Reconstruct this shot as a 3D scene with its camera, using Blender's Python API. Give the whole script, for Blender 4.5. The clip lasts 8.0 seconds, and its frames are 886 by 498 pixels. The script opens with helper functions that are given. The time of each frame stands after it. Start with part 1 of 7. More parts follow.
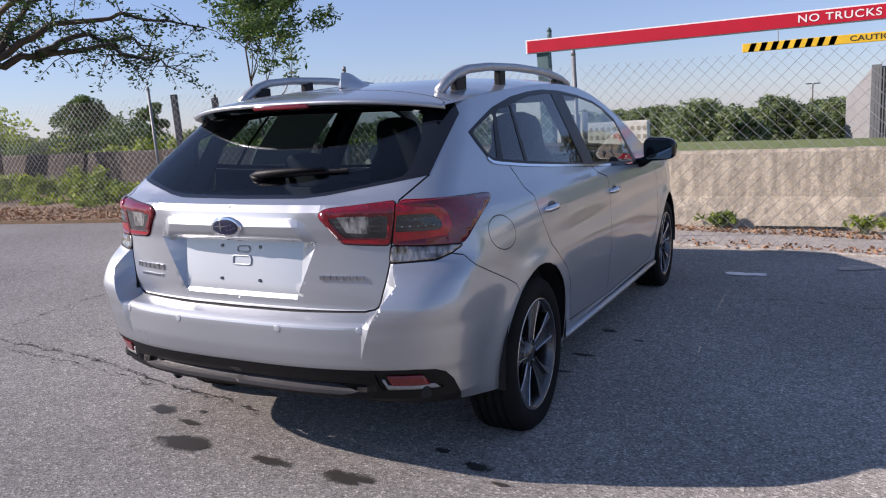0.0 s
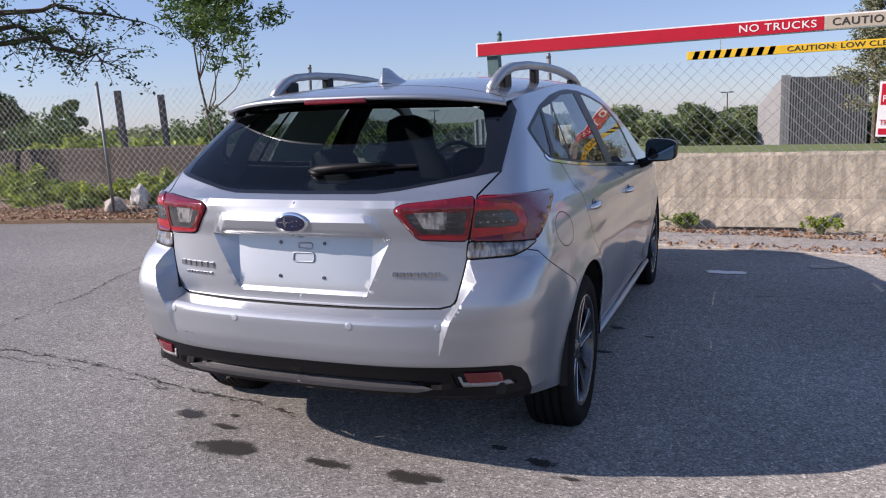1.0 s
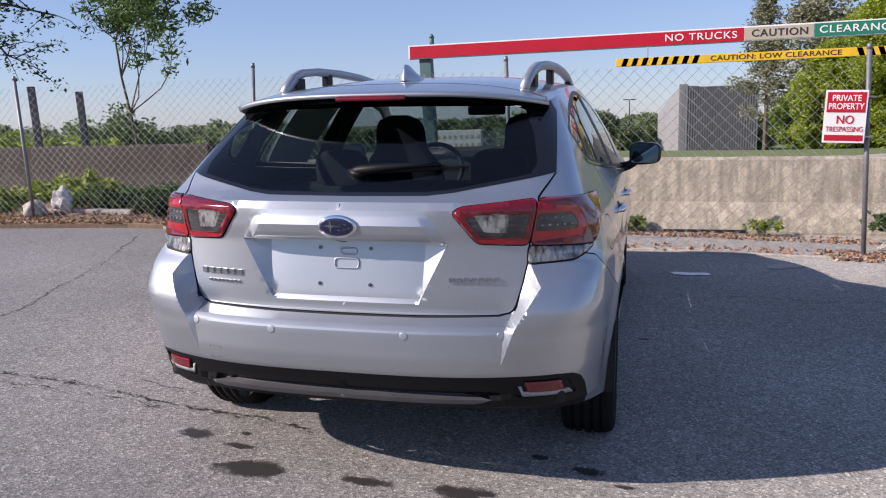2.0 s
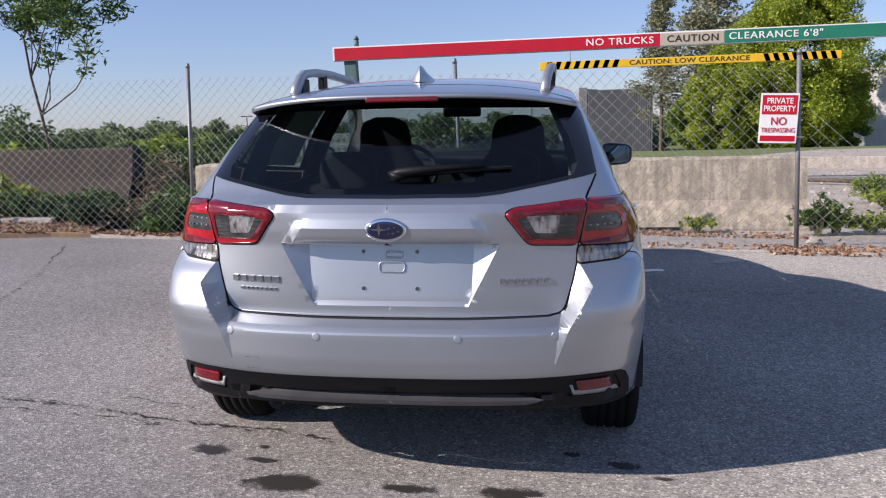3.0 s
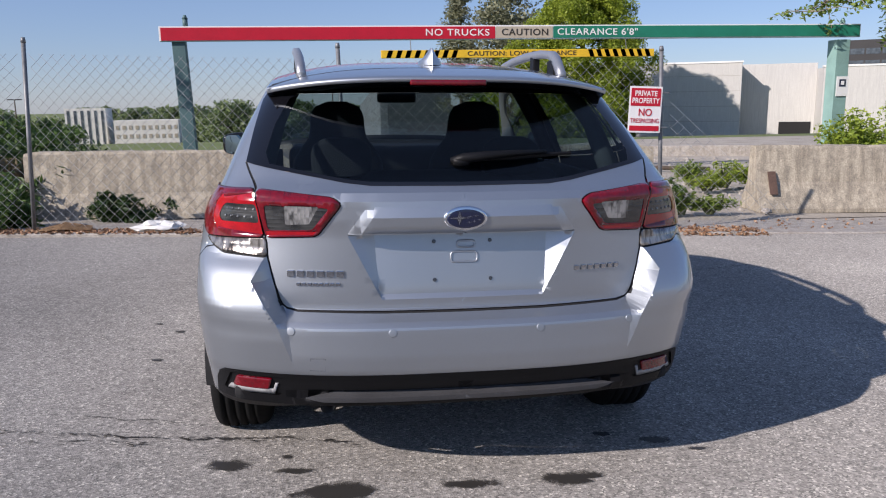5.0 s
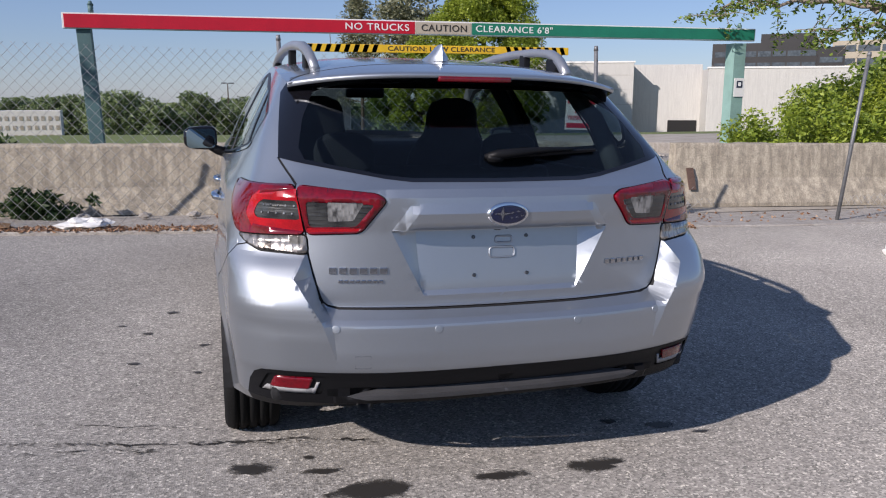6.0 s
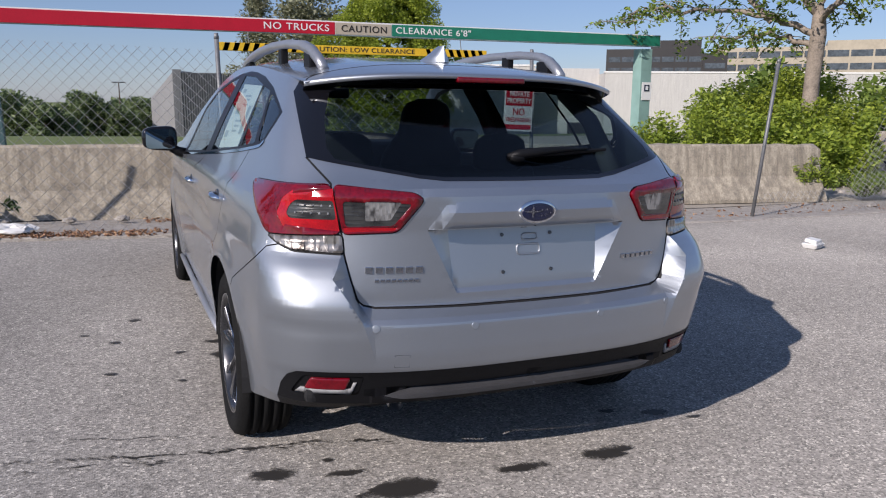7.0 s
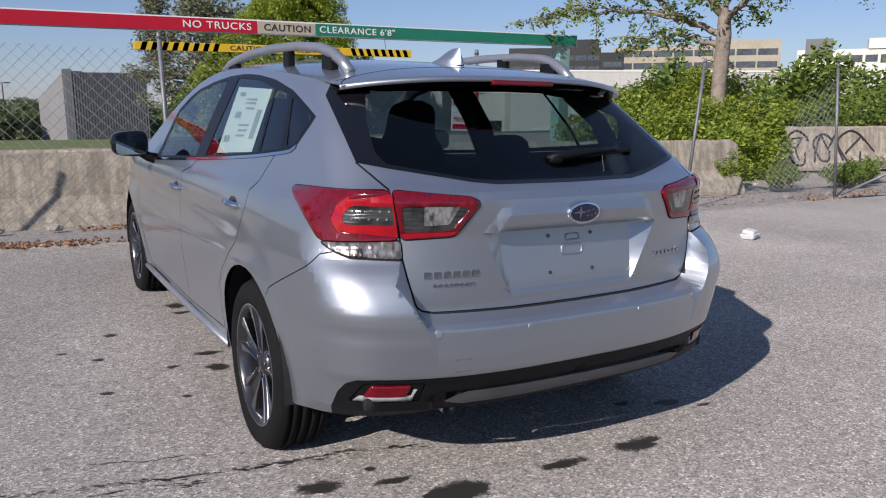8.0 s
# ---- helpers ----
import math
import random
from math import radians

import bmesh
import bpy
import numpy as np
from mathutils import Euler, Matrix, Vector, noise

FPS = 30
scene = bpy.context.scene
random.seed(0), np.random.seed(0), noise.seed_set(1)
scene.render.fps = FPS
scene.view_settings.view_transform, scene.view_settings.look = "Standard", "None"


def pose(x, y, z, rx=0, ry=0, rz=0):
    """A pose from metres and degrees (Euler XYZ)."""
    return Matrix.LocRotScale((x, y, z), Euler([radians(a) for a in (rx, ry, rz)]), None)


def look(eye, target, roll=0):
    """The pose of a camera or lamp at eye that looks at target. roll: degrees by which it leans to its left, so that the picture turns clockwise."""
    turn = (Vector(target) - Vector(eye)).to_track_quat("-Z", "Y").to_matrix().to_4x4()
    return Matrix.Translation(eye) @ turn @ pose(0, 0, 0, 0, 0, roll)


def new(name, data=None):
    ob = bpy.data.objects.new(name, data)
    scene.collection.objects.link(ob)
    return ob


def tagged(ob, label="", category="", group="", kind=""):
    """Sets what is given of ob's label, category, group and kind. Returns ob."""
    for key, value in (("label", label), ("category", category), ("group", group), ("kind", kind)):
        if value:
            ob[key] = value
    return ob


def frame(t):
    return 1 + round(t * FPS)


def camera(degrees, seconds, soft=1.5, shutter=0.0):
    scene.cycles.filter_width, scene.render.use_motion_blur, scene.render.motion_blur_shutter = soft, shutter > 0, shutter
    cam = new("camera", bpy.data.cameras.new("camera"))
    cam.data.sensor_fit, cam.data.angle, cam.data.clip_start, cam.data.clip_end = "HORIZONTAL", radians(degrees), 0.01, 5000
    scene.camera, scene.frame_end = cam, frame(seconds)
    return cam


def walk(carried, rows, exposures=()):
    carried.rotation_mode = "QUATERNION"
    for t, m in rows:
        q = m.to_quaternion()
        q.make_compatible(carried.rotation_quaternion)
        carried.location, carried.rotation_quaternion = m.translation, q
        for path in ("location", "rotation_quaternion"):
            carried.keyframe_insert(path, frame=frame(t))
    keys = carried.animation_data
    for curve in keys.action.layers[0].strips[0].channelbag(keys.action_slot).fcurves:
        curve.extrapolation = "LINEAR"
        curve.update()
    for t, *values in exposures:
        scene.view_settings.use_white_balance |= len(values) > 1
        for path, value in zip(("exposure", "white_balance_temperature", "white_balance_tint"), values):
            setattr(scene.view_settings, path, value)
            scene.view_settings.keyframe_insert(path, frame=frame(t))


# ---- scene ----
cam = camera(60.2, 8.0, soft=1.12)
PATH = [
    (0, (1.913, -1.991, 1.245), (1.018, -0.233, 0.918), -3.1),
    (0.5, (1.692, -2.071, 1.238), (0.88, -0.273, 0.91), -2.8),
    (1, (1.447, -2.186, 1.244), (0.73, -0.348, 0.915), -2.3),
    (1.5, (1.191, -2.19, 1.243), (0.584, -0.313, 0.914), -1.8),
    (3, (0.491, -2.289, 1.252), (0.243, -0.332, 0.924), -1.7),
    (3.5, (0.273, -2.234, 1.26), (0.147, -0.266, 0.928), -1.7),
    (4, (0.067, -2.199, 1.257), (0.069, -0.228, 0.918), -1.5),
    (4.5, (-0.187, -2.223, 1.263), (-0.053, -0.259, 0.91), -1.2),
    (5, (-0.373, -2.205, 1.255), (-0.103, -0.258, 0.888), -0.8),
    (6.5, (-1.022, -2.093, 1.266), (-0.373, -0.24, 0.886), 0.3),
    (7, (-1.2, -2.033, 1.257), (-0.433, -0.224, 0.881), 0.4),
    (7.5, (-1.389, -1.906, 1.262), (-0.509, -0.15, 0.884), 0.3),
    (8, (-1.604, -1.83, 1.27), (-0.623, -0.129, 0.892), -0.0),
]
walk(cam, [(t, look(eye, target, roll)) for t, eye, target, roll in PATH], exposures=[(0, 0.50, 6650, 23), (3, 0.42, 6550, 22), (4.5, 0.26, 6420, 20), (6.5, 0.03, 6400, 19), (8, -0.04, 6400, 19)])

# ---- light: a clear morning, the sun low behind the left shoulder ----
SUN = Vector((-1.59, -0.79, 1.0)).normalized()
world = bpy.data.worlds.new("sky")
scene.world = world
world.use_nodes = True
wn = world.node_tree.nodes
sky = wn.new("ShaderNodeTexSky")
sky.sky_type = "NISHITA"
sky.sun_disc = False
sky.sun_elevation = math.asin(SUN.z)
sky.sun_rotation = math.atan2(SUN.x, SUN.y)
sky.air_density, sky.dust_density, sky.ozone_density = 1.0, 0.2, 3.0
wn["Background"].inputs["Strength"].default_value = 0.092
cool = wn.new("ShaderNodeMix")
cool.data_type, cool.blend_type = "RGBA", "MULTIPLY"
cool.inputs["Factor"].default_value = 1.0
cool.inputs["B"].default_value = (0.90, 0.97, 1.12, 1)
haze = wn.new("ShaderNodeMix")
haze.data_type = "RGBA"
haze.inputs["Factor"].default_value = 0.34
haze.inputs["B"].default_value = (2.5, 3.6, 5.6, 1)
world.node_tree.links.new(sky.outputs[0], cool.inputs["A"])
world.node_tree.links.new(cool.outputs["Result"], haze.inputs["A"])
world.node_tree.links.new(haze.outputs["Result"], wn["Background"].inputs[0])
sun_data = bpy.data.lights.new("sun", "SUN")
sun_data.energy, sun_data.angle, sun_data.color = 5.0, radians(0.55), (1.0, 0.945, 0.85)
sun = new("sun", sun_data)
sun.matrix_world = look(SUN * 60, (0, 0, 0))


# ---- materials ----
def nodes_of(name):
    m = bpy.data.materials.new(name)
    m.use_nodes = True
    return m, m.node_tree.nodes, m.node_tree.links, m.node_tree.nodes["Principled BSDF"]


def mat(name, rgb, rough=0.6, metal=0.0, vary=0.25, scale=6.0, fine=60.0, bump=0.0, bump_scale=None, coat=0.0,
        rgb2=None, spec=0.5, island=0.0, obj_random=0.0):
    """Base colour broken up at two scales, with relief."""
    m, n, l, b = nodes_of(name)
    co = n.new("ShaderNodeTexCoord")
    n1, n2 = n.new("ShaderNodeTexNoise"), n.new("ShaderNodeTexNoise")
    n1.inputs["Scale"].default_value, n1.inputs["Detail"].default_value = scale, 5
    n2.inputs["Scale"].default_value, n2.inputs["Detail"].default_value = fine, 3
    for k in (n1, n2):
        l.new(co.outputs["Object"], k.inputs["Vector"])
    mix = n.new("ShaderNodeMix")
    mix.data_type = "RGBA"
    dark = [c * (1 - vary) for c in rgb] if rgb2 is None else rgb2
    light = [min(1, c * (1 + vary * 0.8)) for c in rgb] if rgb2 is None else rgb
    mix.inputs["A"].default_value, mix.inputs["B"].default_value = (*dark, 1), (*light, 1)
    add = n.new("ShaderNodeMath")
    add.operation = "MULTIPLY_ADD"
    add.inputs[1].default_value = 0.5
    l.new(n2.outputs["Fac"], add.inputs[0])
    half = n.new("ShaderNodeMath")
    half.operation = "MULTIPLY"
    half.inputs[1].default_value = 0.5
    l.new(n1.outputs["Fac"], half.inputs[0])
    l.new(half.outputs[0], add.inputs[2])
    ramp = n.new("ShaderNodeMapRange")
    ramp.inputs["From Min"].default_value, ramp.inputs["From Max"].default_value = 0.34, 0.66
    l.new(add.outputs[0], ramp.inputs["Value"])
    l.new(ramp.outputs[0], mix.inputs["Factor"])
    col = mix.outputs["Result"]
    if island or obj_random:
        src = n.new("ShaderNodeNewGeometry" if island else "ShaderNodeObjectInfo")
        hsv = n.new("ShaderNodeHueSaturation")
        mr = n.new("ShaderNodeMapRange")
        k = island or obj_random
        mr.inputs["To Min"].default_value, mr.inputs["To Max"].default_value = 1 - k, 1 + k
        l.new(src.outputs["Random Per Island" if island else "Random"], mr.inputs["Value"])
        l.new(mr.outputs[0], hsv.inputs["Value"])
        l.new(col, hsv.inputs["Color"])
        col = hsv.outputs[0]
    l.new(col, b.inputs["Base Color"])
    b.inputs["Roughness"].default_value, b.inputs["Metallic"].default_value = rough, metal
    b.inputs["Coat Weight"].default_value, b.inputs["Coat Roughness"].default_value = coat, 0.04
    b.inputs["Specular IOR Level"].default_value = spec
    if bump:
        bn = n.new("ShaderNodeBump")
        bn.inputs["Strength"].default_value, bn.inputs["Distance"].default_value = min(1.0, bump), 0.01
        n3 = n.new("ShaderNodeTexNoise")
        n3.inputs["Scale"].default_value, n3.inputs["Detail"].default_value = bump_scale or fine, 4
        l.new(co.outputs["Object"], n3.inputs["Vector"])
        l.new(n3.outputs["Fac"], bn.inputs["Height"])
        l.new(bn.outputs[0], b.inputs["Normal"])
    return m


def glass_mat(name, tint, rough=0.0, gloss_ior=1.5):
    """A thin pane: tinted see-through with a mirror-like surface at grazing angles."""
    m, n, l, b = nodes_of(name)
    out = n["Material Output"]
    tr, gl, mx = n.new("ShaderNodeBsdfTransparent"), n.new("ShaderNodeBsdfGlossy"), n.new("ShaderNodeMixShader")
    # Schlick's curve on the facing, alike from both sides of the pane
    lw, pw, ma = n.new("ShaderNodeLayerWeight"), n.new("ShaderNodeMath"), n.new("ShaderNodeMath")
    f0 = ((gloss_ior - 1) / (gloss_ior + 1)) ** 2
    lw.inputs["Blend"].default_value = 0.5
    pw.operation, ma.operation = "POWER", "MULTIPLY_ADD"
    pw.inputs[1].default_value = 5.0
    ma.inputs[1].default_value, ma.inputs[2].default_value = 1 - f0, f0
    l.new(lw.outputs["Facing"], pw.inputs[0])
    l.new(pw.outputs[0], ma.inputs[0])
    fr = ma
    tr.inputs["Color"].default_value = (*tint, 1)
    gl.inputs["Roughness"].default_value = rough
    l.new(fr.outputs[0], mx.inputs[0])
    l.new(tr.outputs[0], mx.inputs[1])
    l.new(gl.outputs[0], mx.inputs[2])
    l.new(mx.outputs[0], out.inputs["Surface"])
    return m


def paint_mat():
    """Silver metallic paint: fine flake under clear coat."""
    m, n, l, b = nodes_of("silver_paint")
    co = n.new("ShaderNodeTexCoord")
    fl = n.new("ShaderNodeTexNoise")
    fl.inputs["Scale"].default_value, fl.inputs["Detail"].default_value = 900, 1
    ds = n.new("ShaderNodeTexNoise")
    ds.inputs["Scale"].default_value, ds.inputs["Detail"].default_value = 5, 6
    for k in (fl, ds):
        l.new(co.outputs["Object"], k.inputs["Vector"])
    mix = n.new("ShaderNodeMix")
    mix.data_type = "RGBA"
    mix.inputs["A"].default_value, mix.inputs["B"].default_value = (0.325, 0.35, 0.38, 1), (0.45, 0.48, 0.515, 1)
    l.new(fl.outputs["Fac"], mix.inputs["Factor"])
    l.new(mix.outputs["Result"], b.inputs["Base Color"])
    b.inputs["Metallic"].default_value = 0.90
    mr = n.new("ShaderNodeMapRange")
    mr.inputs["To Min"].default_value, mr.inputs["To Max"].default_value = 0.45, 0.51
    l.new(ds.outputs["Fac"], mr.inputs["Value"])
    l.new(mr.outputs[0], b.inputs["Roughness"])
    b.inputs["Coat Weight"].default_value, b.inputs["Coat Roughness"].default_value = 1.0, 0.09
    b.inputs["Coat IOR"].default_value = 1.85
    return m


def asphalt_mat():
    """Worn grey asphalt: light and dark stone chips in a grey binder, with broad patches and faint dust."""
    m, n, l, b = nodes_of("worn_asphalt")
    co = n.new("ShaderNodeTexCoord")
    vor, big, mid = n.new("ShaderNodeTexVoronoi"), n.new("ShaderNodeTexNoise"), n.new("ShaderNodeTexNoise")
    vor.inputs["Scale"].default_value = 130
    big.inputs["Scale"].default_value, big.inputs["Detail"].default_value = 0.5, 6
    mid.inputs["Scale"].default_value, mid.inputs["Detail"].default_value = 22, 6
    for k in (vor, big, mid):
        l.new(co.outputs["Object"], k.inputs["Vector"])
    r1 = n.new("ShaderNodeValToRGB")
    e = r1.color_ramp.elements
    e[0].position, e[0].color = 0.0, (0.13, 0.123, 0.113, 1)
    e[1].position, e[1].color = 1.0, (0.57, 0.535, 0.48, 1)
    for p, c in ((0.35, 0.235), (0.72, 0.295), (0.90, 0.37)):
        k = e.new(p)
        k.color = (c, c * 0.94, c * 0.86, 1)
    sep = n.new("ShaderNodeSeparateColor")
    l.new(vor.outputs["Color"], sep.inputs[0])
    l.new(sep.outputs[0], r1.inputs[0])
    mul = n.new("ShaderNodeMix")
    mul.data_type, mul.blend_type = "RGBA", "MULTIPLY"
    mul.inputs["Factor"].default_value = 1.0
    sm = n.new("ShaderNodeMath")
    sm.operation = "MULTIPLY_ADD"
    sm.inputs[1].default_value = 0.6
    l.new(mid.outputs["Fac"], sm.inputs[0])
    l.new(big.outputs["Fac"], sm.inputs[2])
    mr = n.new("ShaderNodeMapRange")
    mr.inputs["From Min"].default_value, mr.inputs["From Max"].default_value = 0.55, 1.05
    mr.inputs["To Min"].default_value, mr.inputs["To Max"].default_value = 0.72, 1.2
    l.new(sm.outputs[0], mr.inputs["Value"])
    l.new(r1.outputs[0], mul.inputs["A"])
    l.new(mr.outputs[0], mul.inputs["B"])
    l.new(mul.outputs["Result"], b.inputs["Base Color"])
    b.inputs["Roughness"].default_value = 0.88
    b.inputs["Diffuse Roughness"].default_value = 0.7
    bn = n.new("ShaderNodeBump")
    bn.inputs["Strength"].default_value, bn.inputs["Distance"].default_value = 0.55, 0.004
    l.new(vor.outputs["Distance"], bn.inputs["Height"])
    l.new(bn.outputs[0], b.inputs["Normal"])
    return m


def concrete_mat(name, light, dark, stain):
    """Weathered cast concrete with rain streaks, pits and lichen-grey blotches."""
    m, n, l, b = nodes_of(name)
    co, mp = n.new("ShaderNodeTexCoord"), n.new("ShaderNodeMapping")
    mp.inputs["Scale"].default_value = (12, 12, 0.7)
    l.new(co.outputs["Object"], mp.inputs["Vector"])
    streak, blot, grit = n.new("ShaderNodeTexNoise"), n.new("ShaderNodeTexNoise"), n.new("ShaderNodeTexNoise")
    for k, s in ((streak, 0.9), (blot, 9.0), (grit, 70.0)):
        k.inputs["Scale"].default_value, k.inputs["Detail"].default_value = s, 7
        k.inputs["Roughness"].default_value = 0.65
    l.new(mp.outputs[0], streak.inputs["Vector"])
    l.new(co.outputs["Object"], blot.inputs["Vector"])
    l.new(co.outputs["Object"], grit.inputs["Vector"])
    m1, m2, m3 = (n.new("ShaderNodeMix") for _ in range(3))
    for k in (m1, m2, m3):
        k.data_type = "RGBA"
    rr = n.new("ShaderNodeMapRange")
    rr.inputs["From Min"].default_value, rr.inputs["From Max"].default_value = 0.42, 0.62
    l.new(streak.outputs["Fac"], rr.inputs["Value"])
    l.new(rr.outputs[0], m1.inputs["Factor"])
    m1.inputs["A"].default_value, m1.inputs["B"].default_value = (*light, 1), (*dark, 1)
    r2 = n.new("ShaderNodeMapRange")
    r2.inputs["From Min"].default_value, r2.inputs["From Max"].default_value = 0.45, 0.68
    l.new(blot.outputs["Fac"], r2.inputs["Value"])
    l.new(r2.outputs[0], m2.inputs["Factor"])
    l.new(m1.outputs["Result"], m2.inputs["A"])
    m2.inputs["B"].default_value = (*stain, 1)
    m3.blend_type = "OVERLAY"
    m3.inputs["Factor"].default_value = 0.95
    l.new(m2.outputs["Result"], m3.inputs["A"])
    l.new(grit.outputs["Fac"], m3.inputs["B"])
    l.new(m3.outputs["Result"], b.inputs["Base Color"])
    b.inputs["Roughness"].default_value = 0.92
    bn = n.new("ShaderNodeBump")
    bn.inputs["Strength"].default_value, bn.inputs["Distance"].default_value = 0.6, 0.01
    l.new(grit.outputs["Fac"], bn.inputs["Height"])
    l.new(bn.outputs[0], b.inputs["Normal"])
    return m


def leaf_mat(name, rgb, rgb2, trans=0.35):
    m, n, l, b = nodes_of(name)
    geo = n.new("ShaderNodeNewGeometry")
    mix = n.new("ShaderNodeMix")
    mix.data_type = "RGBA"
    mix.inputs["A"].default_value, mix.inputs["B"].default_value = (*rgb, 1), (*rgb2, 1)
    l.new(geo.outputs["Random Per Island"], mix.inputs["Factor"])
    l.new(mix.outputs["Result"], b.inputs["Base Color"])
    b.inputs["Roughness"].default_value = 0.55
    tl, mx = n.new("ShaderNodeBsdfTranslucent"), n.new("ShaderNodeMixShader")
    l.new(mix.outputs["Result"], tl.inputs["Color"])
    mx.inputs[0].default_value = trans
    l.new(b.outputs[0], mx.inputs[1])
    l.new(tl.outputs[0], mx.inputs[2])
    l.new(mx.outputs[0], n["Material Output"].inputs["Surface"])
    return m


def lens_mat(name, light, dark, ribs, rough, metal):
    """A moulded reflector seen through its lens: ribs and pockets, light and dark, under a clear coat."""
    m, n, l, b = nodes_of(name)
    co, mp, mp2 = n.new("ShaderNodeTexCoord"), n.new("ShaderNodeMapping"), n.new("ShaderNodeMapping")
    mp.inputs["Scale"].default_value = ribs
    mp2.inputs["Scale"].default_value = (22, 14, 16)
    fine, pocket = n.new("ShaderNodeTexVoronoi"), n.new("ShaderNodeTexNoise")
    fine.distance = "CHEBYCHEV"
    fine.inputs["Scale"].default_value = 1.0
    pocket.inputs["Scale"].default_value, pocket.inputs["Detail"].default_value = 1.0, 3
    for a, k in ((mp, fine), (mp2, pocket)):
        l.new(co.outputs["Object"], a.inputs["Vector"])
        l.new(a.outputs[0], k.inputs["Vector"])
    add, mr, mix = n.new("ShaderNodeMath"), n.new("ShaderNodeMapRange"), n.new("ShaderNodeMix")
    add.operation = "MULTIPLY_ADD"
    add.inputs[1].default_value = -0.55
    l.new(fine.outputs["Distance"], add.inputs[0])
    l.new(pocket.outputs["Fac"], add.inputs[2])
    mr.inputs["From Min"].default_value, mr.inputs["From Max"].default_value = 0.08, 0.42
    l.new(add.outputs[0], mr.inputs["Value"])
    mix.data_type = "RGBA"
    mix.inputs["A"].default_value, mix.inputs["B"].default_value = (*dark, 1), (*light, 1)
    l.new(mr.outputs[0], mix.inputs["Factor"])
    l.new(mix.outputs["Result"], b.inputs["Base Color"])
    b.inputs["Roughness"].default_value, b.inputs["Metallic"].default_value = rough + 0.12, metal
    b.inputs["Coat Weight"].default_value, b.inputs["Coat Roughness"].default_value = 0.8, 0.03
    bn = n.new("ShaderNodeBump")
    bn.inputs["Strength"].default_value, bn.inputs["Distance"].default_value = 0.5, 0.004
    l.new(fine.outputs["Distance"], bn.inputs["Height"])
    l.new(bn.outputs[0], b.inputs["Normal"])
    return m


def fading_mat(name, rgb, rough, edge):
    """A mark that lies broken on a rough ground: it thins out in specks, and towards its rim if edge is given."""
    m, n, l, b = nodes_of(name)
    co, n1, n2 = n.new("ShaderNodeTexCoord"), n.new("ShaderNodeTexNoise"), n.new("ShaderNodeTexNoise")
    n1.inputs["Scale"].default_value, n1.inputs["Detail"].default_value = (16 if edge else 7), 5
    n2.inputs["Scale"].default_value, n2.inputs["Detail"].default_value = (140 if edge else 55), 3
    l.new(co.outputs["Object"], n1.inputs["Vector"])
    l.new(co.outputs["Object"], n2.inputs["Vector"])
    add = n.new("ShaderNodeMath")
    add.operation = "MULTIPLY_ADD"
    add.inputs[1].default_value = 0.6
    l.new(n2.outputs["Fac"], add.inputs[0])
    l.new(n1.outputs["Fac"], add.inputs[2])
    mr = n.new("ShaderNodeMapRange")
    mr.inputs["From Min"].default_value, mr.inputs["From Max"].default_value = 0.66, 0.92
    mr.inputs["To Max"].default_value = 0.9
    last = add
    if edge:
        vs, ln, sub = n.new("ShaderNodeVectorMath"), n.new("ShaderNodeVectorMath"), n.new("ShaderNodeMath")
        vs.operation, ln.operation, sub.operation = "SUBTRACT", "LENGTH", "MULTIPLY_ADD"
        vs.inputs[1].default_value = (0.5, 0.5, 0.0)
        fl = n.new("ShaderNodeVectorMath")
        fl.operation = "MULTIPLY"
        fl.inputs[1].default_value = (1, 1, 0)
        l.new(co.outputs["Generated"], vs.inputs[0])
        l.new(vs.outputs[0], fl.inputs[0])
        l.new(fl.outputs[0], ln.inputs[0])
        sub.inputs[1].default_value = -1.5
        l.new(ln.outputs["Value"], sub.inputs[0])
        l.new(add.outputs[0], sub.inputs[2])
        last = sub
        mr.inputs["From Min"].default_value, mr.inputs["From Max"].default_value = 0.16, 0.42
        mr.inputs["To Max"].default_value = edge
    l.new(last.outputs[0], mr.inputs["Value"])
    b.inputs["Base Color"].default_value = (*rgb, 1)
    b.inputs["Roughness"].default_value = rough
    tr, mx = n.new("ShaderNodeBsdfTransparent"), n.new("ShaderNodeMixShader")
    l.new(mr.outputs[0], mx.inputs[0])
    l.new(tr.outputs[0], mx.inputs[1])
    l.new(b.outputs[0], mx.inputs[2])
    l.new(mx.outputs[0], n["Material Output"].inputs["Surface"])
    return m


M_PAINT = paint_mat()
M_ASPHALT = asphalt_mat()
M_BARRIER = concrete_mat("barrier_concrete", (0.45, 0.395, 0.305), (0.25, 0.215, 0.165), (0.24, 0.212, 0.168))
# the left-hand barriers: brown, about a tenth of the pale barriers' tone
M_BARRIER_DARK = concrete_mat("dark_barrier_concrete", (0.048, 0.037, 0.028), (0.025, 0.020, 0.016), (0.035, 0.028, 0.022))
M_PAVING = concrete_mat("pavement_concrete", (0.42, 0.385, 0.34), (0.33, 0.30, 0.27), (0.28, 0.25, 0.21))
M_WALL = concrete_mat("pale_wall_concrete", (0.56, 0.545, 0.51), (0.48, 0.465, 0.44), (0.51, 0.495, 0.47))
M_BLACK = mat("black_plastic", (0.007, 0.007, 0.008), 0.48, spec=0.2, vary=0.3, scale=8, fine=300, bump=0.12, bump_scale=500)
M_FRAME = mat("satin_black_frame", (0.006, 0.006, 0.008), 0.38, spec=0.22, vary=0.2, scale=8)
M_LEDGE = mat("pale_grey_plastic", (0.30, 0.30, 0.30), 0.5, vary=0.2, scale=30)
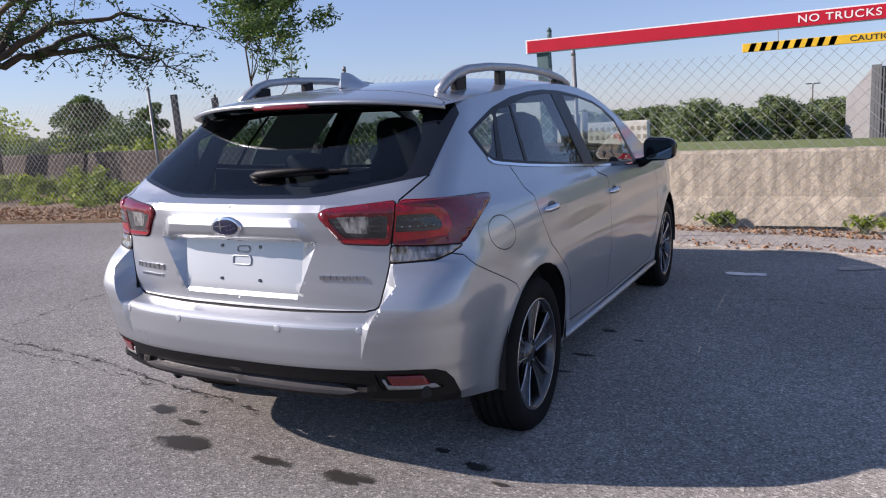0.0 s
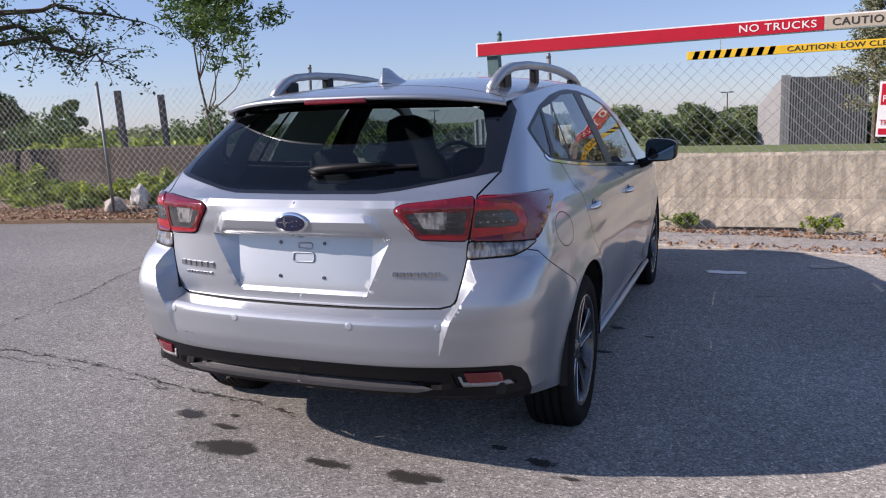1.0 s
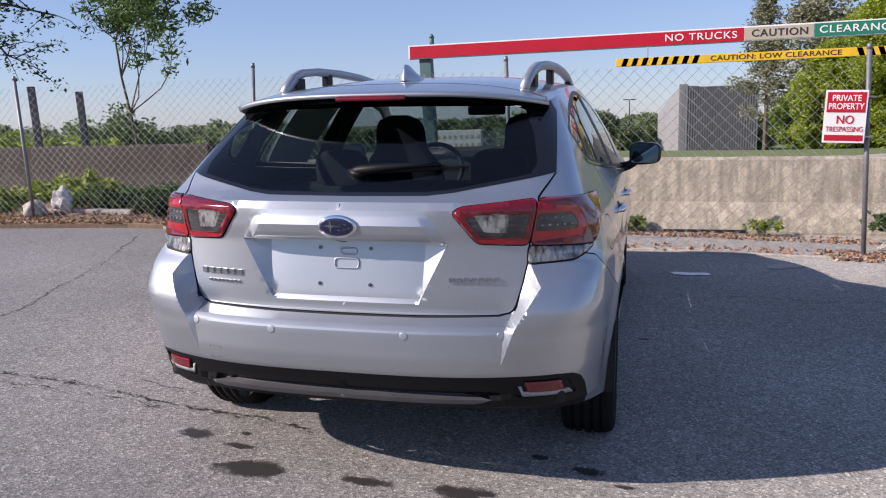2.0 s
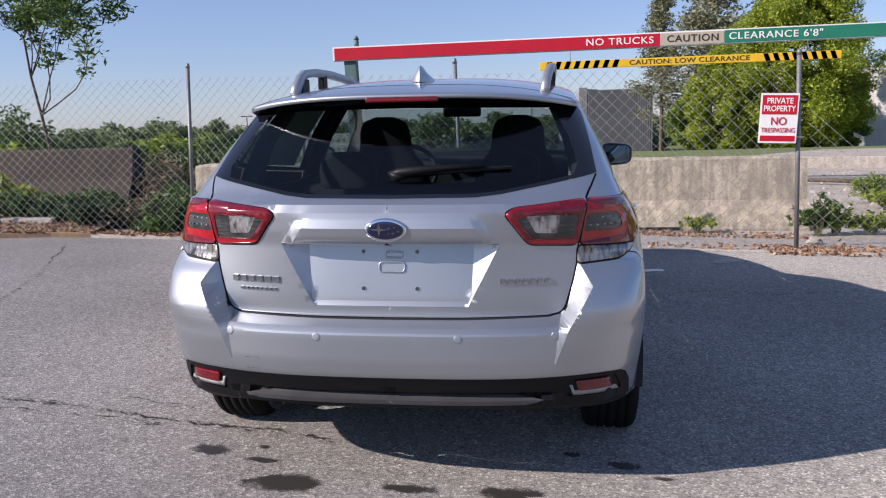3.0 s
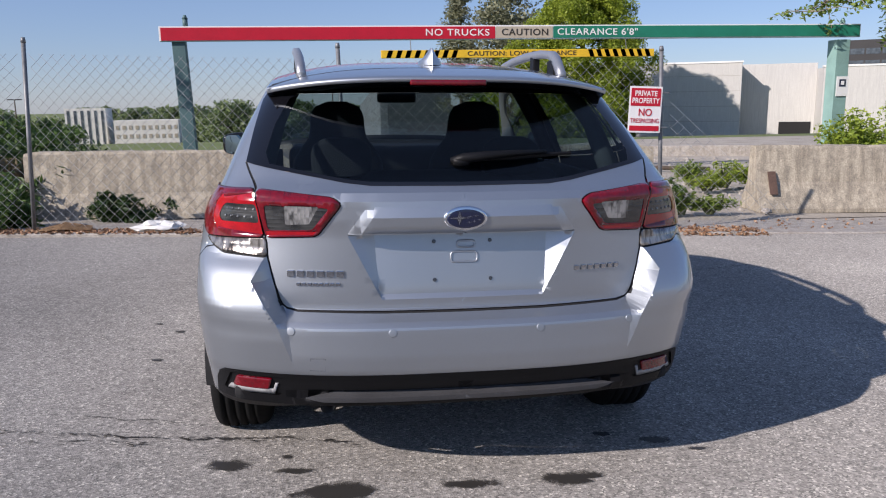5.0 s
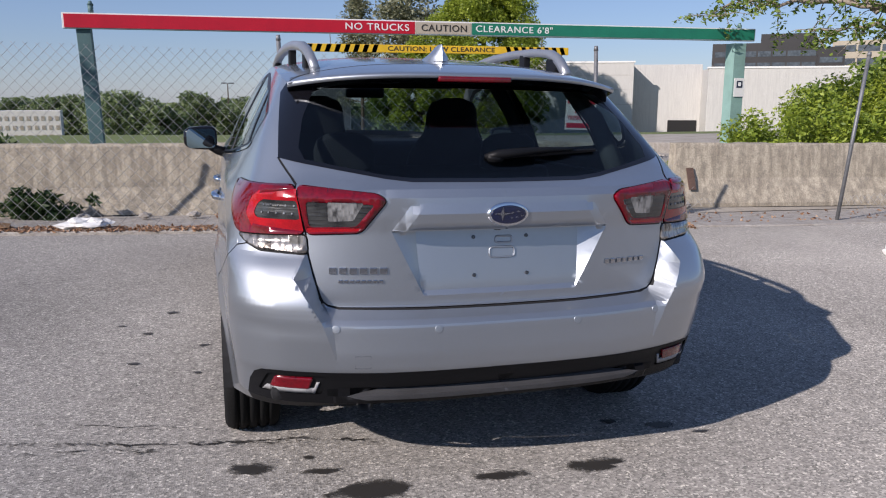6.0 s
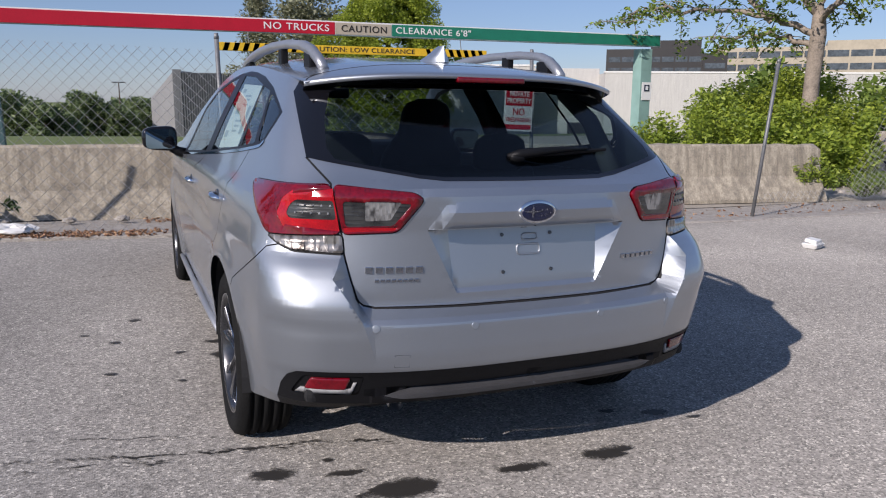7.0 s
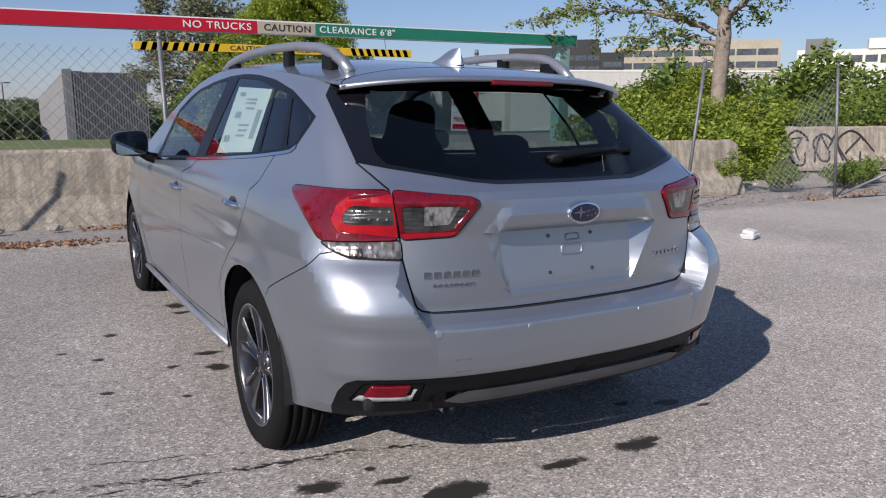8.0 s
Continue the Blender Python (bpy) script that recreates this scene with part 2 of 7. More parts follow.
M_SKID = mat("grey_moulded_plastic", (0.055, 0.055, 0.058), 0.38, vary=0.3, scale=8, fine=300, bump=0.1, bump_scale=500)
M_GLOSS = mat("gloss_black", (0.006, 0.006, 0.008), 0.06, vary=0.1)
M_TYRE = mat("tyre_rubber", (0.010, 0.010, 0.010), 0.85, spec=0.16, vary=0.35, scale=9, fine=120, bump=0.2, bump_scale=200)
M_RIM = mat("machined_alloy", (0.50, 0.50, 0.51), 0.20, metal=1.0, vary=0.1, scale=20)
M_RIMDARK = mat("dark_alloy", (0.12, 0.12, 0.125), 0.25, metal=0.85, vary=0.2)
M_CHROME = mat("chrome", (0.75, 0.76, 0.78), 0.08, metal=1.0, vary=0.06)
M_GAP = mat("panel_gap", (0.01, 0.01, 0.011), 0.8, vary=0.1)
M_INT = mat("black_cabin_trim", (0.014, 0.014, 0.016), 0.7, vary=0.3, scale=10, fine=200, bump=0.2)
M_SEAT = mat("black_seat_cloth", (0.019, 0.020, 0.024), 0.85, vary=0.3, scale=12, fine=300, bump=0.3)
M_PILLAR = mat("grey_pillar_trim", (0.16, 0.155, 0.15), 0.8, vary=0.1)
M_LINER = mat("grey_headliner", (0.30, 0.29, 0.27), 0.9, vary=0.1)
M_GLASS = glass_mat("side_glass", (0.74, 0.81, 0.80), 0.0, 1.9)
M_SCREEN = glass_mat("windscreen_glass", (0.93, 0.96, 0.95), 0.0, 1.5)
M_BADGE = mat("badge_chrome", (0.50, 0.51, 0.53), 0.16, metal=1.0, vary=0.25, scale=30)
M_RGLASS = glass_mat("rear_glass", (0.32, 0.40, 0.43), 0.0, 1.5)
M_RED = mat("red_lamp_lens", (0.20, 0.0008, 0.008), 0.10, rgb2=(0.085, 0.0005, 0.004), scale=14, fine=90, spec=0.5, coat=0.6)
M_REDGUIDE = mat("red_light_guide", (0.50, 0.004, 0.010), 0.14, rgb2=(0.22, 0.001, 0.006), scale=22, fine=260, coat=0.6)
M_SMOKE = lens_mat("smoked_lamp_lens", (0.042, 0.043, 0.042), (0.008, 0.008, 0.009), (9, 9, 95), 0.15, 0.0)
M_CLEAR = lens_mat("clear_lamp_reflector", (0.46, 0.455, 0.44), (0.035, 0.035, 0.035), (85, 30, 34), 0.14, 0.6)
M_AMBER = lens_mat("clear_amber_lamp_reflector", (0.36, 0.335, 0.31), (0.03, 0.022, 0.017), (70, 36, 26), 0.14, 0.6)
M_PAPER = mat("window_sheet_paper", (0.62, 0.70, 0.66), 0.8, vary=0.06)
M_PRINT = mat("grey_print", (0.30, 0.36, 0.36), 0.8, vary=0.2)
M_BLUE = mat("badge_blue", (0.005, 0.009, 0.040), 0.15, vary=0.2, coat=1.0)
M_SATIN = mat("satin_silver_rail", (0.40, 0.41, 0.43), 0.38, metal=0.7, vary=0.1)
M_MIRROR = mat("mirror_glass", (0.20, 0.25, 0.26), 0.02, metal=1.0, vary=0.02)
M_GALV = mat("galvanised_steel", (0.20, 0.205, 0.21), 0.55, metal=0.5, vary=0.35, scale=9, fine=80)
M_WIRE = mat("chain_link_wire", (0.50, 0.49, 0.47), 0.55, metal=0.5, vary=0.3, scale=4)
M_TEAL = mat("teal_painted_steel", (0.09, 0.17, 0.17), 0.6, vary=0.35, scale=3, fine=40, rgb2=(0.06, 0.11, 0.12))
M_TEAL_LIGHT = mat("pale_green_painted_steel", (0.22, 0.36, 0.32), 0.6, vary=0.2, scale=3)
M_SIGNRED = mat("sign_red", (0.50, 0.007, 0.024), 0.4, vary=0.12, scale=3)
M_SIGNGREEN = mat("sign_green", (0.012, 0.19, 0.115), 0.4, vary=0.15, scale=3)
M_SIGNTAN = mat("sign_tan", (0.46, 0.40, 0.31), 0.5, vary=0.12, scale=5)
M_SIGNWHITE = mat("sign_white", (0.78, 0.77, 0.74), 0.5, vary=0.06)
M_YELLOW = mat("caution_yellow", (0.75, 0.46, 0.02), 0.5, vary=0.15, scale=5)
M_DARKPRINT = mat("dark_print", (0.03, 0.025, 0.02), 0.6, vary=0.2)
M_GRASS = mat("rough_grass", (0.10, 0.145, 0.03), 0.9, rgb2=(0.16, 0.175, 0.055), scale=0.35, fine=2.5, bump=0.5, bump_scale=8)
M_DIRT = mat("leaf_strewn_dirt", (0.26, 0.17, 0.105), 0.95, rgb2=(0.13, 0.095, 0.06), scale=3, fine=30, bump=0.8, bump_scale=25)
M_GRAVEL = mat("dusty_gravel", (0.48, 0.43, 0.36), 0.95, rgb2=(0.26, 0.23, 0.19), scale=1.2, fine=25, bump=0.6, bump_scale=40)
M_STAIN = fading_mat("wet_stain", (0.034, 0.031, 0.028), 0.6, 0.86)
M_CRACK = fading_mat("crack_shade", (0.022, 0.020, 0.018), 0.9, None)
M_BARK = mat("bark", (0.14, 0.105, 0.075), 0.95, rgb2=(0.06, 0.045, 0.035), scale=5, fine=35, bump=0.9, bump_scale=22)
M_STEM = mat("green_stems", (0.10, 0.13, 0.05), 0.8, rgb2=(0.07, 0.06, 0.035), scale=8, fine=40)
M_BARK_PALE = mat("pale_bark", (0.34, 0.285, 0.23), 0.95, rgb2=(0.17, 0.14, 0.11), scale=5, fine=30, bump=0.9, bump_scale=20)
M_LEAF_DARK = leaf_mat("dark_leaves", (0.02, 0.045, 0.014), (0.06, 0.11, 0.028))
M_LEAF_MID = leaf_mat("green_leaves", (0.08, 0.14, 0.022), (0.25, 0.33, 0.055))
M_LEAF_BRIGHT = leaf_mat("bright_leaves", (0.13, 0.20, 0.022), (0.37, 0.45, 0.055))
M_LEAF_YELLOW = leaf_mat("yellow_green_leaves", (0.14, 0.20, 0.02), (0.43, 0.50, 0.06), 0.42)
# far foliage: the haze of the distance is mixed into this leaf colour
M_LEAF_HAZED = leaf_mat("haze_paled_leaves", (0.085, 0.13, 0.055), (0.25, 0.31, 0.135), 0.35)
M_LEAF_DEEP = leaf_mat("deep_green_leaves", (0.035, 0.075, 0.018), (0.12, 0.20, 0.045))
M_LEAF_PINE = leaf_mat("pine_needles", (0.14, 0.15, 0.085), (0.32, 0.32, 0.20), 0.3)
M_LEAF_DRY = leaf_mat("dry_stalks", (0.11, 0.085, 0.045), (0.27, 0.21, 0.115), 0.2)
M_LEAF_LITTER = leaf_mat("dead_leaves", (0.17, 0.075, 0.04), (0.48, 0.30, 0.17), 0.1)
M_BOXGREY = mat("grey_metal_siding", (0.15, 0.155, 0.16), 0.6, vary=0.15, scale=0.4, fine=3)
M_BOXLIGHT = mat("pale_panel_siding", (0.23, 0.23, 0.23), 0.7, vary=0.12, scale=0.3, fine=3)
M_DARKBLD = mat("dark_facade", (0.028, 0.026, 0.026), 0.5, vary=0.2, scale=0.3)
M_DARKWIN = mat("dark_window_band", (0.075, 0.09, 0.105), 0.2, vary=0.4, scale=0.5, fine=2)
M_BEIGE = mat("beige_facade", (0.40, 0.35, 0.27), 0.8, vary=0.12, scale=0.3, fine=2)
M_WHITEBLD = mat("white_facade", (0.72, 0.69, 0.63), 0.8, vary=0.08, scale=0.3, fine=2)


# ---- building helpers ----
def mesh_object(name, verts, faces, material, parent=None, smooth=False, label=""):
    me = bpy.data.meshes.new(name)
    me.from_pydata([tuple(v) for v in verts], [], faces)
    me.update()
    if smooth:
        me.polygons.foreach_set("use_smooth", [True] * len(me.polygons))
    if material:
        me.materials.append(material)
    ob = new(name, me)
    if parent:
        ob.parent = parent
    if label:
        ob["label"] = label
    return ob


def part(name, bm, material, parent=None, label="", smooth=False):
    """Links a bmesh as one mesh object under a thing or part."""
    me = bpy.data.meshes.new(name)
    bm.to_mesh(me)
    bm.free()
    if smooth:
        me.polygons.foreach_set("use_smooth", [True] * len(me.polygons))
    me.materials.append(material)
    ob = new(name, me)
    if parent:
        ob.parent = parent
    if label:
        ob["label"] = label
    return ob


def thing(name, m, label, category, group="", kind=""):
    ob = new(name)
    ob.empty_display_size = 0.1
    ob.matrix_world = m
    return tagged(ob, label, category, group, kind)


def box_bm(sx, sy, sz, at=(0, 0, 0), bevel=0.0, turn=None, bm=None, seg=2):
    """A box with its middle at a place, with rounded edges."""
    own = bmesh.new()
    bmesh.ops.create_cube(own, size=1.0, matrix=Matrix.Diagonal((sx, sy, sz, 1)))
    if bevel:
        bmesh.ops.bevel(own, geom=own.edges[:], offset=bevel, segments=seg, affect="EDGES", profile=0.6)
    bmesh.ops.transform(own, matrix=Matrix.Translation(at) @ (turn or Matrix()), verts=own.verts[:])
    if bm is None:
        return own
    me = bpy.data.meshes.new("t")
    own.to_mesh(me)
    own.free()
    bm.from_mesh(me)
    bpy.data.meshes.remove(me)
    return bm


def tube(bm, pts, radii, sides=8, cap=True):
    """A tapered tube through points."""
    pts = [Vector(p) for p in pts]
    if not hasattr(radii, "__len__"):
        radii = [radii] * len(pts)
    rings = []
    for i, p in enumerate(pts):
        d = (pts[min(i + 1, len(pts) - 1)] - pts[max(i - 1, 0)]).normalized()
        a = d.orthogonal().normalized() if i == 0 else (a - d * a.dot(d)).normalized()
        c = d.cross(a)
        rings.append([bm.verts.new(p + (a * math.cos(k) + c * math.sin(k)) * radii[i])
                      for k in [2 * math.pi * j / sides for j in range(sides)]])
    for r0, r1 in zip(rings, rings[1:]):
        for j in range(sides):
            bm.faces.new((r0[j], r0[(j + 1) % sides], r1[(j + 1) % sides], r1[j]))
    if cap:
        bm.faces.new(rings[0][::-1])
        bm.faces.new(rings[-1])
    return bm


def lathe(bm, profile, axis_x=True, segs=48, at=(0, 0, 0), closed=False):
    """Turns (offset, radius) pairs about the x axis."""
    rings = []
    for off, r in profile:
        ring = []
        for j in range(segs):
            k = 2 * math.pi * j / segs
            ring.append(bm.verts.new((at[0] + off, at[1] + r * math.cos(k), at[2] + r * math.sin(k))))
        rings.append(ring)
    loop = list(zip(rings, rings[1:])) + ([(rings[-1], rings[0])] if closed else [])
    for r0, r1 in loop:
        for j in range(segs):
            bm.faces.new((r0[j], r1[j], r1[(j + 1) % segs], r0[(j + 1) % segs]))
    return bm


def lettering(name, body, size, m, material, parent=None, extrude=0.002, align="LEFT", squeeze=1.0, spacing=1.0, offset=0.0):
    """Raised lettering in the built-in font, turned into a mesh."""
    cu = bpy.data.curves.new(name, "FONT")
    cu.body, cu.size, cu.extrude, cu.align_x, cu.align_y, cu.offset = body, size, extrude, align, "CENTER", offset
    cu.space_character = spacing
    tmp = new("t", cu)
    me = bpy.data.meshes.new_from_object(tmp.evaluated_get(bpy.context.evaluated_depsgraph_get()))
    bpy.data.objects.remove(tmp)
    bpy.data.curves.remove(cu)
    me.name = name
    me.materials.clear()
    me.materials.append(material)
    ob = new(name, me)
    if parent:
        ob.parent = parent
    ob.matrix_local = m @ Matrix.Diagonal((squeeze, 1, 1, 1))
    return ob


def ground_z(x, y=0.0):
    """The lot falls a little to the right."""
    return -0.013 * max(-7.0, min(7.0, x))


# ---- the car: one skin given by two profiles, the rear face and the flank, cut along its panel lines ----
# The skin's coordinates are u = x + A * y (from the middle of the rear, round the corner, along the flank) and z.
A = 0.35
def prof(z, table, soft=0.006):
    zz, vv = np.array(table).T
    z = np.asarray(z, float)
    return sum(np.interp(z + d * soft, zz, vv) for d in (-1.5, -0.75, 0, 0.75, 1.5)) / 5


REAR = [(0.16, 0.34), (0.27, 0.16), (0.335, 0.06), (0.355, 0.045), (0.375, 0.05), (0.43, 0.032), (0.45, 0.020), (0.50, 0.012),
        (0.585, 0.010), (0.604, 0.016), (0.618, 0.05), (0.630, 0.094), (0.645, 0.098), (0.70, 0.093), (0.80, 0.088), (0.87, 0.084),
        (0.92, 0.074), (0.965, 0.072), (0.985, 0.078), (1.0, 0.098), (1.015, 0.14), (1.03, 0.170), (1.30, 0.535), (1.37, 0.63), (1.6, 0.9)]
REAR_BUMPER = [(0.16, 0.34), (0.27, 0.16), (0.335, 0.06), (0.43, 0.032), (0.45, 0.020), (0.50, 0.010), (0.56, -0.002), (0.61, -0.005), (0.66, -0.001), (0.70, 0.008),
               (0.735, 0.023), (0.765, 0.043), (0.80, 0.080), (0.83, 0.088), (0.92, 0.074)]
BOW = [(0.3, 0.34), (0.6, 0.33), (0.65, 0.28), (0.77, 0.35), (0.86, 0.41), (0.97, 0.44), (1.01, 0.27), (1.08, 0.27), (1.3, 0.32)]
FLANK = [(0.16, 0.76), (0.22, 0.82), (0.26, 0.842), (0.32, 0.848), (0.40, 0.858), (0.55, 0.878), (0.66, 0.884), (0.78, 0.880), (0.87, 0.871),
         (0.93, 0.857), (0.955, 0.847), (0.985, 0.824), (1.03, 0.802), (1.16, 0.745), (1.30, 0.670), (1.40, 0.612), (1.46, 0.57), (1.6, 0.45)]
TAPER = [(0.2, 0.05), (0.5, 0.06), (0.8, 0.075), (1.0, 0.10), (1.3, 0.13)]
HUB_R, HUB_F, HUB_Z, WHEEL = 0.870, 3.64, 0.297, 0.3185


def ramp01(v, a, b):
    return np.clip((v - a) / (b - a), 0, 1)


def wing_in(z):
    """Where the bumper's inward facet starts, and below, where it ends on a ridge."""
    return np.interp(z, [0.50, 0.585, 0.61, 0.63, 0.665, 0.735, 0.80], [0.533, 0.541, 0.546, 0.551, 0.570, 0.590, 0.604])


def wing_out(z):
    return np.interp(z, [0.50, 0.61, 0.735, 0.79, 0.80], [0.537, 0.577, 0.652, 0.617, 0.609])


def plate_out(z):
    """Half the width of the number plate's recess at its rim, and on its floor."""
    return 0.256 + (z - 0.667) * 0.50


def plate_in(z):
    return np.minimum(0.264 + (z - 0.682) * 0.055, plate_out(z) - 0.006)


def brow_out(z):
    return 0.358 - (z - 0.872) * 0.70


def rear_face(x, z):
    ax = np.abs(x)
    base = prof(z, REAR)
    # the bumper's wings stand out beside the tailgate
    xb, xk = wing_in(z), wing_out(z)
    wing = ramp01(ax, xb, xk)
    low = (z < 0.82)
    base = np.where(low, base * (1 - wing) + prof(z, REAR_BUMPER) * wing, base)
    y = base + prof(z, BOW, 0.02) * ax ** 3
    # the number plate's recess and the brow over it
    xo, xi = plate_out(z), plate_in(z)
    deep = (0.012 + (z - 0.682) * 0.20) * np.clip((xo - ax) / np.maximum(xo - xi, 0.008), 0, 1) * ramp01(z, 0.667, 0.682) * ramp01(0.874 - z, 0.0, 0.006)
    xh = brow_out(z)
    brow = 0.012 * ramp01(xh - ax, 0.0, 0.040) * ramp01(z, 0.868, 0.874) * ramp01(0.958 - z, 0.0, 0.032)
    # the lower valance steps in between the reflectors
    val = 0.035 * ramp01(0.56 - ax, 0.0, 0.10) * ramp01(0.40 - z, 0.0, 0.025) * ramp01(z, 0.362, 0.374)
    return y + np.maximum(deep, 0) - brow + val


def flank(y, z):
    w = prof(z, FLANK, 0.012)
    w = w - prof(z, TAPER) * np.clip((1.35 - y) / 1.35, 0, 2) ** 2
    w = w - 0.16 * np.clip((y - 3.35) / 1.1, 0, 2) ** 2
    # shoulder line, hollow below it, and flared arches
    w = w - 0.010 * np.exp(-((z - 0.76) / 0.05) ** 2) * ramp01(y, 0.7, 1.6) * ramp01(4.0 - y, 0, 0.6)
    for hub in (HUB_R, HUB_F):
        r = np.hypot(y - hub, z - HUB_Z)
        w = w + 0.016 * np.exp(-((r - 0.37) / 0.075) ** 2) * ramp01(0.85 - z, 0, 0.15)
    return w


def skin(u, z, a_=A):
    """The place on the skin for u = x + A y and z, for the right half."""
    u, z = np.asarray(u, float), np.asarray(z, float)
    lo, hi = np.full_like(u, -0.3), (u + 0.3) / a_
    soft = np.interp(z, [0.3, 0.6, 0.75, 0.9, 1.1], [0.16, 0.14, 0.10, 0.12, 0.14])
    for _ in range(27):
        y = (lo + hi) / 2
        x = u - a_ * y
        a, b = flank(y, z) - x, y - rear_face(x, z)
        h = np.clip(soft - np.abs(a - b), 0, None) / soft
        g = np.minimum(a, b) - h * h * soft / 4
        hi, lo = np.where(g > 0, y, hi), np.where(g > 0, lo, y)
    y = (lo + hi) / 2
    return np.stack([u - a_ * y, y, z], -1)


def skin_normal(u, z, e=0.005):
    a = skin(u + e, z) - skin(u - e, z)
    b = skin(u, z + e) - skin(u, z - e)
    n = np.cross(a, b)
    return n / np.linalg.norm(n, axis=-1, keepdims=True)


class RearU(float):
    """A u that belongs to the rear face already."""


def u_rear(x, z):
    return RearU(x + A * float(rear_face(np.array(x), np.array(z))))


def V(pts):
    """Outline points given as (x + y, z) on corner and flank, brought to (u, z)."""
    out = []
    for p in pts:
        if isinstance(p[0], RearU) or p[0] <= 0.06:
            out.append((p[0], p[1]))
        else:
            q = skin(np.array([p[0]]), np.array([p[1]]), 1.0)[0]
            out.append((RearU(q[0] + A * q[1]), p[1]))
    return out


def inside(poly, u, z):
    hit = False
    for (u0, z0), (u1, z1) in zip(poly, poly[1:] + poly[:1]):
        if (z0 > z) != (z1 > z) and u < (u1 - u0) * (z - z0) / (z1 - z0) + u0:
            hit = not hit
    return hit


def rounded(pts, r=0.02, n=3):
    """A polygon with its corners rounded off."""
    out = []
    for i, p in enumerate(pts):
        p, a, b = Vector(p), Vector(pts[i - 1]), Vector(pts[(i + 1) % len(pts)])
        ra, rb = min(r, (a - p).length * 0.45), min(r, (b - p).length * 0.45)
        s, e = p + (a - p).normalized() * ra, p + (b - p).normalized() * rb
        for k in range(n + 1):
            t = k / n
            q = s * (1 - t) ** 2 + p * 2 * t * (1 - t) + e * t * t
            out.append((q.x, q.y))
    return out


def stripe(line, wide):
    """Quads along a line, for a panel gap."""
    out = []
    for p, q in zip(line, line[1:]):
        p, q = Vector(p), Vector(q)
        d = (q - p).normalized()
        n = Vector((-d.y, d.x)) * wide / 2
        p, q = p - d * wide * 0.3, q + d * wide * 0.3
        out.append([tuple(p + n), tuple(q + n), tuple(q - n), tuple(p - n)])
    return out


def grow(poly, k):
    """A polygon pushed outwards by k (inwards where negative)."""
    area = sum(a[0] * b[1] - b[0] * a[1] for a, b in zip(poly, poly[1:] + poly[:1]))
    s = 1 if area > 0 else -1
    out = []
    for i, p in enumerate(poly):
        a, b = Vector(poly[i - 1]), Vector(poly[(i + 1) % len(poly)])
        p = Vector(p)
        n1, n2 = (p - a).normalized(), (b - p).normalized()
        m = (Vector((n1.y, -n1.x)) + Vector((n2.y, -n2.x)))
        m = m.normalized() if m.length > 1e-6 else Vector((n1.y, -n1.x))
        out.append(tuple(p + m * k * s))
    return out


# outlines on the skin, in (u, z)
UR = u_rear
EDGE = [(UR(float(wing_in(z)) - 0.002, z), z) for z in (0.80, 0.768, 0.735, 0.70, 0.665, 0.652)]
GATE_SIDE = [(UR(0.680, 1.080), 1.080), (UR(0.632, 1.009), 1.009), (UR(0.607, 0.86), 0.86), *EDGE,
             (UR(0.548, 0.641), 0.641), (UR(0.515, 0.634), 0.634), (UR(0.25, 0.630), 0.630), (0.0, 0.629)]
GLASS_ALL = V([(-0.1, 1.013), (UR(0.28, 1.016), 1.016), (UR(0.36, 1.024), 1.024), (UR(0.680, 1.080), 1.080), (1.315, 1.285), (1.31, 1.335), (-0.1, 1.345)])
GLASS_PANE = [(-0.1, 1.022), (UR(0.28, 1.026), 1.026), (UR(0.36, 1.034), 1.034), (UR(0.595, 1.077), 1.077), (UR(0.610, 1.11), 1.11),
              (UR(0.585, 1.20), 1.20), (UR(0.54, 1.285), 1.285), (UR(0.50, 1.30), 1.30), (-0.1, 1.31)]
LAMP_IN = rounded([(UR(0.371, 0.968), 0.968), (UR(0.448, 0.868), 0.868), (UR(0.603, 0.860), 0.860), (UR(0.626, 1.006), 1.006), (UR(0.40, 0.985), 0.985)], 0.018)
LAMP_OUT = rounded(V([(UR(0.610, 0.860), 0.860), (UR(0.633, 1.007), 1.007), (1.10, 1.003), (1.375, 0.994), (1.37, 0.975), (1.13, 0.852)]), 0.02)
LAMP_LOW = rounded(V([(UR(0.606, 0.856), 0.856), (UR(0.603, 0.802), 0.802), (0.98, 0.808), (1.055, 0.824), (1.125, 0.848)]), 0.012)
IN_WIN = rounded([(UR(0.408, 0.955), 0.955), (UR(0.462, 0.888), 0.888), (UR(0.596, 0.884), 0.884), (UR(0.606, 0.962), 0.962)], 0.012)
OUT_WIN = rounded(V([(UR(0.622, 0.905), 0.905), (UR(0.632, 0.964), 0.964), (0.972, 0.962), (1.005, 0.945), (1.022, 0.918), (1.005, 0.904)]), 0.010)
IN_CLEAR = rounded([(UR(0.440, 0.960), 0.960), (UR(0.470, 0.906), 0.906), (UR(0.542, 0.902), 0.902), (UR(0.545, 0.962), 0.962)], 0.006)
WINDOW = V([(1.335, 1.215), (1.36, 1.185), (1.445, 1.107), (1.475, 1.098), (1.54, 1.089), (1.80, 1.064), (2.20, 1.034), (2.64, 1.004), (3.10, 0.975),
          (3.60, 0.948), (3.63, 0.96), (3.45, 1.220), (3.28, 1.29), (3.13, 1.330), (2.85, 1.366), (2.57, 1.386), (2.30, 1.389), (2.09, 1.377),
          (1.85, 1.352), (1.61, 1.306), (1.43, 1.248)])
PANE_QUARTER = rounded(V([(1.365, 1.215), (1.46, 1.12), (1.525, 1.105), (1.60, 1.285)]), 0.02)
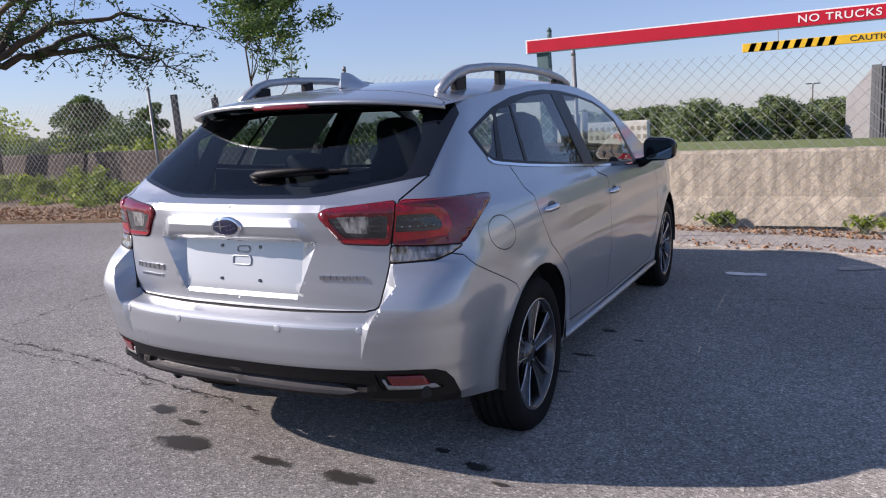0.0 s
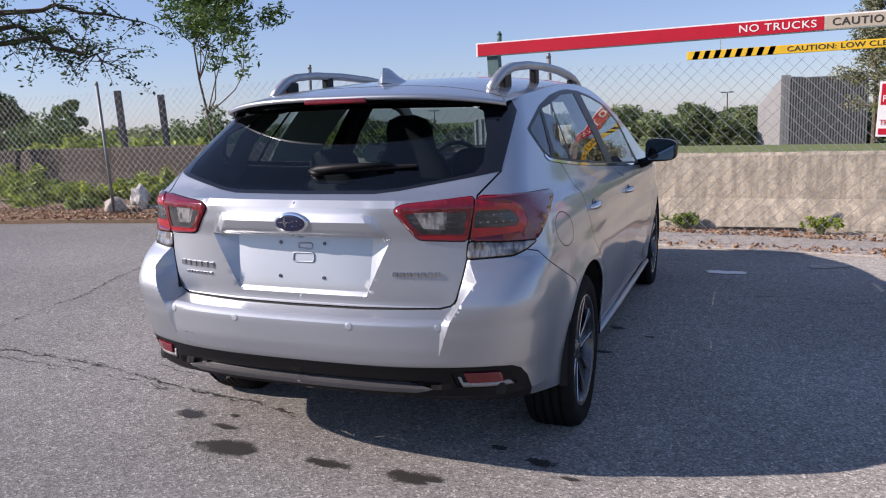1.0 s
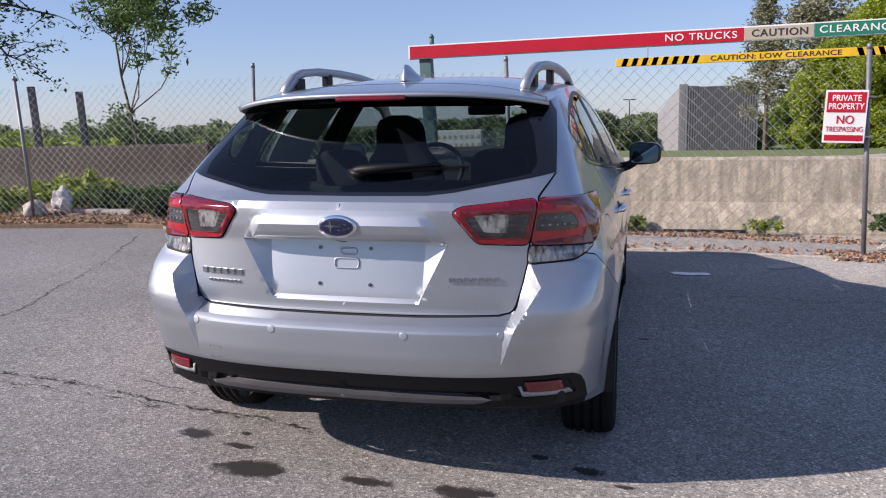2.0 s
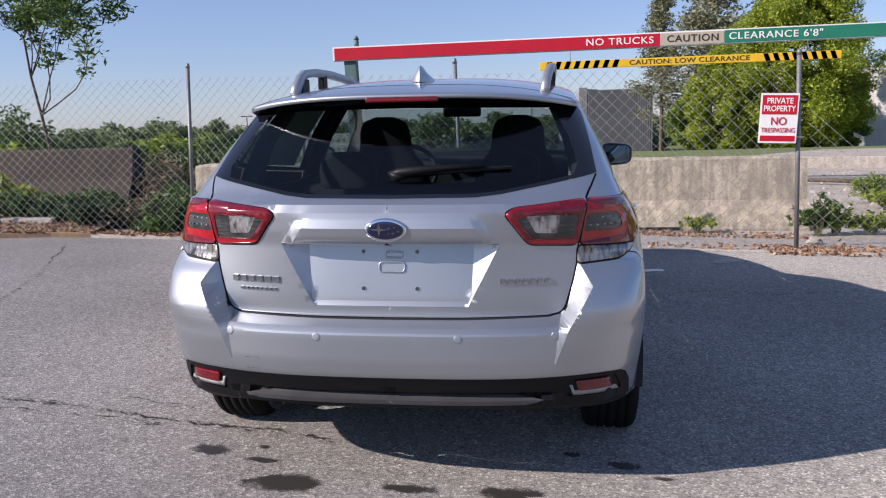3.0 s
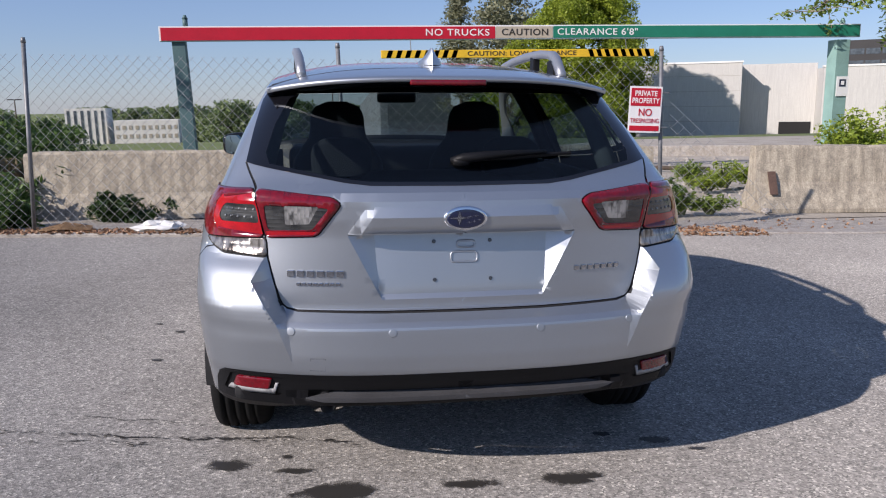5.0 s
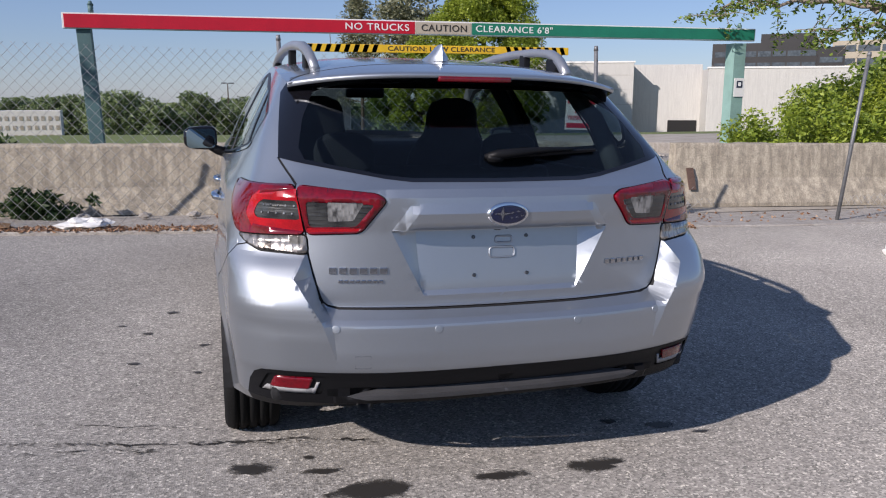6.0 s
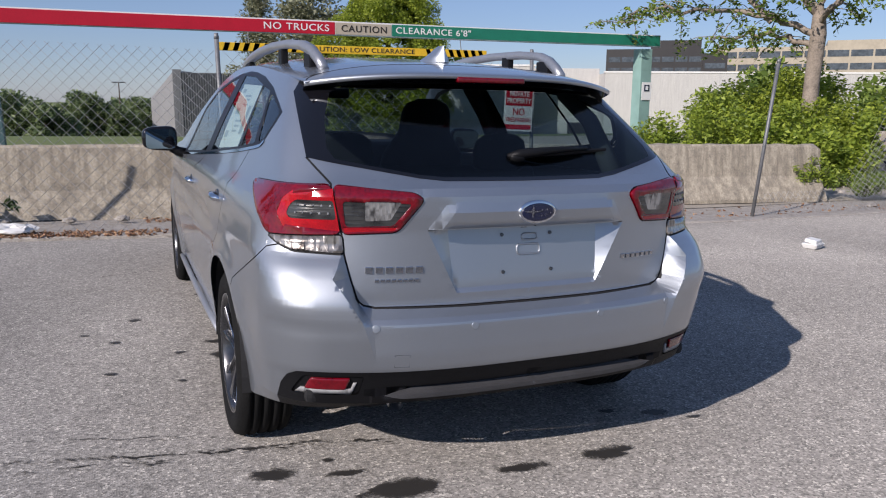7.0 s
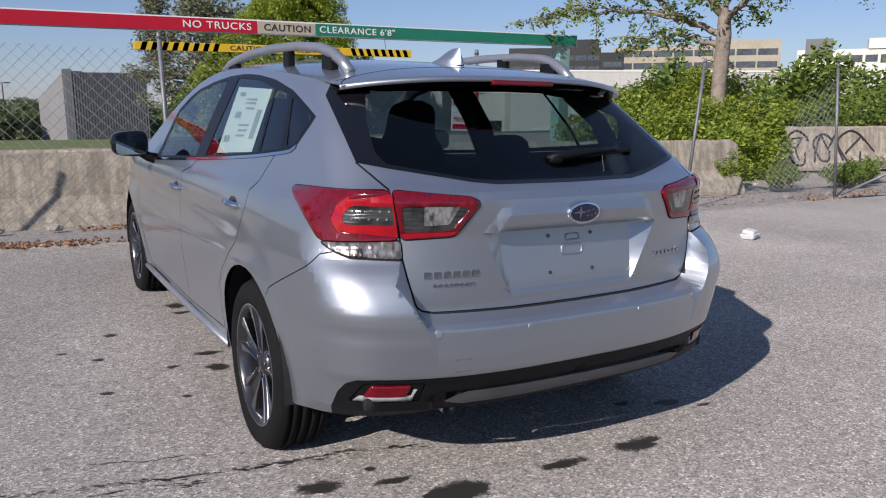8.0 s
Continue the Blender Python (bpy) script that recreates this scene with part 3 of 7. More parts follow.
PANE_VENT = V([(1.575, 1.100), (1.785, 1.081), (1.800, 1.312), (1.635, 1.292)])
PANE_REAR = V([(1.815, 1.078), (2.555, 1.022), (2.415, 1.372), (2.10, 1.358), (1.825, 1.318)])
PANE_FRONT = V([(2.735, 1.010), (3.555, 0.966), (3.42, 1.205), (3.25, 1.280), (3.11, 1.315), (2.85, 1.350), (2.60, 1.368)])
CLAD = V([(-0.1, 0.447), (UR(0.45, 0.447), 0.447), (UR(0.70, 0.449), 0.449), (0.93, 0.444), (0.985, 0.428), (1.03, 0.395), (1.075, 0.335), (1.10, 0.28), (1.1, 0.1), (-0.1, 0.1)])
REFLECT = rounded([(UR(0.612, 0.386), 0.386), (UR(0.600, 0.424), 0.424), (UR(0.715, 0.424), 0.424), (UR(0.730, 0.386), 0.386)], 0.008)
REFLECT_BED = rounded([(UR(0.575, 0.368), 0.368), (UR(0.562, 0.434), 0.434), (UR(0.735, 0.435), 0.435), (UR(0.768, 0.368), 0.368)], 0.012)
SKID = [(-0.1, 0.352), (-0.1, 0.374), (UR(0.40, 0.374), 0.374), (UR(0.50, 0.362), 0.362), (UR(0.44, 0.352), 0.352)]
BUMPER_TOP = [(1.055, 0.822), (1.12, 0.812), (1.50, 0.648), (1.52, 0.62)]
DOOR_REAR_CUT = [(1.60, 1.092), (1.70, 0.985), (1.77, 0.945), (1.90, 0.74), (1.97, 0.69), (2.10, 0.60), (2.165, 0.52), (2.18, 0.42), (2.175, 0.335)]
DOOR_MID_CUT = [(2.66, 1.0), (2.74, 0.96), (2.88, 0.93), (2.90, 0.80), (2.90, 0.57), (2.885, 0.285)]
DOOR_FRONT_CUT = [(3.72, 0.95), (4.06, 0.93), (4.14, 0.80), (4.14, 0.52), (4.08, 0.40), (4.0, 0.285)]
DOOR_LOW = [(2.175, 0.335), (2.20, 0.318), (2.885, 0.286), (4.0, 0.283)]
FUEL = [(1.418 + 0.115 * math.cos(a), 0.850 + 0.062 * math.sin(a) - 0.05 * math.cos(a) * 0.35) for a in np.linspace(0, 2 * math.pi, 25)]
ROOF_Z = [(0.3, 1.27), (0.6, 1.318), (0.9, 1.355), (1.2, 1.383), (1.6, 1.412), (2.0, 1.424), (2.3, 1.412), (2.55, 1.365), (2.75, 1.290), (2.95, 1.18), (3.25, 1.0),
          (3.6, 0.955), (4.0, 0.90), (4.4, 0.80)]
ROOF_LINE = []
for yy in np.linspace(0.40, 4.45, 60):
    ze = float(prof(yy, ROOF_Z, 0.04))
    ROOF_LINE.append((float(flank(np.array(yy), np.array(ze))) + yy, ze))
ABOVE = V([(-0.1, 1.345), (1.0, 1.345)] + [p for p in ROOF_LINE if p[0] > 1.06]) + [(2.6, 1.6), (-0.1, 1.6)]
BELOW = V([(-0.1, 0.0), (-0.1, 0.335), (UR(0.50, 0.335), 0.335), (UR(0.62, 0.31), 0.31), (1.05, 0.300), (1.25, 0.285), (1.9, 0.24), (2.5, 0.218), (4.0, 0.205), (5.2, 0.25)]) + [(2.6, 0.25), (2.6, 0.0)]


def arch(hub, r):
    pts = []
    for a in np.linspace(-0.35, math.pi + 0.35, 22):
        y, z = hub + r * math.cos(a), HUB_Z + 0.029 + r * math.sin(a)
        pts.append((y + float(flank(np.array(y), np.array(max(z, 0.25)))), z))
    pts = V(pts)
    return pts + [(pts[-1][0], 0.0), (pts[0][0], 0.0)]


ARCH_R, ARCH_F = arch(HUB_R, 0.352), arch(HUB_F, 0.352)
GAPS = stripe(GATE_SIDE, 0.006) + [V(g) for line, w in ((DOOR_REAR_CUT, 0.0045), (DOOR_MID_CUT, 0.0045), (DOOR_FRONT_CUT, 0.0045), (DOOR_LOW, 0.0045), (BUMPER_TOP, 0.0038))
                                   for g in stripe(line, w)]
TRIM_LOW = [(1.44, 1.112), (1.475, 1.096), (1.54, 1.087), (1.80, 1.062), (2.20, 1.032), (2.64, 1.002), (3.10, 0.973), (3.60, 0.946)]
CHROME = [V(g) for g in stripe(TRIM_LOW, 0.011)]
DOOR_R = V([(1.60, 1.2), *DOOR_REAR_CUT, *DOOR_LOW[1:3], *DOOR_MID_CUT[::-1], (2.6, 1.2)])
DOOR_F = V([(2.6, 1.2), *DOOR_MID_CUT, DOOR_LOW[3], *DOOR_FRONT_CUT[::-1], (3.7, 1.2)])
GATE = [(-0.1, 1.2), (UR(0.655, 1.076), 1.2)] + GATE_SIDE + [(-0.1, 0.629)]
BUMPER = [(-0.1, 0.63), (UR(0.515, 0.634), 0.634), (UR(0.548, 0.641), 0.641)] + EDGE[::-1] + [(UR(0.606, 0.80), 0.80), *V(BUMPER_TOP), *V([(1.52, 0.2)]), (-0.1, 0.2)]
MIDDLE = [(A * float(rear_face(np.array(0.0), np.array(zz))), float(zz)) for zz in np.linspace(0.30, 1.36, 107)]
MIDDLE = [(-0.3, 0.30)] + MIDDLE + [(-0.3, 1.36)]
WZ = sorted({0.799, 0.735, 0.665, 0.63, 0.61, 0.585, *(round(0.515 + 0.009 * k, 4) for k in range(32))}, reverse=True)
WING = [(UR(float(wing_out(z)), z), z) for z in WZ] + [(UR(float(wing_in(z)), z), z) for z in WZ[::-1]]
def half_outline(wide, heights):
    """A closed outline about the middle of the rear face, half of it given by its half width."""
    return [(-0.05, heights[0])] + [(UR(float(wide(z)), z), z) for z in heights] + [(-0.05, heights[-1])]


PLATE_EDGE = half_outline(plate_in, (0.682, 0.70, 0.74, 0.78, 0.82, 0.85, 0.868))
PLATE_RIM = half_outline(plate_out, (0.667, 0.682, 0.70, 0.74, 0.78, 0.82, 0.85, 0.868, 0.874))
BROW_EDGE = half_outline(brow_out, (0.868, 0.874, 0.89, 0.91, 0.926, 0.94, 0.958))
BROW_TOP = half_outline(lambda z: brow_out(z) - 0.040, (0.868, 0.874, 0.89, 0.91, 0.926))
ZONES = [("out", MIDDLE), ("out", ABOVE), ("out", BELOW), ("out", ARCH_R), ("out", ARCH_F)]
ZONES += [("gap", g) for g in GAPS[:len(GATE_SIDE) - 1] if max(p[1] for p in g) < 0.80]
SEAM = [(UR(0.612, 0.870), 0.870), (UR(0.6315, 0.995), 0.995)]
OUT_RING = [SEAM[0], SEAM[1]] + rounded(V([(0.985, 0.990), (1.045, 0.965), (1.075, 0.915), (1.030, 0.872)]), 0.012)
IN_BAND = [(UR(0.446, 0.884), 0.884), (UR(0.458, 0.874), 0.874), (UR(0.600, 0.867), 0.867), (UR(0.602, 0.881), 0.881)]
LEDGE = [(UR(0.598, 0.3865), 0.3865), (UR(0.592, 0.408), 0.408), (UR(0.582, 0.408), 0.408), (UR(0.595, 0.3685), 0.3685), (UR(0.756, 0.3685), 0.3685), (UR(0.742, 0.3865), 0.3865)]
ZONES += [("in_clear", IN_CLEAR), ("in_window", IN_WIN), ("lamp_band", IN_BAND), ("lamp_in", LAMP_IN), ("out_window", OUT_WIN), ("lamp_ring", OUT_RING), ("lamp_out", LAMP_OUT), ("lamp_low", LAMP_LOW)]
ZONES += [("gap", grow(LAMP_IN, 0.004)), ("gap", grow(LAMP_OUT, 0.004)), ("gap", grow(LAMP_LOW, 0.005))]
ZONES += [("glass", GLASS_PANE), ("glass_edge", GLASS_ALL)]
ZONES += [("chrome", c) for c in CHROME]
ZONES += [("pane_quarter", PANE_QUARTER), ("pane_vent", PANE_VENT), ("pane_rear", PANE_REAR), ("pane_front", PANE_FRONT), ("window_frame", WINDOW)]
ZONES += [("reflector", REFLECT), ("ledge", LEDGE), ("reflector_bed", REFLECT_BED), ("skid", SKID), ("cladding", CLAD)]
ZONES += [("gap", g) for g in GAPS]
ZONES += [("gate", PLATE_EDGE), ("gate", PLATE_RIM), ("gate", BROW_TOP), ("gate", BROW_EDGE), ("bumper", WING)]
ZONES += [("fuel_gap", V(g)) for g in stripe(FUEL, 0.0036)] + [("fuel", V(FUEL[:-1])), ("door_rear", DOOR_R), ("door_front", DOOR_F), ("gate", GATE), ("bumper", BUMPER)]


def skin_sheet():
    """A flat sheet in (u, z), cut along all the outlines, sorted into zones of faces."""
    us = list(np.arange(-0.005, 0.56, 0.022)) + list(np.arange(0.56, 0.74, 0.009)) + list(np.arange(0.74, 1.0, 0.018)) + list(np.arange(1.0, 2.4, 0.017))
    zs = list(np.arange(0.18, 0.59, 0.026)) + list(np.arange(0.59, 0.66, 0.007)) + list(np.arange(0.66, 0.83, 0.014)) + list(np.arange(0.83, 1.47, 0.024))
    bm = bmesh.new()
    grid = [[bm.verts.new((u, z, 0)) for z in zs] for u in us]
    for i in range(len(us) - 1):
        for j in range(len(zs) - 1):
            bm.faces.new((grid[i][j], grid[i + 1][j], grid[i + 1][j + 1], grid[i][j + 1]))
    for _, poly in ZONES:
        u0, u1 = min(p[0] for p in poly) - 0.06, max(p[0] for p in poly) + 0.06
        z0, z1 = min(p[1] for p in poly) - 0.06, max(p[1] for p in poly) + 0.06
        pool = set()
        for f in bm.faces:
            c = f.verts[0].co
            if u0 < c.x < u1 and z0 < c.y < z1:
                pool.add(f)
        for a, b in zip(poly, poly[1:] + poly[:1]):
            d = Vector((b[0] - a[0], b[1] - a[1], 0))
            if d.length < 1e-4:
                continue
            d.normalize()
            e0, e1 = min(a[0], b[0]) - 0.004, max(a[0], b[0]) + 0.004
            f0, f1 = min(a[1], b[1]) - 0.004, max(a[1], b[1]) + 0.004
            near = []
            for f in pool:
                cs = [v.co for v in f.verts]
                if (max(c.x for c in cs) > e0 and min(c.x for c in cs) < e1 and max(c.y for c in cs) > f0 and min(c.y for c in cs) < f1):
                    near.append(f)
            if near:
                geom = list({v for f in near for v in f.verts}) + list({k for f in near for k in f.edges}) + near
                made = bmesh.ops.bisect_plane(bm, geom=geom, dist=1e-5, plane_co=(a[0], a[1], 0), plane_no=(-d.y, d.x, 0))
                pool = {f for f in pool if f.is_valid}
                pool.update(f for f in made["geom"] if isinstance(f, bmesh.types.BMFace))
    boxes = [(n, p, min(q[0] for q in p), max(q[0] for q in p), min(q[1] for q in p), max(q[1] for q in p)) for n, p in ZONES]
    zones = {}
    for f in bm.faces:
        c = f.calc_center_median()
        for n, p, a, b, c0, c1 in boxes:
            if a <= c.x <= b and c0 <= c.y <= c1 and inside(p, c.x, c.y):
                break
        else:
            n = "body"
        zones.setdefault(n, []).append([(v.co.x, v.co.y) for v in f.verts])
    bm.free()
    return zones


def creased(flat, polys, nor, mid):
    """A normal for each corner of each face: smooth on even ground, split where two faces meet in a crease."""
    fn = skin_normal(*np.array([flat[r].mean(0) for r in polys]).T, 0.0006)
    area = np.array([abs(sum(flat[a][0] * flat[b][1] - flat[b][0] * flat[a][1] for a, b in zip(r, r[1:] + r[:1]))) / 2 for r in polys]) + 1e-12
    round_ = [[] for _ in flat]
    for k, r in enumerate(polys):
        for i in r:
            round_[i].append(k)
    even = np.zeros(len(flat), bool)
    for i, ks in enumerate(round_):
        even[i] = len(ks) > 0 and (fn[ks] @ fn[ks].T).min() > 0.985
    out = []
    for k, r in enumerate(polys):
        ring = []
        for i in r:
            n = nor[i]
            if not even[i]:
                ks = np.array(round_[i])
                w = area[ks] * (fn[ks] @ fn[k] > 0.985)
                if w.sum() < 6e-6:
                    w = area[ks]
                n = (fn[ks] * w[:, None]).sum(0)
                if mid[i]:
                    n = n * (0, 1, 1)
                n = n / np.linalg.norm(n)
            ring.append(tuple(n))
        out.append(ring)
    return out


def skin_part(name, faces, material, parent, lift=0.0, side=1, both=False, thick=0.0, label=""):
    """Zone faces laid on the skin, lifted off it, with normals of the true surface."""
    index, flat, polys = {}, [], []
    for f in faces:
        ring = []
        for p in f:
            k = (round(p[0], 5), round(p[1], 5))
            if k not in index:
                index[k] = len(flat)
                flat.append(p)
            if not ring or ring[-1] != index[k]:
                ring.append(index[k])
        if len(ring) > 1 and ring[0] == ring[-1]:
            ring.pop()
        if len(ring) >= 3:
            polys.append(ring)
    flat = np.array(flat)
    pos, nor = skin(flat[:, 0], flat[:, 1]), skin_normal(flat[:, 0], flat[:, 1])
    pos = pos + nor * lift
    mid = pos[:, 0] < 0.0035 + abs(lift)
    nor[mid, 0] = 0
    nor[mid] /= np.linalg.norm(nor[mid], axis=1, keepdims=True) if mid.any() else 1
    pos[mid, 1] = rear_face(np.zeros(mid.sum()), flat[mid, 1]) + nor[mid, 1] * lift
    pos[mid, 0] = 0
    polys = [r for r in polys if not all(mid[i] for i in r)]
    sides = (1, -1) if both else (side,)
    verts, norms, out = [], [], []
    for s in sides:
        o = len(verts)
        verts += [(p[0] * s, p[1], p[2]) for p in pos]
        norms += [(n[0] * s, n[1], n[2]) for n in nor]
        out += [[o + i for i in (r if s > 0 else r[::-1])] for r in polys]
    if thick:
        # close the piece with a rim towards the inside
        count = {}
        for r in out:
            for a, b in zip(r, r[1:] + r[:1]):
                count[(a, b)] = 1
        o = len(verts)
        verts += [tuple(np.array(v) - np.array(n) * thick) for v, n in zip(verts, norms)]
        rim = [[b, a, a + o, b + o] for a, b in count if (b, a) not in count]
        norms_all = norms + norms
        me = bpy.data.meshes.new(name)
        me.from_pydata(verts, [], out + rim)
        me.polygons.foreach_set("use_smooth", [True] * len(out) + [False] * len(rim))
        me.update()
    else:
        me = bpy.data.meshes.new(name)
        me.from_pydata(verts, [], out)
        me.polygons.foreach_set("use_smooth", [True] * len(out))
        me.update()
        corner = creased(flat, polys, nor, mid)
        split = []
        for s in sides:
            for ring in corner:
                split += [(n[0] * s, n[1], n[2]) for n in (ring if s > 0 else ring[::-1])]
        me.normals_split_custom_set(split)
    me.materials.append(material)
    ob = new(name, me)
    ob.parent = parent
    if label:
        ob["label"] = label
    return ob


ROLL = 0.75
car = thing("hatchback_car", pose(0, 0, -0.002, 0, ROLL, 0), "silver metallic five-door hatchback with dark rear glass, parked on asphalt", "car")
zones = skin_sheet()


def pair(name, zone, material, parents, **kw):
    """One piece for each side of the car."""
    return [skin_part(name, zones[zone], material, p, side=s, **kw) for s, p in zip((1, -1), parents)]


body = skin_part("body_shell", zones["body"], M_PAINT, car, both=True)
bm = bmesh.new()
bm.from_mesh(body.data)
bmesh.ops.delete(bm, geom=[v for v in bm.verts if v.co.y > 4.44], context="VERTS")
bm.to_mesh(body.data)
bm.free()
gate = skin_part("tailgate", zones["gate"], M_PAINT, car, both=True)
bumper = skin_part("rear_bumper", zones["bumper"], M_PAINT, car, both=True)
cladding = skin_part("lower_bumper_cladding", zones["cladding"], M_BLACK, car, lift=0.001, both=True, label="matt black plastic lower bumper")
skin_part("skid_strip", zones["skid"], M_SKID, cladding, lift=0.004, both=True, label="grey moulded strip")
rear_window = skin_part("rear_window", zones["glass"], M_RGLASS, gate, lift=0.0, both=True, label="tinted rear glass")
skin_part("window_surround", zones["glass_edge"], M_GLOSS, gate, lift=0.001, both=True, label="gloss black glass surround")
doors_r = pair("rear_door", "door_rear", M_PAINT, (car, car))
doors_f = pair("front_door", "door_front", M_PAINT, (car, car))
pair("panel_gap", "gap", M_GAP, (car, car), lift=-0.004)
skin_part("fuel_flap", zones["fuel"], M_PAINT, car, side=1)
skin_part("panel_gap", zones["fuel_gap"], M_GAP, car, side=1, lift=-0.004)
skin_part("quarter_panel", zones["fuel"] + zones["fuel_gap"], M_PAINT, car, side=-1)
pair("window_frame", "window_frame", M_FRAME, (car, car), lift=0.0)
pair("chrome_strip", "chrome", M_CHROME, (car, car), lift=0.003, label="bright strip under the side windows")
pair("quarter_window", "pane_quarter", M_GLASS, (car, car), lift=-0.002)
pair("vent_window", "pane_vent", M_GLASS, doors_r, lift=-0.002)
pair("rear_door_window", "pane_rear", M_GLASS, doors_r, lift=-0.002)
pair("front_door_window", "pane_front", M_GLASS, doors_f, lift=-0.002)
lamps_o = pair("tail_lamp", "lamp_out", M_RED, (car, car), lift=0.006, thick=0.016, label="red wrap-round tail lamp")
pair("smoked_lens", "out_window", M_SMOKE, lamps_o, lift=0.004)
pair("reversing_lens", "lamp_low", M_AMBER, lamps_o, lift=0.004, thick=0.014, label="clear lower lamp lens")
pair("light_guide", "lamp_ring", M_REDGUIDE, lamps_o, lift=0.0055, label="brighter red light guide")
lamps_i = pair("tailgate_lamp", "lamp_in", M_RED, (car, car), lift=0.006, thick=0.016, label="red lamp on the tailgate")
pair("smoked_lens", "in_window", M_SMOKE, lamps_i, lift=0.004)
pair("light_guide", "lamp_band", M_REDGUIDE, lamps_i, lift=0.0055, label="brighter red light guide")
pair("clear_lens", "in_clear", M_CLEAR, lamps_i, lift=0.004, label="clear reversing lens")
beds = pair("reflector_bed", "reflector_bed", M_BLACK, (car, car), lift=-0.006)
pair("ledge", "ledge", M_LEDGE, beds, lift=-0.002, thick=0.004, label="pale grey moulded ledge")
pair("reflector", "reflector", M_RED, (car, car), lift=0.0, thick=0.01, label="red reflector")


# roof, spoiler and glasshouse
CROWN = [(0.30, 1.333), (0.41, 1.352), (0.6, 1.386), (0.85, 1.416), (1.2, 1.446), (1.6, 1.467), (2.0, 1.475), (2.3, 1.468), (2.65, 1.442)]


def roof_point(s, y):
    ze = float(prof(y, ROOF_Z, 0.04))
    w = float(flank(np.array(y), np.array(ze)))
    zc = float(prof(y, CROWN, 0.05))
    return (s * w, y, ze + (zc - ze) * (1 - abs(s) ** 3.0))


def sheet(name, rows, material, parent, smooth=True, label=""):
    nc = len(rows[0])
    faces = [(i * nc + j, i * nc + j + 1, (i + 1) * nc + j + 1, (i + 1) * nc + j) for i in range(len(rows) - 1) for j in range(nc - 1)]
    return mesh_object(name, [p for r in rows for p in r], faces, material, parent, smooth, label)


SS = [math.sin(k * math.pi / 2) for k in np.linspace(-1, 1, 41)]
roof = sheet("roof", [[roof_point(s, y) for s in SS] for y in np.linspace(0.58, 2.52, 40)], M_PAINT, car)
rows = []
for s in SS:
    x0 = s * 0.60
    lip = 0.412 + 0.85 * abs(x0) ** 3
    top = [roof_point(s, lip + (0.66 - lip) * k) for k in (1, 0.8, 0.6, 0.4, 0.2, 0.06)]
    tip = roof_point(s, lip)
    under = [(tip[0], lip - 0.002, tip[2] - 0.006), (tip[0], lip + 0.006, tip[2] - 0.014), (tip[0] * 0.99, lip + 0.05, tip[2] - 0.030), (tip[0] * 0.98, 0.66, tip[2] - 0.030)]
    rows.append([(p[0], p[1], p[2] + 0.003) for p in top] + [(tip[0], lip + 0.002, tip[2] + 0.001)] + under)
spoiler = sheet("spoiler", [[r[k] for k in range(9)] for r in rows], M_PAINT, car)
sheet("spoiler_underside", [[r[k] for k in range(8, 11)] for r in rows], M_GLOSS, spoiler, label="gloss black underside")
bm = box_bm(0.262, 0.030, 0.020, (0, 0.425, 1.336), 0.006)
part("high_brake_lamp", bm, M_RED, spoiler, "red high-level brake lamp", True)
windscreen = sheet("windscreen", [[((roof_point(s, 2.52)[0]) * (1 - k) + s * 0.70 * k, 2.52 + (0.85 + 0.10 * (1 - s * s)) * k,
                                    roof_point(s, 2.52)[2] * (1 - k) + (0.985 + 0.02 * (1 - s * s)) * k) for s in SS] for k in np.linspace(0, 1, 12)], M_SCREEN, car)
hood_rows = []
for y in np.linspace(3.22, 4.42, 20):
    ze = float(prof(y, ROOF_Z, 0.04))
    w = float(flank(np.array(y), np.array(ze)))
    hood_rows.append([(s * w, y, ze + 0.045 * (1 - abs(s) ** 2.5)) for s in SS])
sheet("bonnet", hood_rows, M_PAINT, car)
front = []
for k in np.linspace(0, 1, 10):
    zz = 0.80 - 0.58 * k
    front.append([(s * float(flank(np.array(4.42), np.array(zz))), 4.42 + 0.10 * math.sin(math.pi * min(1, k + 0.15)) * (1 - 0.6 * s * s) + 0.0, zz + 0.045 * (1 - abs(s) ** 2.5) * (1 - k)) for s in SS])
sheet("front_bumper", front, M_PAINT, car)

# black floor pan, wheel housings and inner trim
bm = box_bm(1.64, 2.0, 0.05, (0, 2.28, 0.255), 0.02)
box_bm(1.0, 3.9, 0.05, (0, 2.25, 0.262), 0.02, bm=bm)
box_bm(1.45, 0.5, 0.05, (0, 0.42, 0.36), 0.02, bm=bm)
box_bm(0.9, 0.6, 0.12, (0, 0.55, 0.34), 0.04, bm=bm)
part("underbody", bm, M_GAP, car)
bm = bmesh.new()
tube(bm, [(-0.43, 0.17, 0.298), (-0.43, 0.30, 0.308), (-0.40, 0.60, 0.33)], 0.026, 14, False)
tube(bm, [(-0.43, 0.172, 0.298), (-0.43, 0.30, 0.308)], 0.022, 14, False)
part("tail_pipe", bm, M_SATIN, car, "dull steel tail pipe", True)
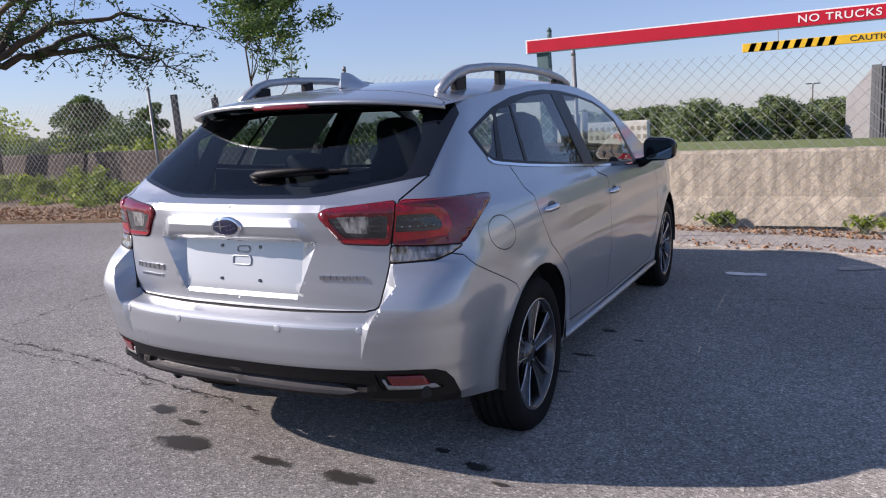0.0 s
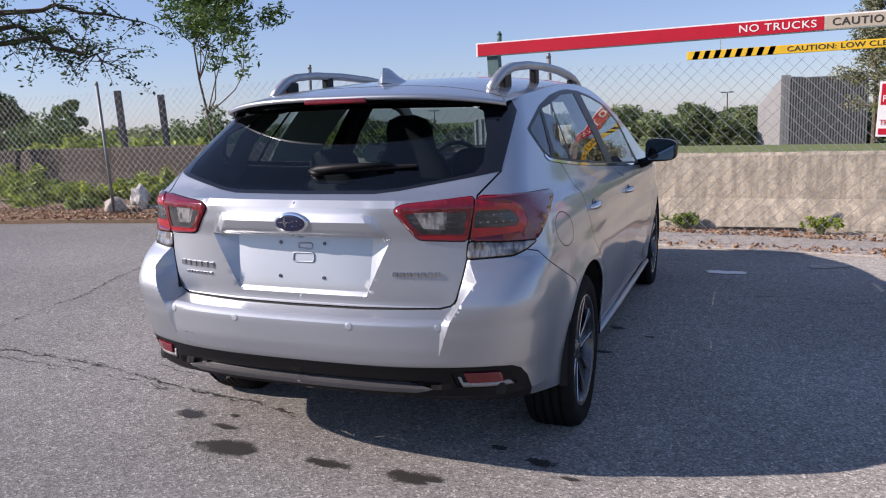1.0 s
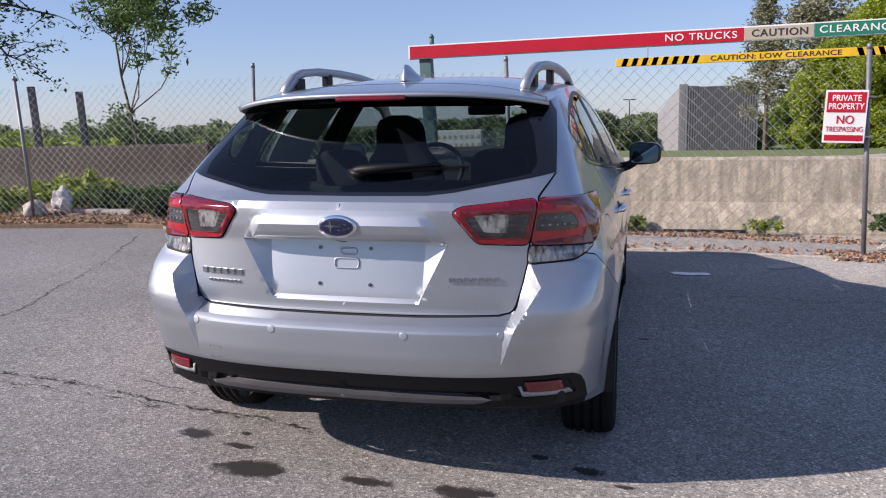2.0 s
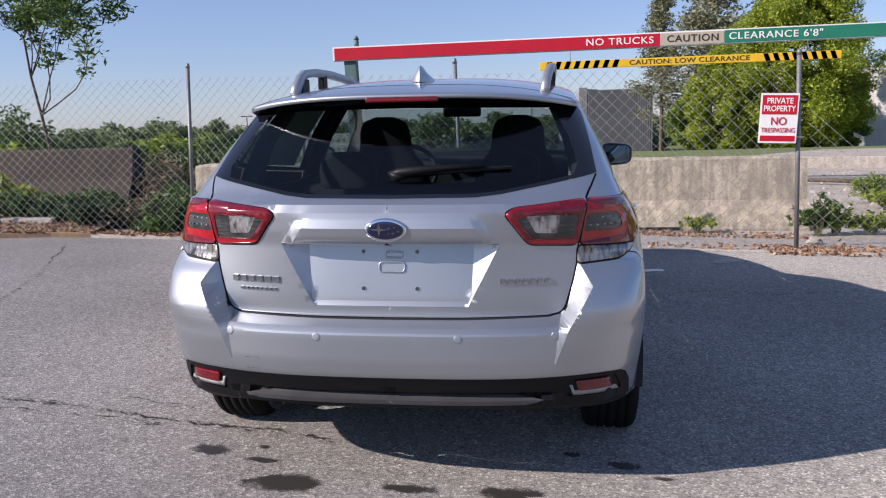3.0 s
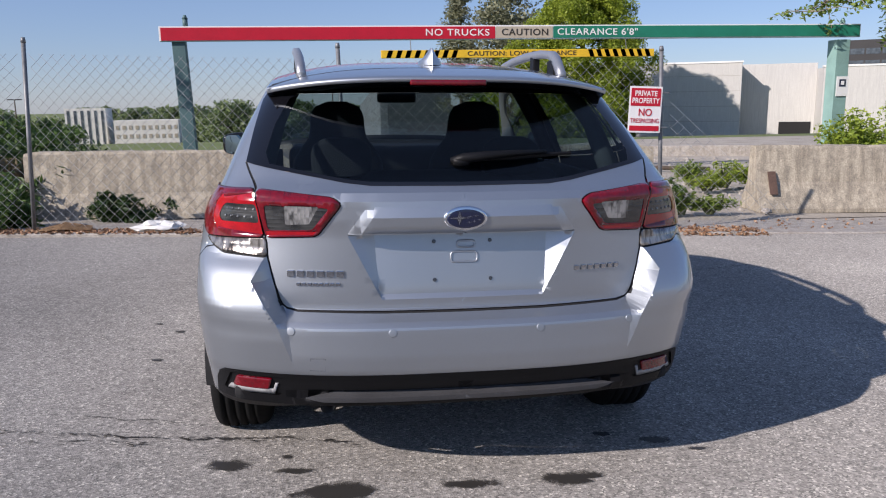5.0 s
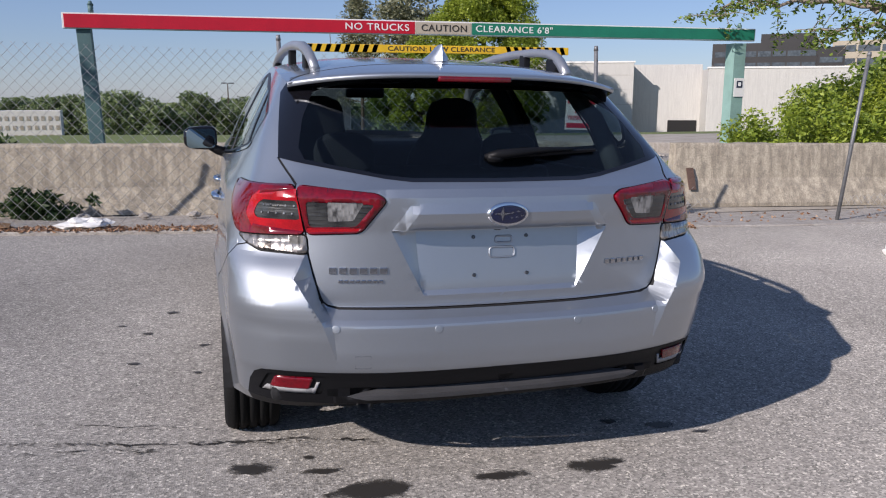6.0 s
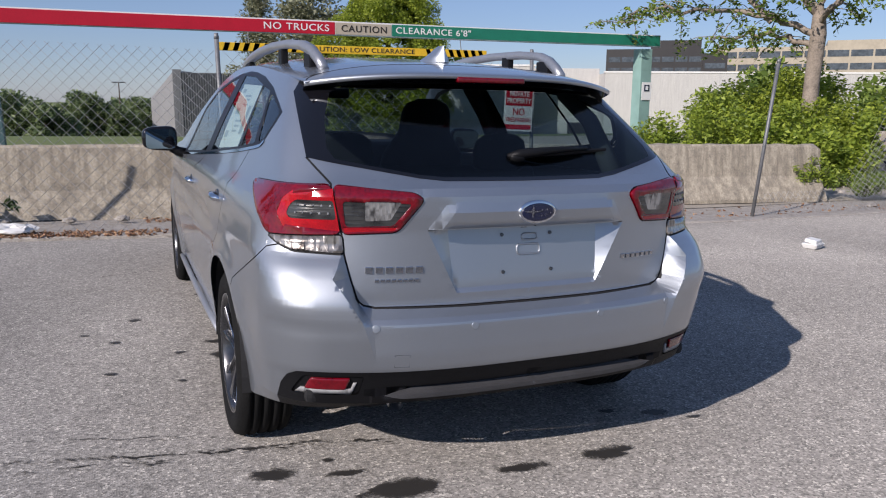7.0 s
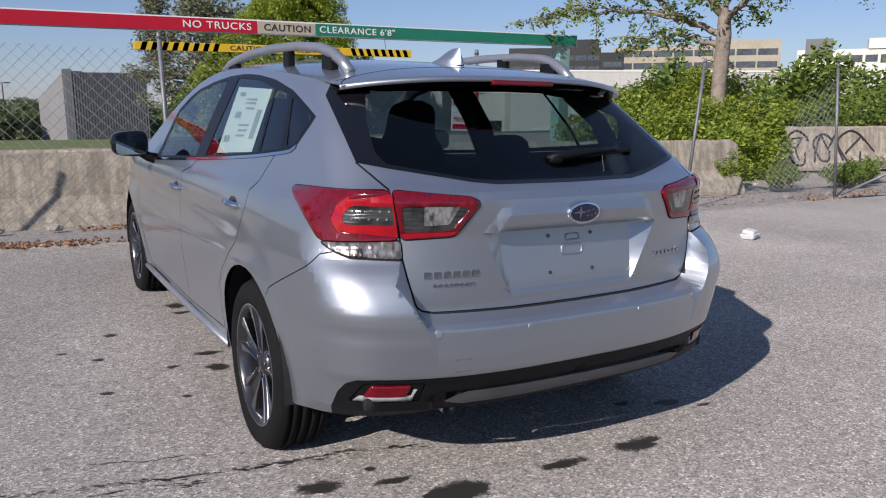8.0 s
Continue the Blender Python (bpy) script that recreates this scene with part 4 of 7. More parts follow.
for s in (1, -1):
    for hub in (HUB_R, HUB_F):
        bm = bmesh.new()
        lathe(bm, [(0.50 * s, 0.02), (0.50 * s, 0.372), (0.80 * s, 0.374), (0.868 * s, 0.366)], segs=40, at=(0, hub, HUB_Z + 0.029))
        bmesh.ops.delete(bm, geom=[v for v in bm.verts if v.co.z < 0.22], context="VERTS")
        part("wheel_housing", bm, M_GAP, car)
    bm = bmesh.new()
    tube(bm, [(0.845 * s, 1.28, 0.262), (0.853 * s, 1.9, 0.252), (0.853 * s, 2.6, 0.240), (0.850 * s, 3.28, 0.232)], 0.016, 8)
    part("sill_edge", bm, M_SATIN, car, "bright sill edge", True)


def tyre_bm():
    """A tyre with four tread grooves; its axis is x, its outer side +x."""
    bm = bmesh.new()
    w, r = 0.1025, WHEEL
    pr = [(-0.082, 0.224), (-0.096, 0.236), (-w, 0.265), (-0.099, 0.290), (-0.089, 0.307), (-0.070, r - 0.002)]
    for g in (-0.052, -0.018, 0.018, 0.052):
        pr += [(g - 0.006, r), (g - 0.004, r - 0.009), (g + 0.004, r - 0.009), (g + 0.006, r)]
    pr += [(0.070, r - 0.002), (0.089, 0.307), (0.099, 0.290), (w, 0.265), (0.099, 0.250), (0.096, 0.238), (0.084, 0.225)]
    return lathe(bm, pr, segs=72)


def rim_bm():
    bm = bmesh.new()
    return lathe(bm, [(0.084, 0.226), (0.092, 0.228), (0.094, 0.222), (0.088, 0.216), (0.060, 0.208), (-0.06, 0.200), (-0.085, 0.222)], segs=60)


def spoke_bm(a, wide0, wide1, inset, depth=0.03):
    """One spoke from the hub to the rim, dished inwards at the hub."""
    bm = bmesh.new()
    rows = []
    for k in np.linspace(0, 1, 6):
        r = 0.045 + 0.172 * k
        w = (wide0 * (1 - k) + wide1 * k) / 2
        x = 0.066 + 0.018 * k ** 1.5 - inset
        rows.append([bm.verts.new((xx, r * math.cos(a) + t * math.sin(a), r * math.sin(a) - t * math.cos(a))) for xx, t in
                     ((x - depth, -w * 1.0), (x - 0.004, -w), (x, -w * 0.7), (x, w * 0.7), (x - 0.004, w), (x - depth, w * 1.0))])
    for r0, r1 in zip(rows, rows[1:]):
        for j in range(5):
            bm.faces.new((r0[j], r0[j + 1], r1[j + 1], r1[j]))
    bmesh.ops.recalc_face_normals(bm, faces=bm.faces[:])
    return bm


def blade_bm(a, side):
    """A machined wedge beside a spoke: a thin line at the hub that fans out to the rim."""
    bm = bmesh.new()
    rows = []
    for k in np.linspace(0, 1, 8):
        r = 0.050 + 0.168 * k
        t0, w = side * (0.020 + 0.026 * k), 0.004 + 0.010 * k + 0.036 * max(0.0, k - 0.45) ** 1.3 * 1.9
        x = 0.068 + 0.019 * k ** 1.4
        t1 = t0 + side * w
        rows.append([bm.verts.new((xx, r * math.cos(a) + t * math.sin(a), r * math.sin(a) - t * math.cos(a)))
                     for xx, t in ((x - 0.022, t0), (x - 0.002, t0), (x, t0 + side * 0.002), (x - 0.001, t1 - side * 0.002), (x - 0.004, t1), (x - 0.034, t1))])
    for r0, r1 in zip(rows, rows[1:]):
        for j in range(5):
            bm.faces.new((r0[j], r0[j + 1], r1[j + 1], r1[j]))
    bmesh.ops.recalc_face_normals(bm, faces=bm.faces[:])
    return bm


def wheel(parent, m):
    ob = new("wheel", None)
    ob.parent = parent
    ob.matrix_local = m
    bm = tyre_bm()
    for v in bm.verts:
        # pressed flat where it stands, with a slight bulge over the ground
        if v.co.z < -HUB_Z + 0.004:
            v.co.z = -HUB_Z + 0.002
        v.co.x *= 1 + 0.05 * max(0.0, 1 - (v.co.z + HUB_Z) / 0.10)
    part("tyre", bm, M_TYRE, ob, "black rubber tyre", True)
    part("rim", rim_bm(), M_RIMDARK, ob, "dark alloy rim", True)
    part("rim_lip", lathe(bmesh.new(), [(0.0935, 0.2235), (0.0955, 0.2265), (0.093, 0.2295)], segs=60), M_RIM, ob, "thin machined rim edge", True)
    for k in range(5):
        a = 2 * math.pi * k / 5 + 0.3
        sp = part("spoke", spoke_bm(a, 0.052, 0.098, 0.012, 0.034), M_RIMDARK, ob, "broad dark grey spoke with two machined edges")
        for d in (-1, 1):
            part("machined_edge", blade_bm(a, d), M_RIM, ob, "bright machined wedge along a spoke")
    bm = lathe(bmesh.new(), [(0.070, 0.001), (0.070, 0.024), (0.064, 0.030), (0.058, 0.060), (0.03, 0.062)], segs=32)
    part("hub_cap", bm, M_RIMDARK, ob, "dark hub cap", True)
    for k in range(5):
        a = 2 * math.pi * k / 5 + 0.3
        bm = lathe(bmesh.new(), [(0.066, 0.001), (0.066, 0.007), (0.05, 0.009)], segs=8, at=(0, 0.047 * math.cos(a), 0.047 * math.sin(a)))
        part("wheel_nut", bm, M_CHROME, ob)
    bm = lathe(bmesh.new(), [(0.0, 0.05), (0.012, 0.06), (0.014, 0.165), (-0.01, 0.167), (-0.012, 0.05)], segs=40)
    part("brake_disc", bm, M_RIMDARK, ob)
    return ob


for s in (1, -1):
    for hub in (HUB_R, HUB_F):
        wheel(car, pose(s * 0.770, hub, HUB_Z + 0.004, 0, 0, 0) @ (Matrix() if s > 0 else pose(0, 0, 0, 0, 0, 180)))

# roof rails and aerial fin
for s in (1, -1):
    bm = bmesh.new()
    line = [(0.503, 0.775, 1.374), (0.508, 0.83, 1.412), (0.516, 0.90, 1.446), (0.526, 1.00, 1.471), (0.538, 1.20, 1.488), (0.546, 1.50, 1.495), (0.551, 1.80, 1.490), (0.553, 2.02, 1.476),
            (0.553, 2.18, 1.458), (0.550, 2.32, 1.428)]
    ring = []
    for i, p in enumerate(line):
        d = (Vector(line[min(i + 1, 9)]) - Vector(line[max(i - 1, 0)])).normalized()
        up = Vector((1, 0, 0)).cross(d).normalized()
        ring.append([bm.verts.new(Vector((p[0] * s, p[1], p[2])) + Vector((a * s, 0, 0)) + up * b) for a, b in
                     ((-0.016, -0.019), (0.014, -0.021), (0.020, -0.004), (0.013, 0.014), (-0.010, 0.015), (-0.017, 0.002))])
    for r0, r1 in zip(ring, ring[1:]):
        for j in range(6):
            bm.faces.new((r0[j], r0[(j + 1) % 6], r1[(j + 1) % 6], r1[j]))
    for r in (ring[0], ring[-1]):
        bm.faces.new(r)
    bmesh.ops.recalc_face_normals(bm, faces=bm.faces[:])
    rail = part("roof_rail", bm, M_SATIN, car, "satin silver roof rail", True)
    for xf, y0, y1, z1 in ((0.516, 0.89, 0.99, 1.444), (0.540, 1.30, 1.37, 1.484), (0.553, 2.06, 2.20, 1.450)):
        z0 = roof_point(xf / 0.61, (y0 + y1) / 2)[2] - 0.03
        bm = box_bm(0.030, y1 - y0, z1 - z0, (xf * s, (y0 + y1) / 2, (z1 + z0) / 2), 0.006)
        part("rail_foot", bm, M_BLACK, rail, "black plastic foot")
fin_rows = []
for k, (half, z) in enumerate(((0.050, 1.417), (0.045, 1.433), (0.032, 1.445), (0.019, 1.460), (0.011, 1.474), (0.004, 1.482))):
    f = k / 5
    y0, y1 = 0.838 + 0.014 * f, 1.11 - 0.20 * f ** 0.8
    fin_rows.append([(half * math.sin(a) * (1 if abs(math.cos(a)) < 0.95 else 0.6), (y0 + y1) / 2 - (y1 - y0) / 2 * math.cos(a), z) for a in np.linspace(0, 2 * math.pi, 21)])
sheet("aerial_fin", fin_rows, M_PAINT, car, label="silver shark-fin aerial")


def on_skin(x, z, lift=0.0):
    """A pose on the rear face: local z points out of it, local x to the right."""
    u = u_rear(abs(x), z)
    p, n = skin(np.array([u]), np.array([z]))[0], skin_normal(np.array([u]), np.array([z]))[0]
    s = 1 if x >= 0 else -1
    n = Vector((n[0] * s if abs(x) > 0.01 else 0, n[1], n[2])).normalized()
    ax = Vector((0, 0, 1)).cross(n).normalized()
    up = n.cross(ax)
    m = Matrix((ax, up, n)).transposed().to_4x4()
    m.translation = Vector((p[0] * s if abs(x) > 0.001 else 0, p[1], p[2])) + n * lift
    return m


def disc_bm(rx, ry, h, segs=32, dome=0.3):
    """A low oval button; local z is up."""
    bm = bmesh.new()
    rings = []
    for k, z in ((1.0, -0.004), (1.0, h * (1 - dome)), (0.9, h), (0.02, h * 1.04)):
        rings.append([bm.verts.new((rx * k * math.cos(a), ry * k * math.sin(a), z)) for a in [2 * math.pi * j / segs for j in range(segs)]])
    for r0, r1 in zip(rings, rings[1:]):
        for j in range(segs):
            bm.faces.new((r0[j], r0[(j + 1) % segs], r1[(j + 1) % segs], r1[j]))
    bm.faces.new(rings[-1])
    return bm


def put(ob, m):
    ob.matrix_local = m
    return ob


for x, z in ((-0.534, 0.588), (-0.229, 0.583), (0.229, 0.583), (0.534, 0.588)):
    put(part("parking_sensor", disc_bm(0.0125, 0.0125, 0.0014, dome=0.15), M_PAINT, bumper, smooth=True), on_skin(x, z))
for x in (-0.089, 0.089):
    for z in (0.7225, 0.8415):
        put(part("plate_bolt", disc_bm(0.0062, 0.0062, 0.003, 16), M_RIMDARK, gate), on_skin(x, z, 0.001))
badge = put(part("oval_badge", disc_bm(0.067, 0.038, 0.007), M_CHROME, gate, "chrome-ringed blue oval badge", True), on_skin(0, 0.922))
badge_face = put(part("badge_face", disc_bm(0.058, 0.029, 0.003), M_BLUE, badge, smooth=True), pose(0, 0, 0.0055))
for x, y, r in ((-0.020, 0.003, 0.034), (0.012, 0.007, 0.008), (0.030, 0.009, 0.008), (0.010, -0.010, 0.008), (0.026, -0.008, 0.008), (0.042, -0.003, 0.008)):
    bm = bmesh.new()
    pts = [bm.verts.new((x + r * (1 if k % 2 == 0 else 0.22) * math.cos(k * math.pi / 4), y + 0.62 * r * (1 if k % 2 == 0 else 0.22) * math.sin(k * math.pi / 4), 0.010)) for k in range(8)]
    bm.faces.new(pts)
    bmesh.ops.solidify(bm, geom=bm.faces[:], thickness=0.002)
    put(part("badge_mark", bm, M_CHROME, badge), Matrix())


def word_bars(name, x0, x1, z, h, count):
    """A word kept as a row of plain bright bars."""
    w = (x1 - x0) / count
    for k in range(count):
        put(part(name, box_bm(w * 0.74, h, 0.008, bevel=0.0015), M_BADGE, gate), on_skin(x0 + w * (k + 0.5), z, 0.002))


word_bars("maker_lettering", -0.547, -0.366, 0.751, 0.020, 6)
word_bars("trim_lettering", -0.518, -0.380, 0.718, 0.009, 8)
word_bars("model_lettering", 0.355, 0.520, 0.750, 0.016, 7)
for (xc, zc, hw, hh) in ((0.012, 0.832, 0.028, 0.010), (0.006, 0.792, 0.042, 0.016)):
    bm = bmesh.new()
    loop = rounded([(xc - hw, zc - hh), (xc + hw, zc - hh), (xc + hw, zc + hh), (xc - hw, zc + hh)], min(hh, 0.012), 4)
    pts = [on_skin(x, z, 0.0015).translation for x, z in loop]
    tube(bm, pts + [pts[0]], 0.0032, 6, False)
    part("plate_pressing", bm, M_PAINT, gate, smooth=True)
bm = box_bm(0.022, 0.008, 0.009, bevel=0.002)
put(part("latch_button", bm, M_GAP, gate), on_skin(-0.008, 0.866, 0.0))
# tow-eye cover, a faint square line in the bumper
bm = bmesh.new()
loop = [(-0.478, 0.463), (-0.478, 0.503), (-0.433, 0.503), (-0.433, 0.463), (-0.478, 0.463)]
tube(bm, [on_skin(x, z, -0.0006).translation for x, z in loop], 0.0009, 4, False)
part("tow_eye_cover", bm, M_GAP, bumper)

# the little lights behind the smoked lens
for s, p in zip((1, -1), lamps_o):
    for i in range(5):
        for z in (0.922, 0.946):
            u = V([(0.822 + 0.036 * i + (0.946 - z) * 0.4, z)])[0][0]
            q = skin(np.array([u]), np.array([z]))[0]
            n_ = skin_normal(np.array([u]), np.array([z]))[0]
            bm = bmesh.new()
            bmesh.ops.create_icosphere(bm, subdivisions=1, radius=0.0048, matrix=Matrix.Translation(((q[0] + n_[0] * 0.004) * s, q[1] + n_[1] * 0.004, q[2])))
            part("light_bead", bm, M_CLEAR, p)

# rear wiper
bm = bmesh.new()
tube(bm, [(-0.020, 0.238, 1.086), (0.02, 0.228, 1.092), (0.10, 0.228, 1.100), (0.20, 0.238, 1.107), (0.30, 0.256, 1.110)], [0.008, 0.017, 0.015, 0.010, 0.006], 8)
wiper = part("wiper_arm", bm, M_BLACK, gate, "black rear wiper arm", True)
bm = bmesh.new()
tube(bm, [(-0.012, 0.248, 1.078), (0.05, 0.248, 1.084), (0.20, 0.256, 1.095), (0.39, 0.272, 1.104)], [0.006, 0.012, 0.011, 0.006], 6)
part("wiper_blade", bm, M_BLACK, wiper)
put(part("wiper_cap", disc_bm(0.030, 0.020, 0.016, 20, 0.5), M_BLACK, wiper, smooth=True), on_skin(0.015, 1.080, 0.0))

# mirrors, handles
for s, dr, df in zip((1, -1), doors_r, doors_f):
    bm = bmesh.new()
    bmesh.ops.create_uvsphere(bm, u_segments=24, v_segments=14, radius=1.0)
    for v in bm.verts:
        k = [math.copysign(abs(c) ** 0.55, c) for c in v.co]
        v.co = (k[0] * 0.098, k[1] * (0.075 if v.co.y > 0 else 0.030), k[2] * 0.070 * (1 - 0.10 * k[0] * s))
    mirror = part("door_mirror", bm, M_GLOSS, df, "black door mirror", True)
    mirror.matrix_local = pose(0.982 * s, 2.78, 1.030, 0, 0, -6 * s)
    bm = bmesh.new()
    loop = rounded([(-0.085, -0.058), (0.085, -0.056), (0.085, 0.056), (-0.085, 0.058)], 0.03, 4)
    bm.faces.new([bm.verts.new((x, -0.0315, z)) for x, z in loop])
    mg = part("mirror_glass", bm, M_MIRROR, df)
    mg.matrix_local = pose(0.982 * s, 2.78, 1.030, 0, 0, -6 * s) @ pose(0, 0, 0, 3, 0, -4 * s)
    bm = bmesh.new()
    tube(bm, [(0.835 * s, 2.80, 0.940), (0.885 * s, 2.80, 0.955), (0.935 * s, 2.79, 0.985)], [0.032, 0.028, 0.024], 10)
    part("mirror_stalk", bm, M_BLACK, df, smooth=True)
    for door, y, z in ((dr, 1.075, 0.882), (df, 2.10, 0.851)):
        w = float(flank(np.array(y), np.array(z)))
        bm = bmesh.new()
        tube(bm, [(s * (w - 0.004), y - 0.085, z - 0.004), (s * (w + 0.016), y - 0.062, z), (s * (w + 0.022), y, z + 0.002), (s * (w + 0.014), y + 0.07, z + 0.001), (s * (w - 0.004), y + 0.095, z)],
             [0.010, 0.014, 0.013, 0.012, 0.008], 8)
        part("door_handle", bm, M_CHROME, door, "bright door handle", True)
        bm = disc_bm(0.055, 0.030, 0.004, 24)
        cup = part("handle_cup", bm, M_RIMDARK, door)
        cup.matrix_local = Matrix.Translation((s * (w - 0.004), y + 0.01, z - 0.004)) @ pose(0, 0, 0, 90, 0, 90 if s > 0 else -90)

# cabin: seats, dash, wheel, mirror, headlining
sheet("headlining", [[(p[0] * 0.985, p[1], p[2] - 0.022) for p in [roof_point(s, y) for s in SS]] for y in np.linspace(0.66, 2.5, 12)], M_LINER, car)
bm = box_bm(1.20, 0.75, 0.10, (0, 0.66, 0.60), 0.03)
box_bm(1.24, 0.05, 0.42, (0, 0.34, 0.76), 0.02, bm=bm)
part("boot_trim", bm, M_INT, car)


def backrest_bm(outline, lean, y, deep):
    """A padded back with a rounded outline, given as (z, half width) pairs, leaning back."""
    bm = bmesh.new()
    zz, hw = np.array(outline).T
    rows = []
    for z in np.linspace(zz[0], zz[-1], 34):
        w = float(np.interp(z, zz, hw))
        d = deep * (1 - 0.45 * (z - zz[0]) / (zz[-1] - zz[0])) * min(1.0, w / 0.10)
        rows.append([bm.verts.new((w * math.copysign(abs(math.cos(a)) ** 0.6, math.cos(a)), y - (z - zz[0]) * lean + d * math.copysign(abs(math.sin(a)) ** 0.7, math.sin(a)), z))
                     for a in np.linspace(0, 2 * math.pi, 24, endpoint=False)])
    for r0, r1 in zip(rows, rows[1:]):
        for j in range(24):
            bm.faces.new((r0[j], r0[(j + 1) % 24], r1[(j + 1) % 24], r1[j]))
    bm.faces.new(rows[0][::-1])
    bm.faces.new(rows[-1])
    return bm


def seat_bm(w, z0, z1, lean, y):
    bm = bmesh.new()
    turn = Matrix.Rotation(radians(-lean), 4, "X")
    return box_bm(w, 0.14, z1 - z0, (0, y, (z0 + z1) / 2), 0.05, turn, bm, 3)


bm = seat_bm(1.20, 0.50, 0.985, 12, 1.14)
rear_seat = part("rear_seat", bm, M_SEAT, car, smooth=True)
for x in (-0.36, 0.36):
    rest = part("headrest", backrest_bm([(0.97, 0.10), (0.985, 0.125), (1.06, 0.128), (1.10, 0.115), (1.125, 0.08), (1.132, 0.04)], 0.12, 1.05, 0.05), M_SEAT, rear_seat, smooth=True)
    rest.location.x = x
FRONT_BACK = [(0.42, 0.24), (0.60, 0.255), (0.85, 0.255), (0.98, 0.235), (1.05, 0.19), (1.09, 0.155), (1.14, 0.145), (1.20, 0.142), (1.25, 0.125), (1.275, 0.095), (1.285, 0.05)]
for x in (-0.37, 0.37):
    bm = backrest_bm(FRONT_BACK, 0.20, 2.12, 0.085)
    box_bm(0.52, 0.50, 0.14, (0, 2.32, 0.46), 0.05, bm=bm, seg=3)
    st = part("front_seat", bm, M_SEAT, car, smooth=True)
    st.location.x = x
bm = box_bm(1.36, 0.50, 0.22, (0, 3.05, 0.90), 0.06, seg=3)
part("dashboard", bm, M_INT, car, smooth=True)
bm = bmesh.new()
tube(bm, [(-0.37 + 0.185 * math.cos(a), 2.72 + 0.06 * math.sin(a), 0.93 + 0.165 * math.sin(a)) for a in np.linspace(0, 2 * math.pi, 33)], 0.016, 8, False)
part("steering_wheel", bm, M_INT, car, smooth=True)
part("inside_mirror", box_bm(0.24, 0.03, 0.065, (0, 2.62, 1.315), 0.02, seg=3), M_INT, car, smooth=True)
for s in (1, -1):
    bm = bmesh.new()
    tube(bm, [(0.665 * s, 0.60, 0.98), (0.60 * s, 0.70, 1.20), (0.55 * s, 0.84, 1.31)], [0.045, 0.035, 0.03], 8)
    part("pillar_trim", bm, M_PILLAR, car, "grey pillar trim", True)
    bm = bmesh.new()
    tube(bm, [(0.77 * s, 1.84, 0.98), (0.68 * s, 1.86, 1.20), (0.585 * s, 1.88, 1.36)], 0.04, 8)
    part("pillar_trim", bm, M_INT, car, smooth=True)
    bm = box_bm(0.04, 2.6, 0.50, (0.765 * s, 2.0, 0.72), 0.015)
    part("inner_door_panel", bm, M_INT, car)

# printed sheet inside the rear door's window, on one side only
SHEET = [(1.90, 1.075), (2.40, 1.045), (2.385, 1.335), (1.875, 1.318)]


def sheet_faces(poly, n=5):
    a, b, c, d = [Vector(p) for p in poly]
    g = [[tuple((a * (1 - i / n) + b * i / n) * (1 - j / n) + (d * (1 - i / n) + c * i / n) * j / n) for j in range(n + 1)] for i in range(n + 1)]
    return [[g[i][j], g[i + 1][j], g[i + 1][j + 1], g[i][j + 1]] for i in range(n) for j in range(n)]


SHEET = V(SHEET)
paper = skin_part("printed_sheet", sheet_faces(SHEET), M_PAPER, doors_r[1], lift=-0.008, side=-1, label="white printed sheet behind the glass")
for a, b, c, d in ((0.70, 0.86, 0.86, 0.92), (0.62, 0.80, 0.52, 0.62), (0.74, 0.90, 0.16, 0.26), (0.30, 0.60, 0.80, 0.83), (0.30, 0.60, 0.74, 0.77), (0.30, 0.55, 0.66, 0.69), (0.30, 0.60, 0.40, 0.43),
                   (0.32, 0.55, 0.32, 0.35), (0.34, 0.58, 0.24, 0.27), (0.08, 0.20, 0.20, 0.66)):
    p = [Vector(q) for q in SHEET]
    at = lambda i, j: tuple((p[0] * (1 - i) + p[1] * i) * (1 - j) + (p[3] * (1 - i) + p[2] * i) * j)
    skin_part("print_bar", sheet_faces([at(a, c), at(b, c), at(b, d), at(a, d)], 2), M_PRINT, doors_r[1], lift=-0.0065, side=-1)

# the spoiler's joints with the roof and the pillars
bm = bmesh.new()
tube(bm, [tuple(Vector(roof_point(q, 0.662)) + Vector((0, 0, 0.002))) for q in SS[3:-3]], 0.0022, 5, False)
part("panel_gap", bm, M_GAP, car)
for s in (1, -1):
    bm = bmesh.new()
    tube(bm, [tuple(Vector(roof_point(s * q, y)) + Vector((0, 0, 0.002))) for q, y in ((0.86, 0.662), (0.93, 0.648), (0.97, 0.625), (0.985, 0.60))], 0.0028, 5, False)
    part("panel_gap", bm, M_GAP, car)
# sun visors, and a low row of vents along the cabin's rear shelf
for x in (-0.33, 0.33):
    part("sun_visor", box_bm(0.40, 0.16, 0.02, (x, 2.47, 1.375), 0.008, Matrix.Rotation(-0.35, 4, "X")), M_LINER, car)


# ---- ground, lot and pavement ----
def kerb_y(x):
    return float(np.interp(x, [-40, -14, -8, -5, 2, 5.2, 8, 14, 40], [2.0, 4.4, 5.35, 5.87, 5.07, 4.68, 4.72, 4.6, 4.0]))


def land_z(x, y):
    """The land beyond the fence falls away to a lower field."""
    t = max(0.0, min(1.0, (y - 22) / 95))
    return ground_z(x) - 0.04 - 5.2 * t * t * (3 - 2 * t)


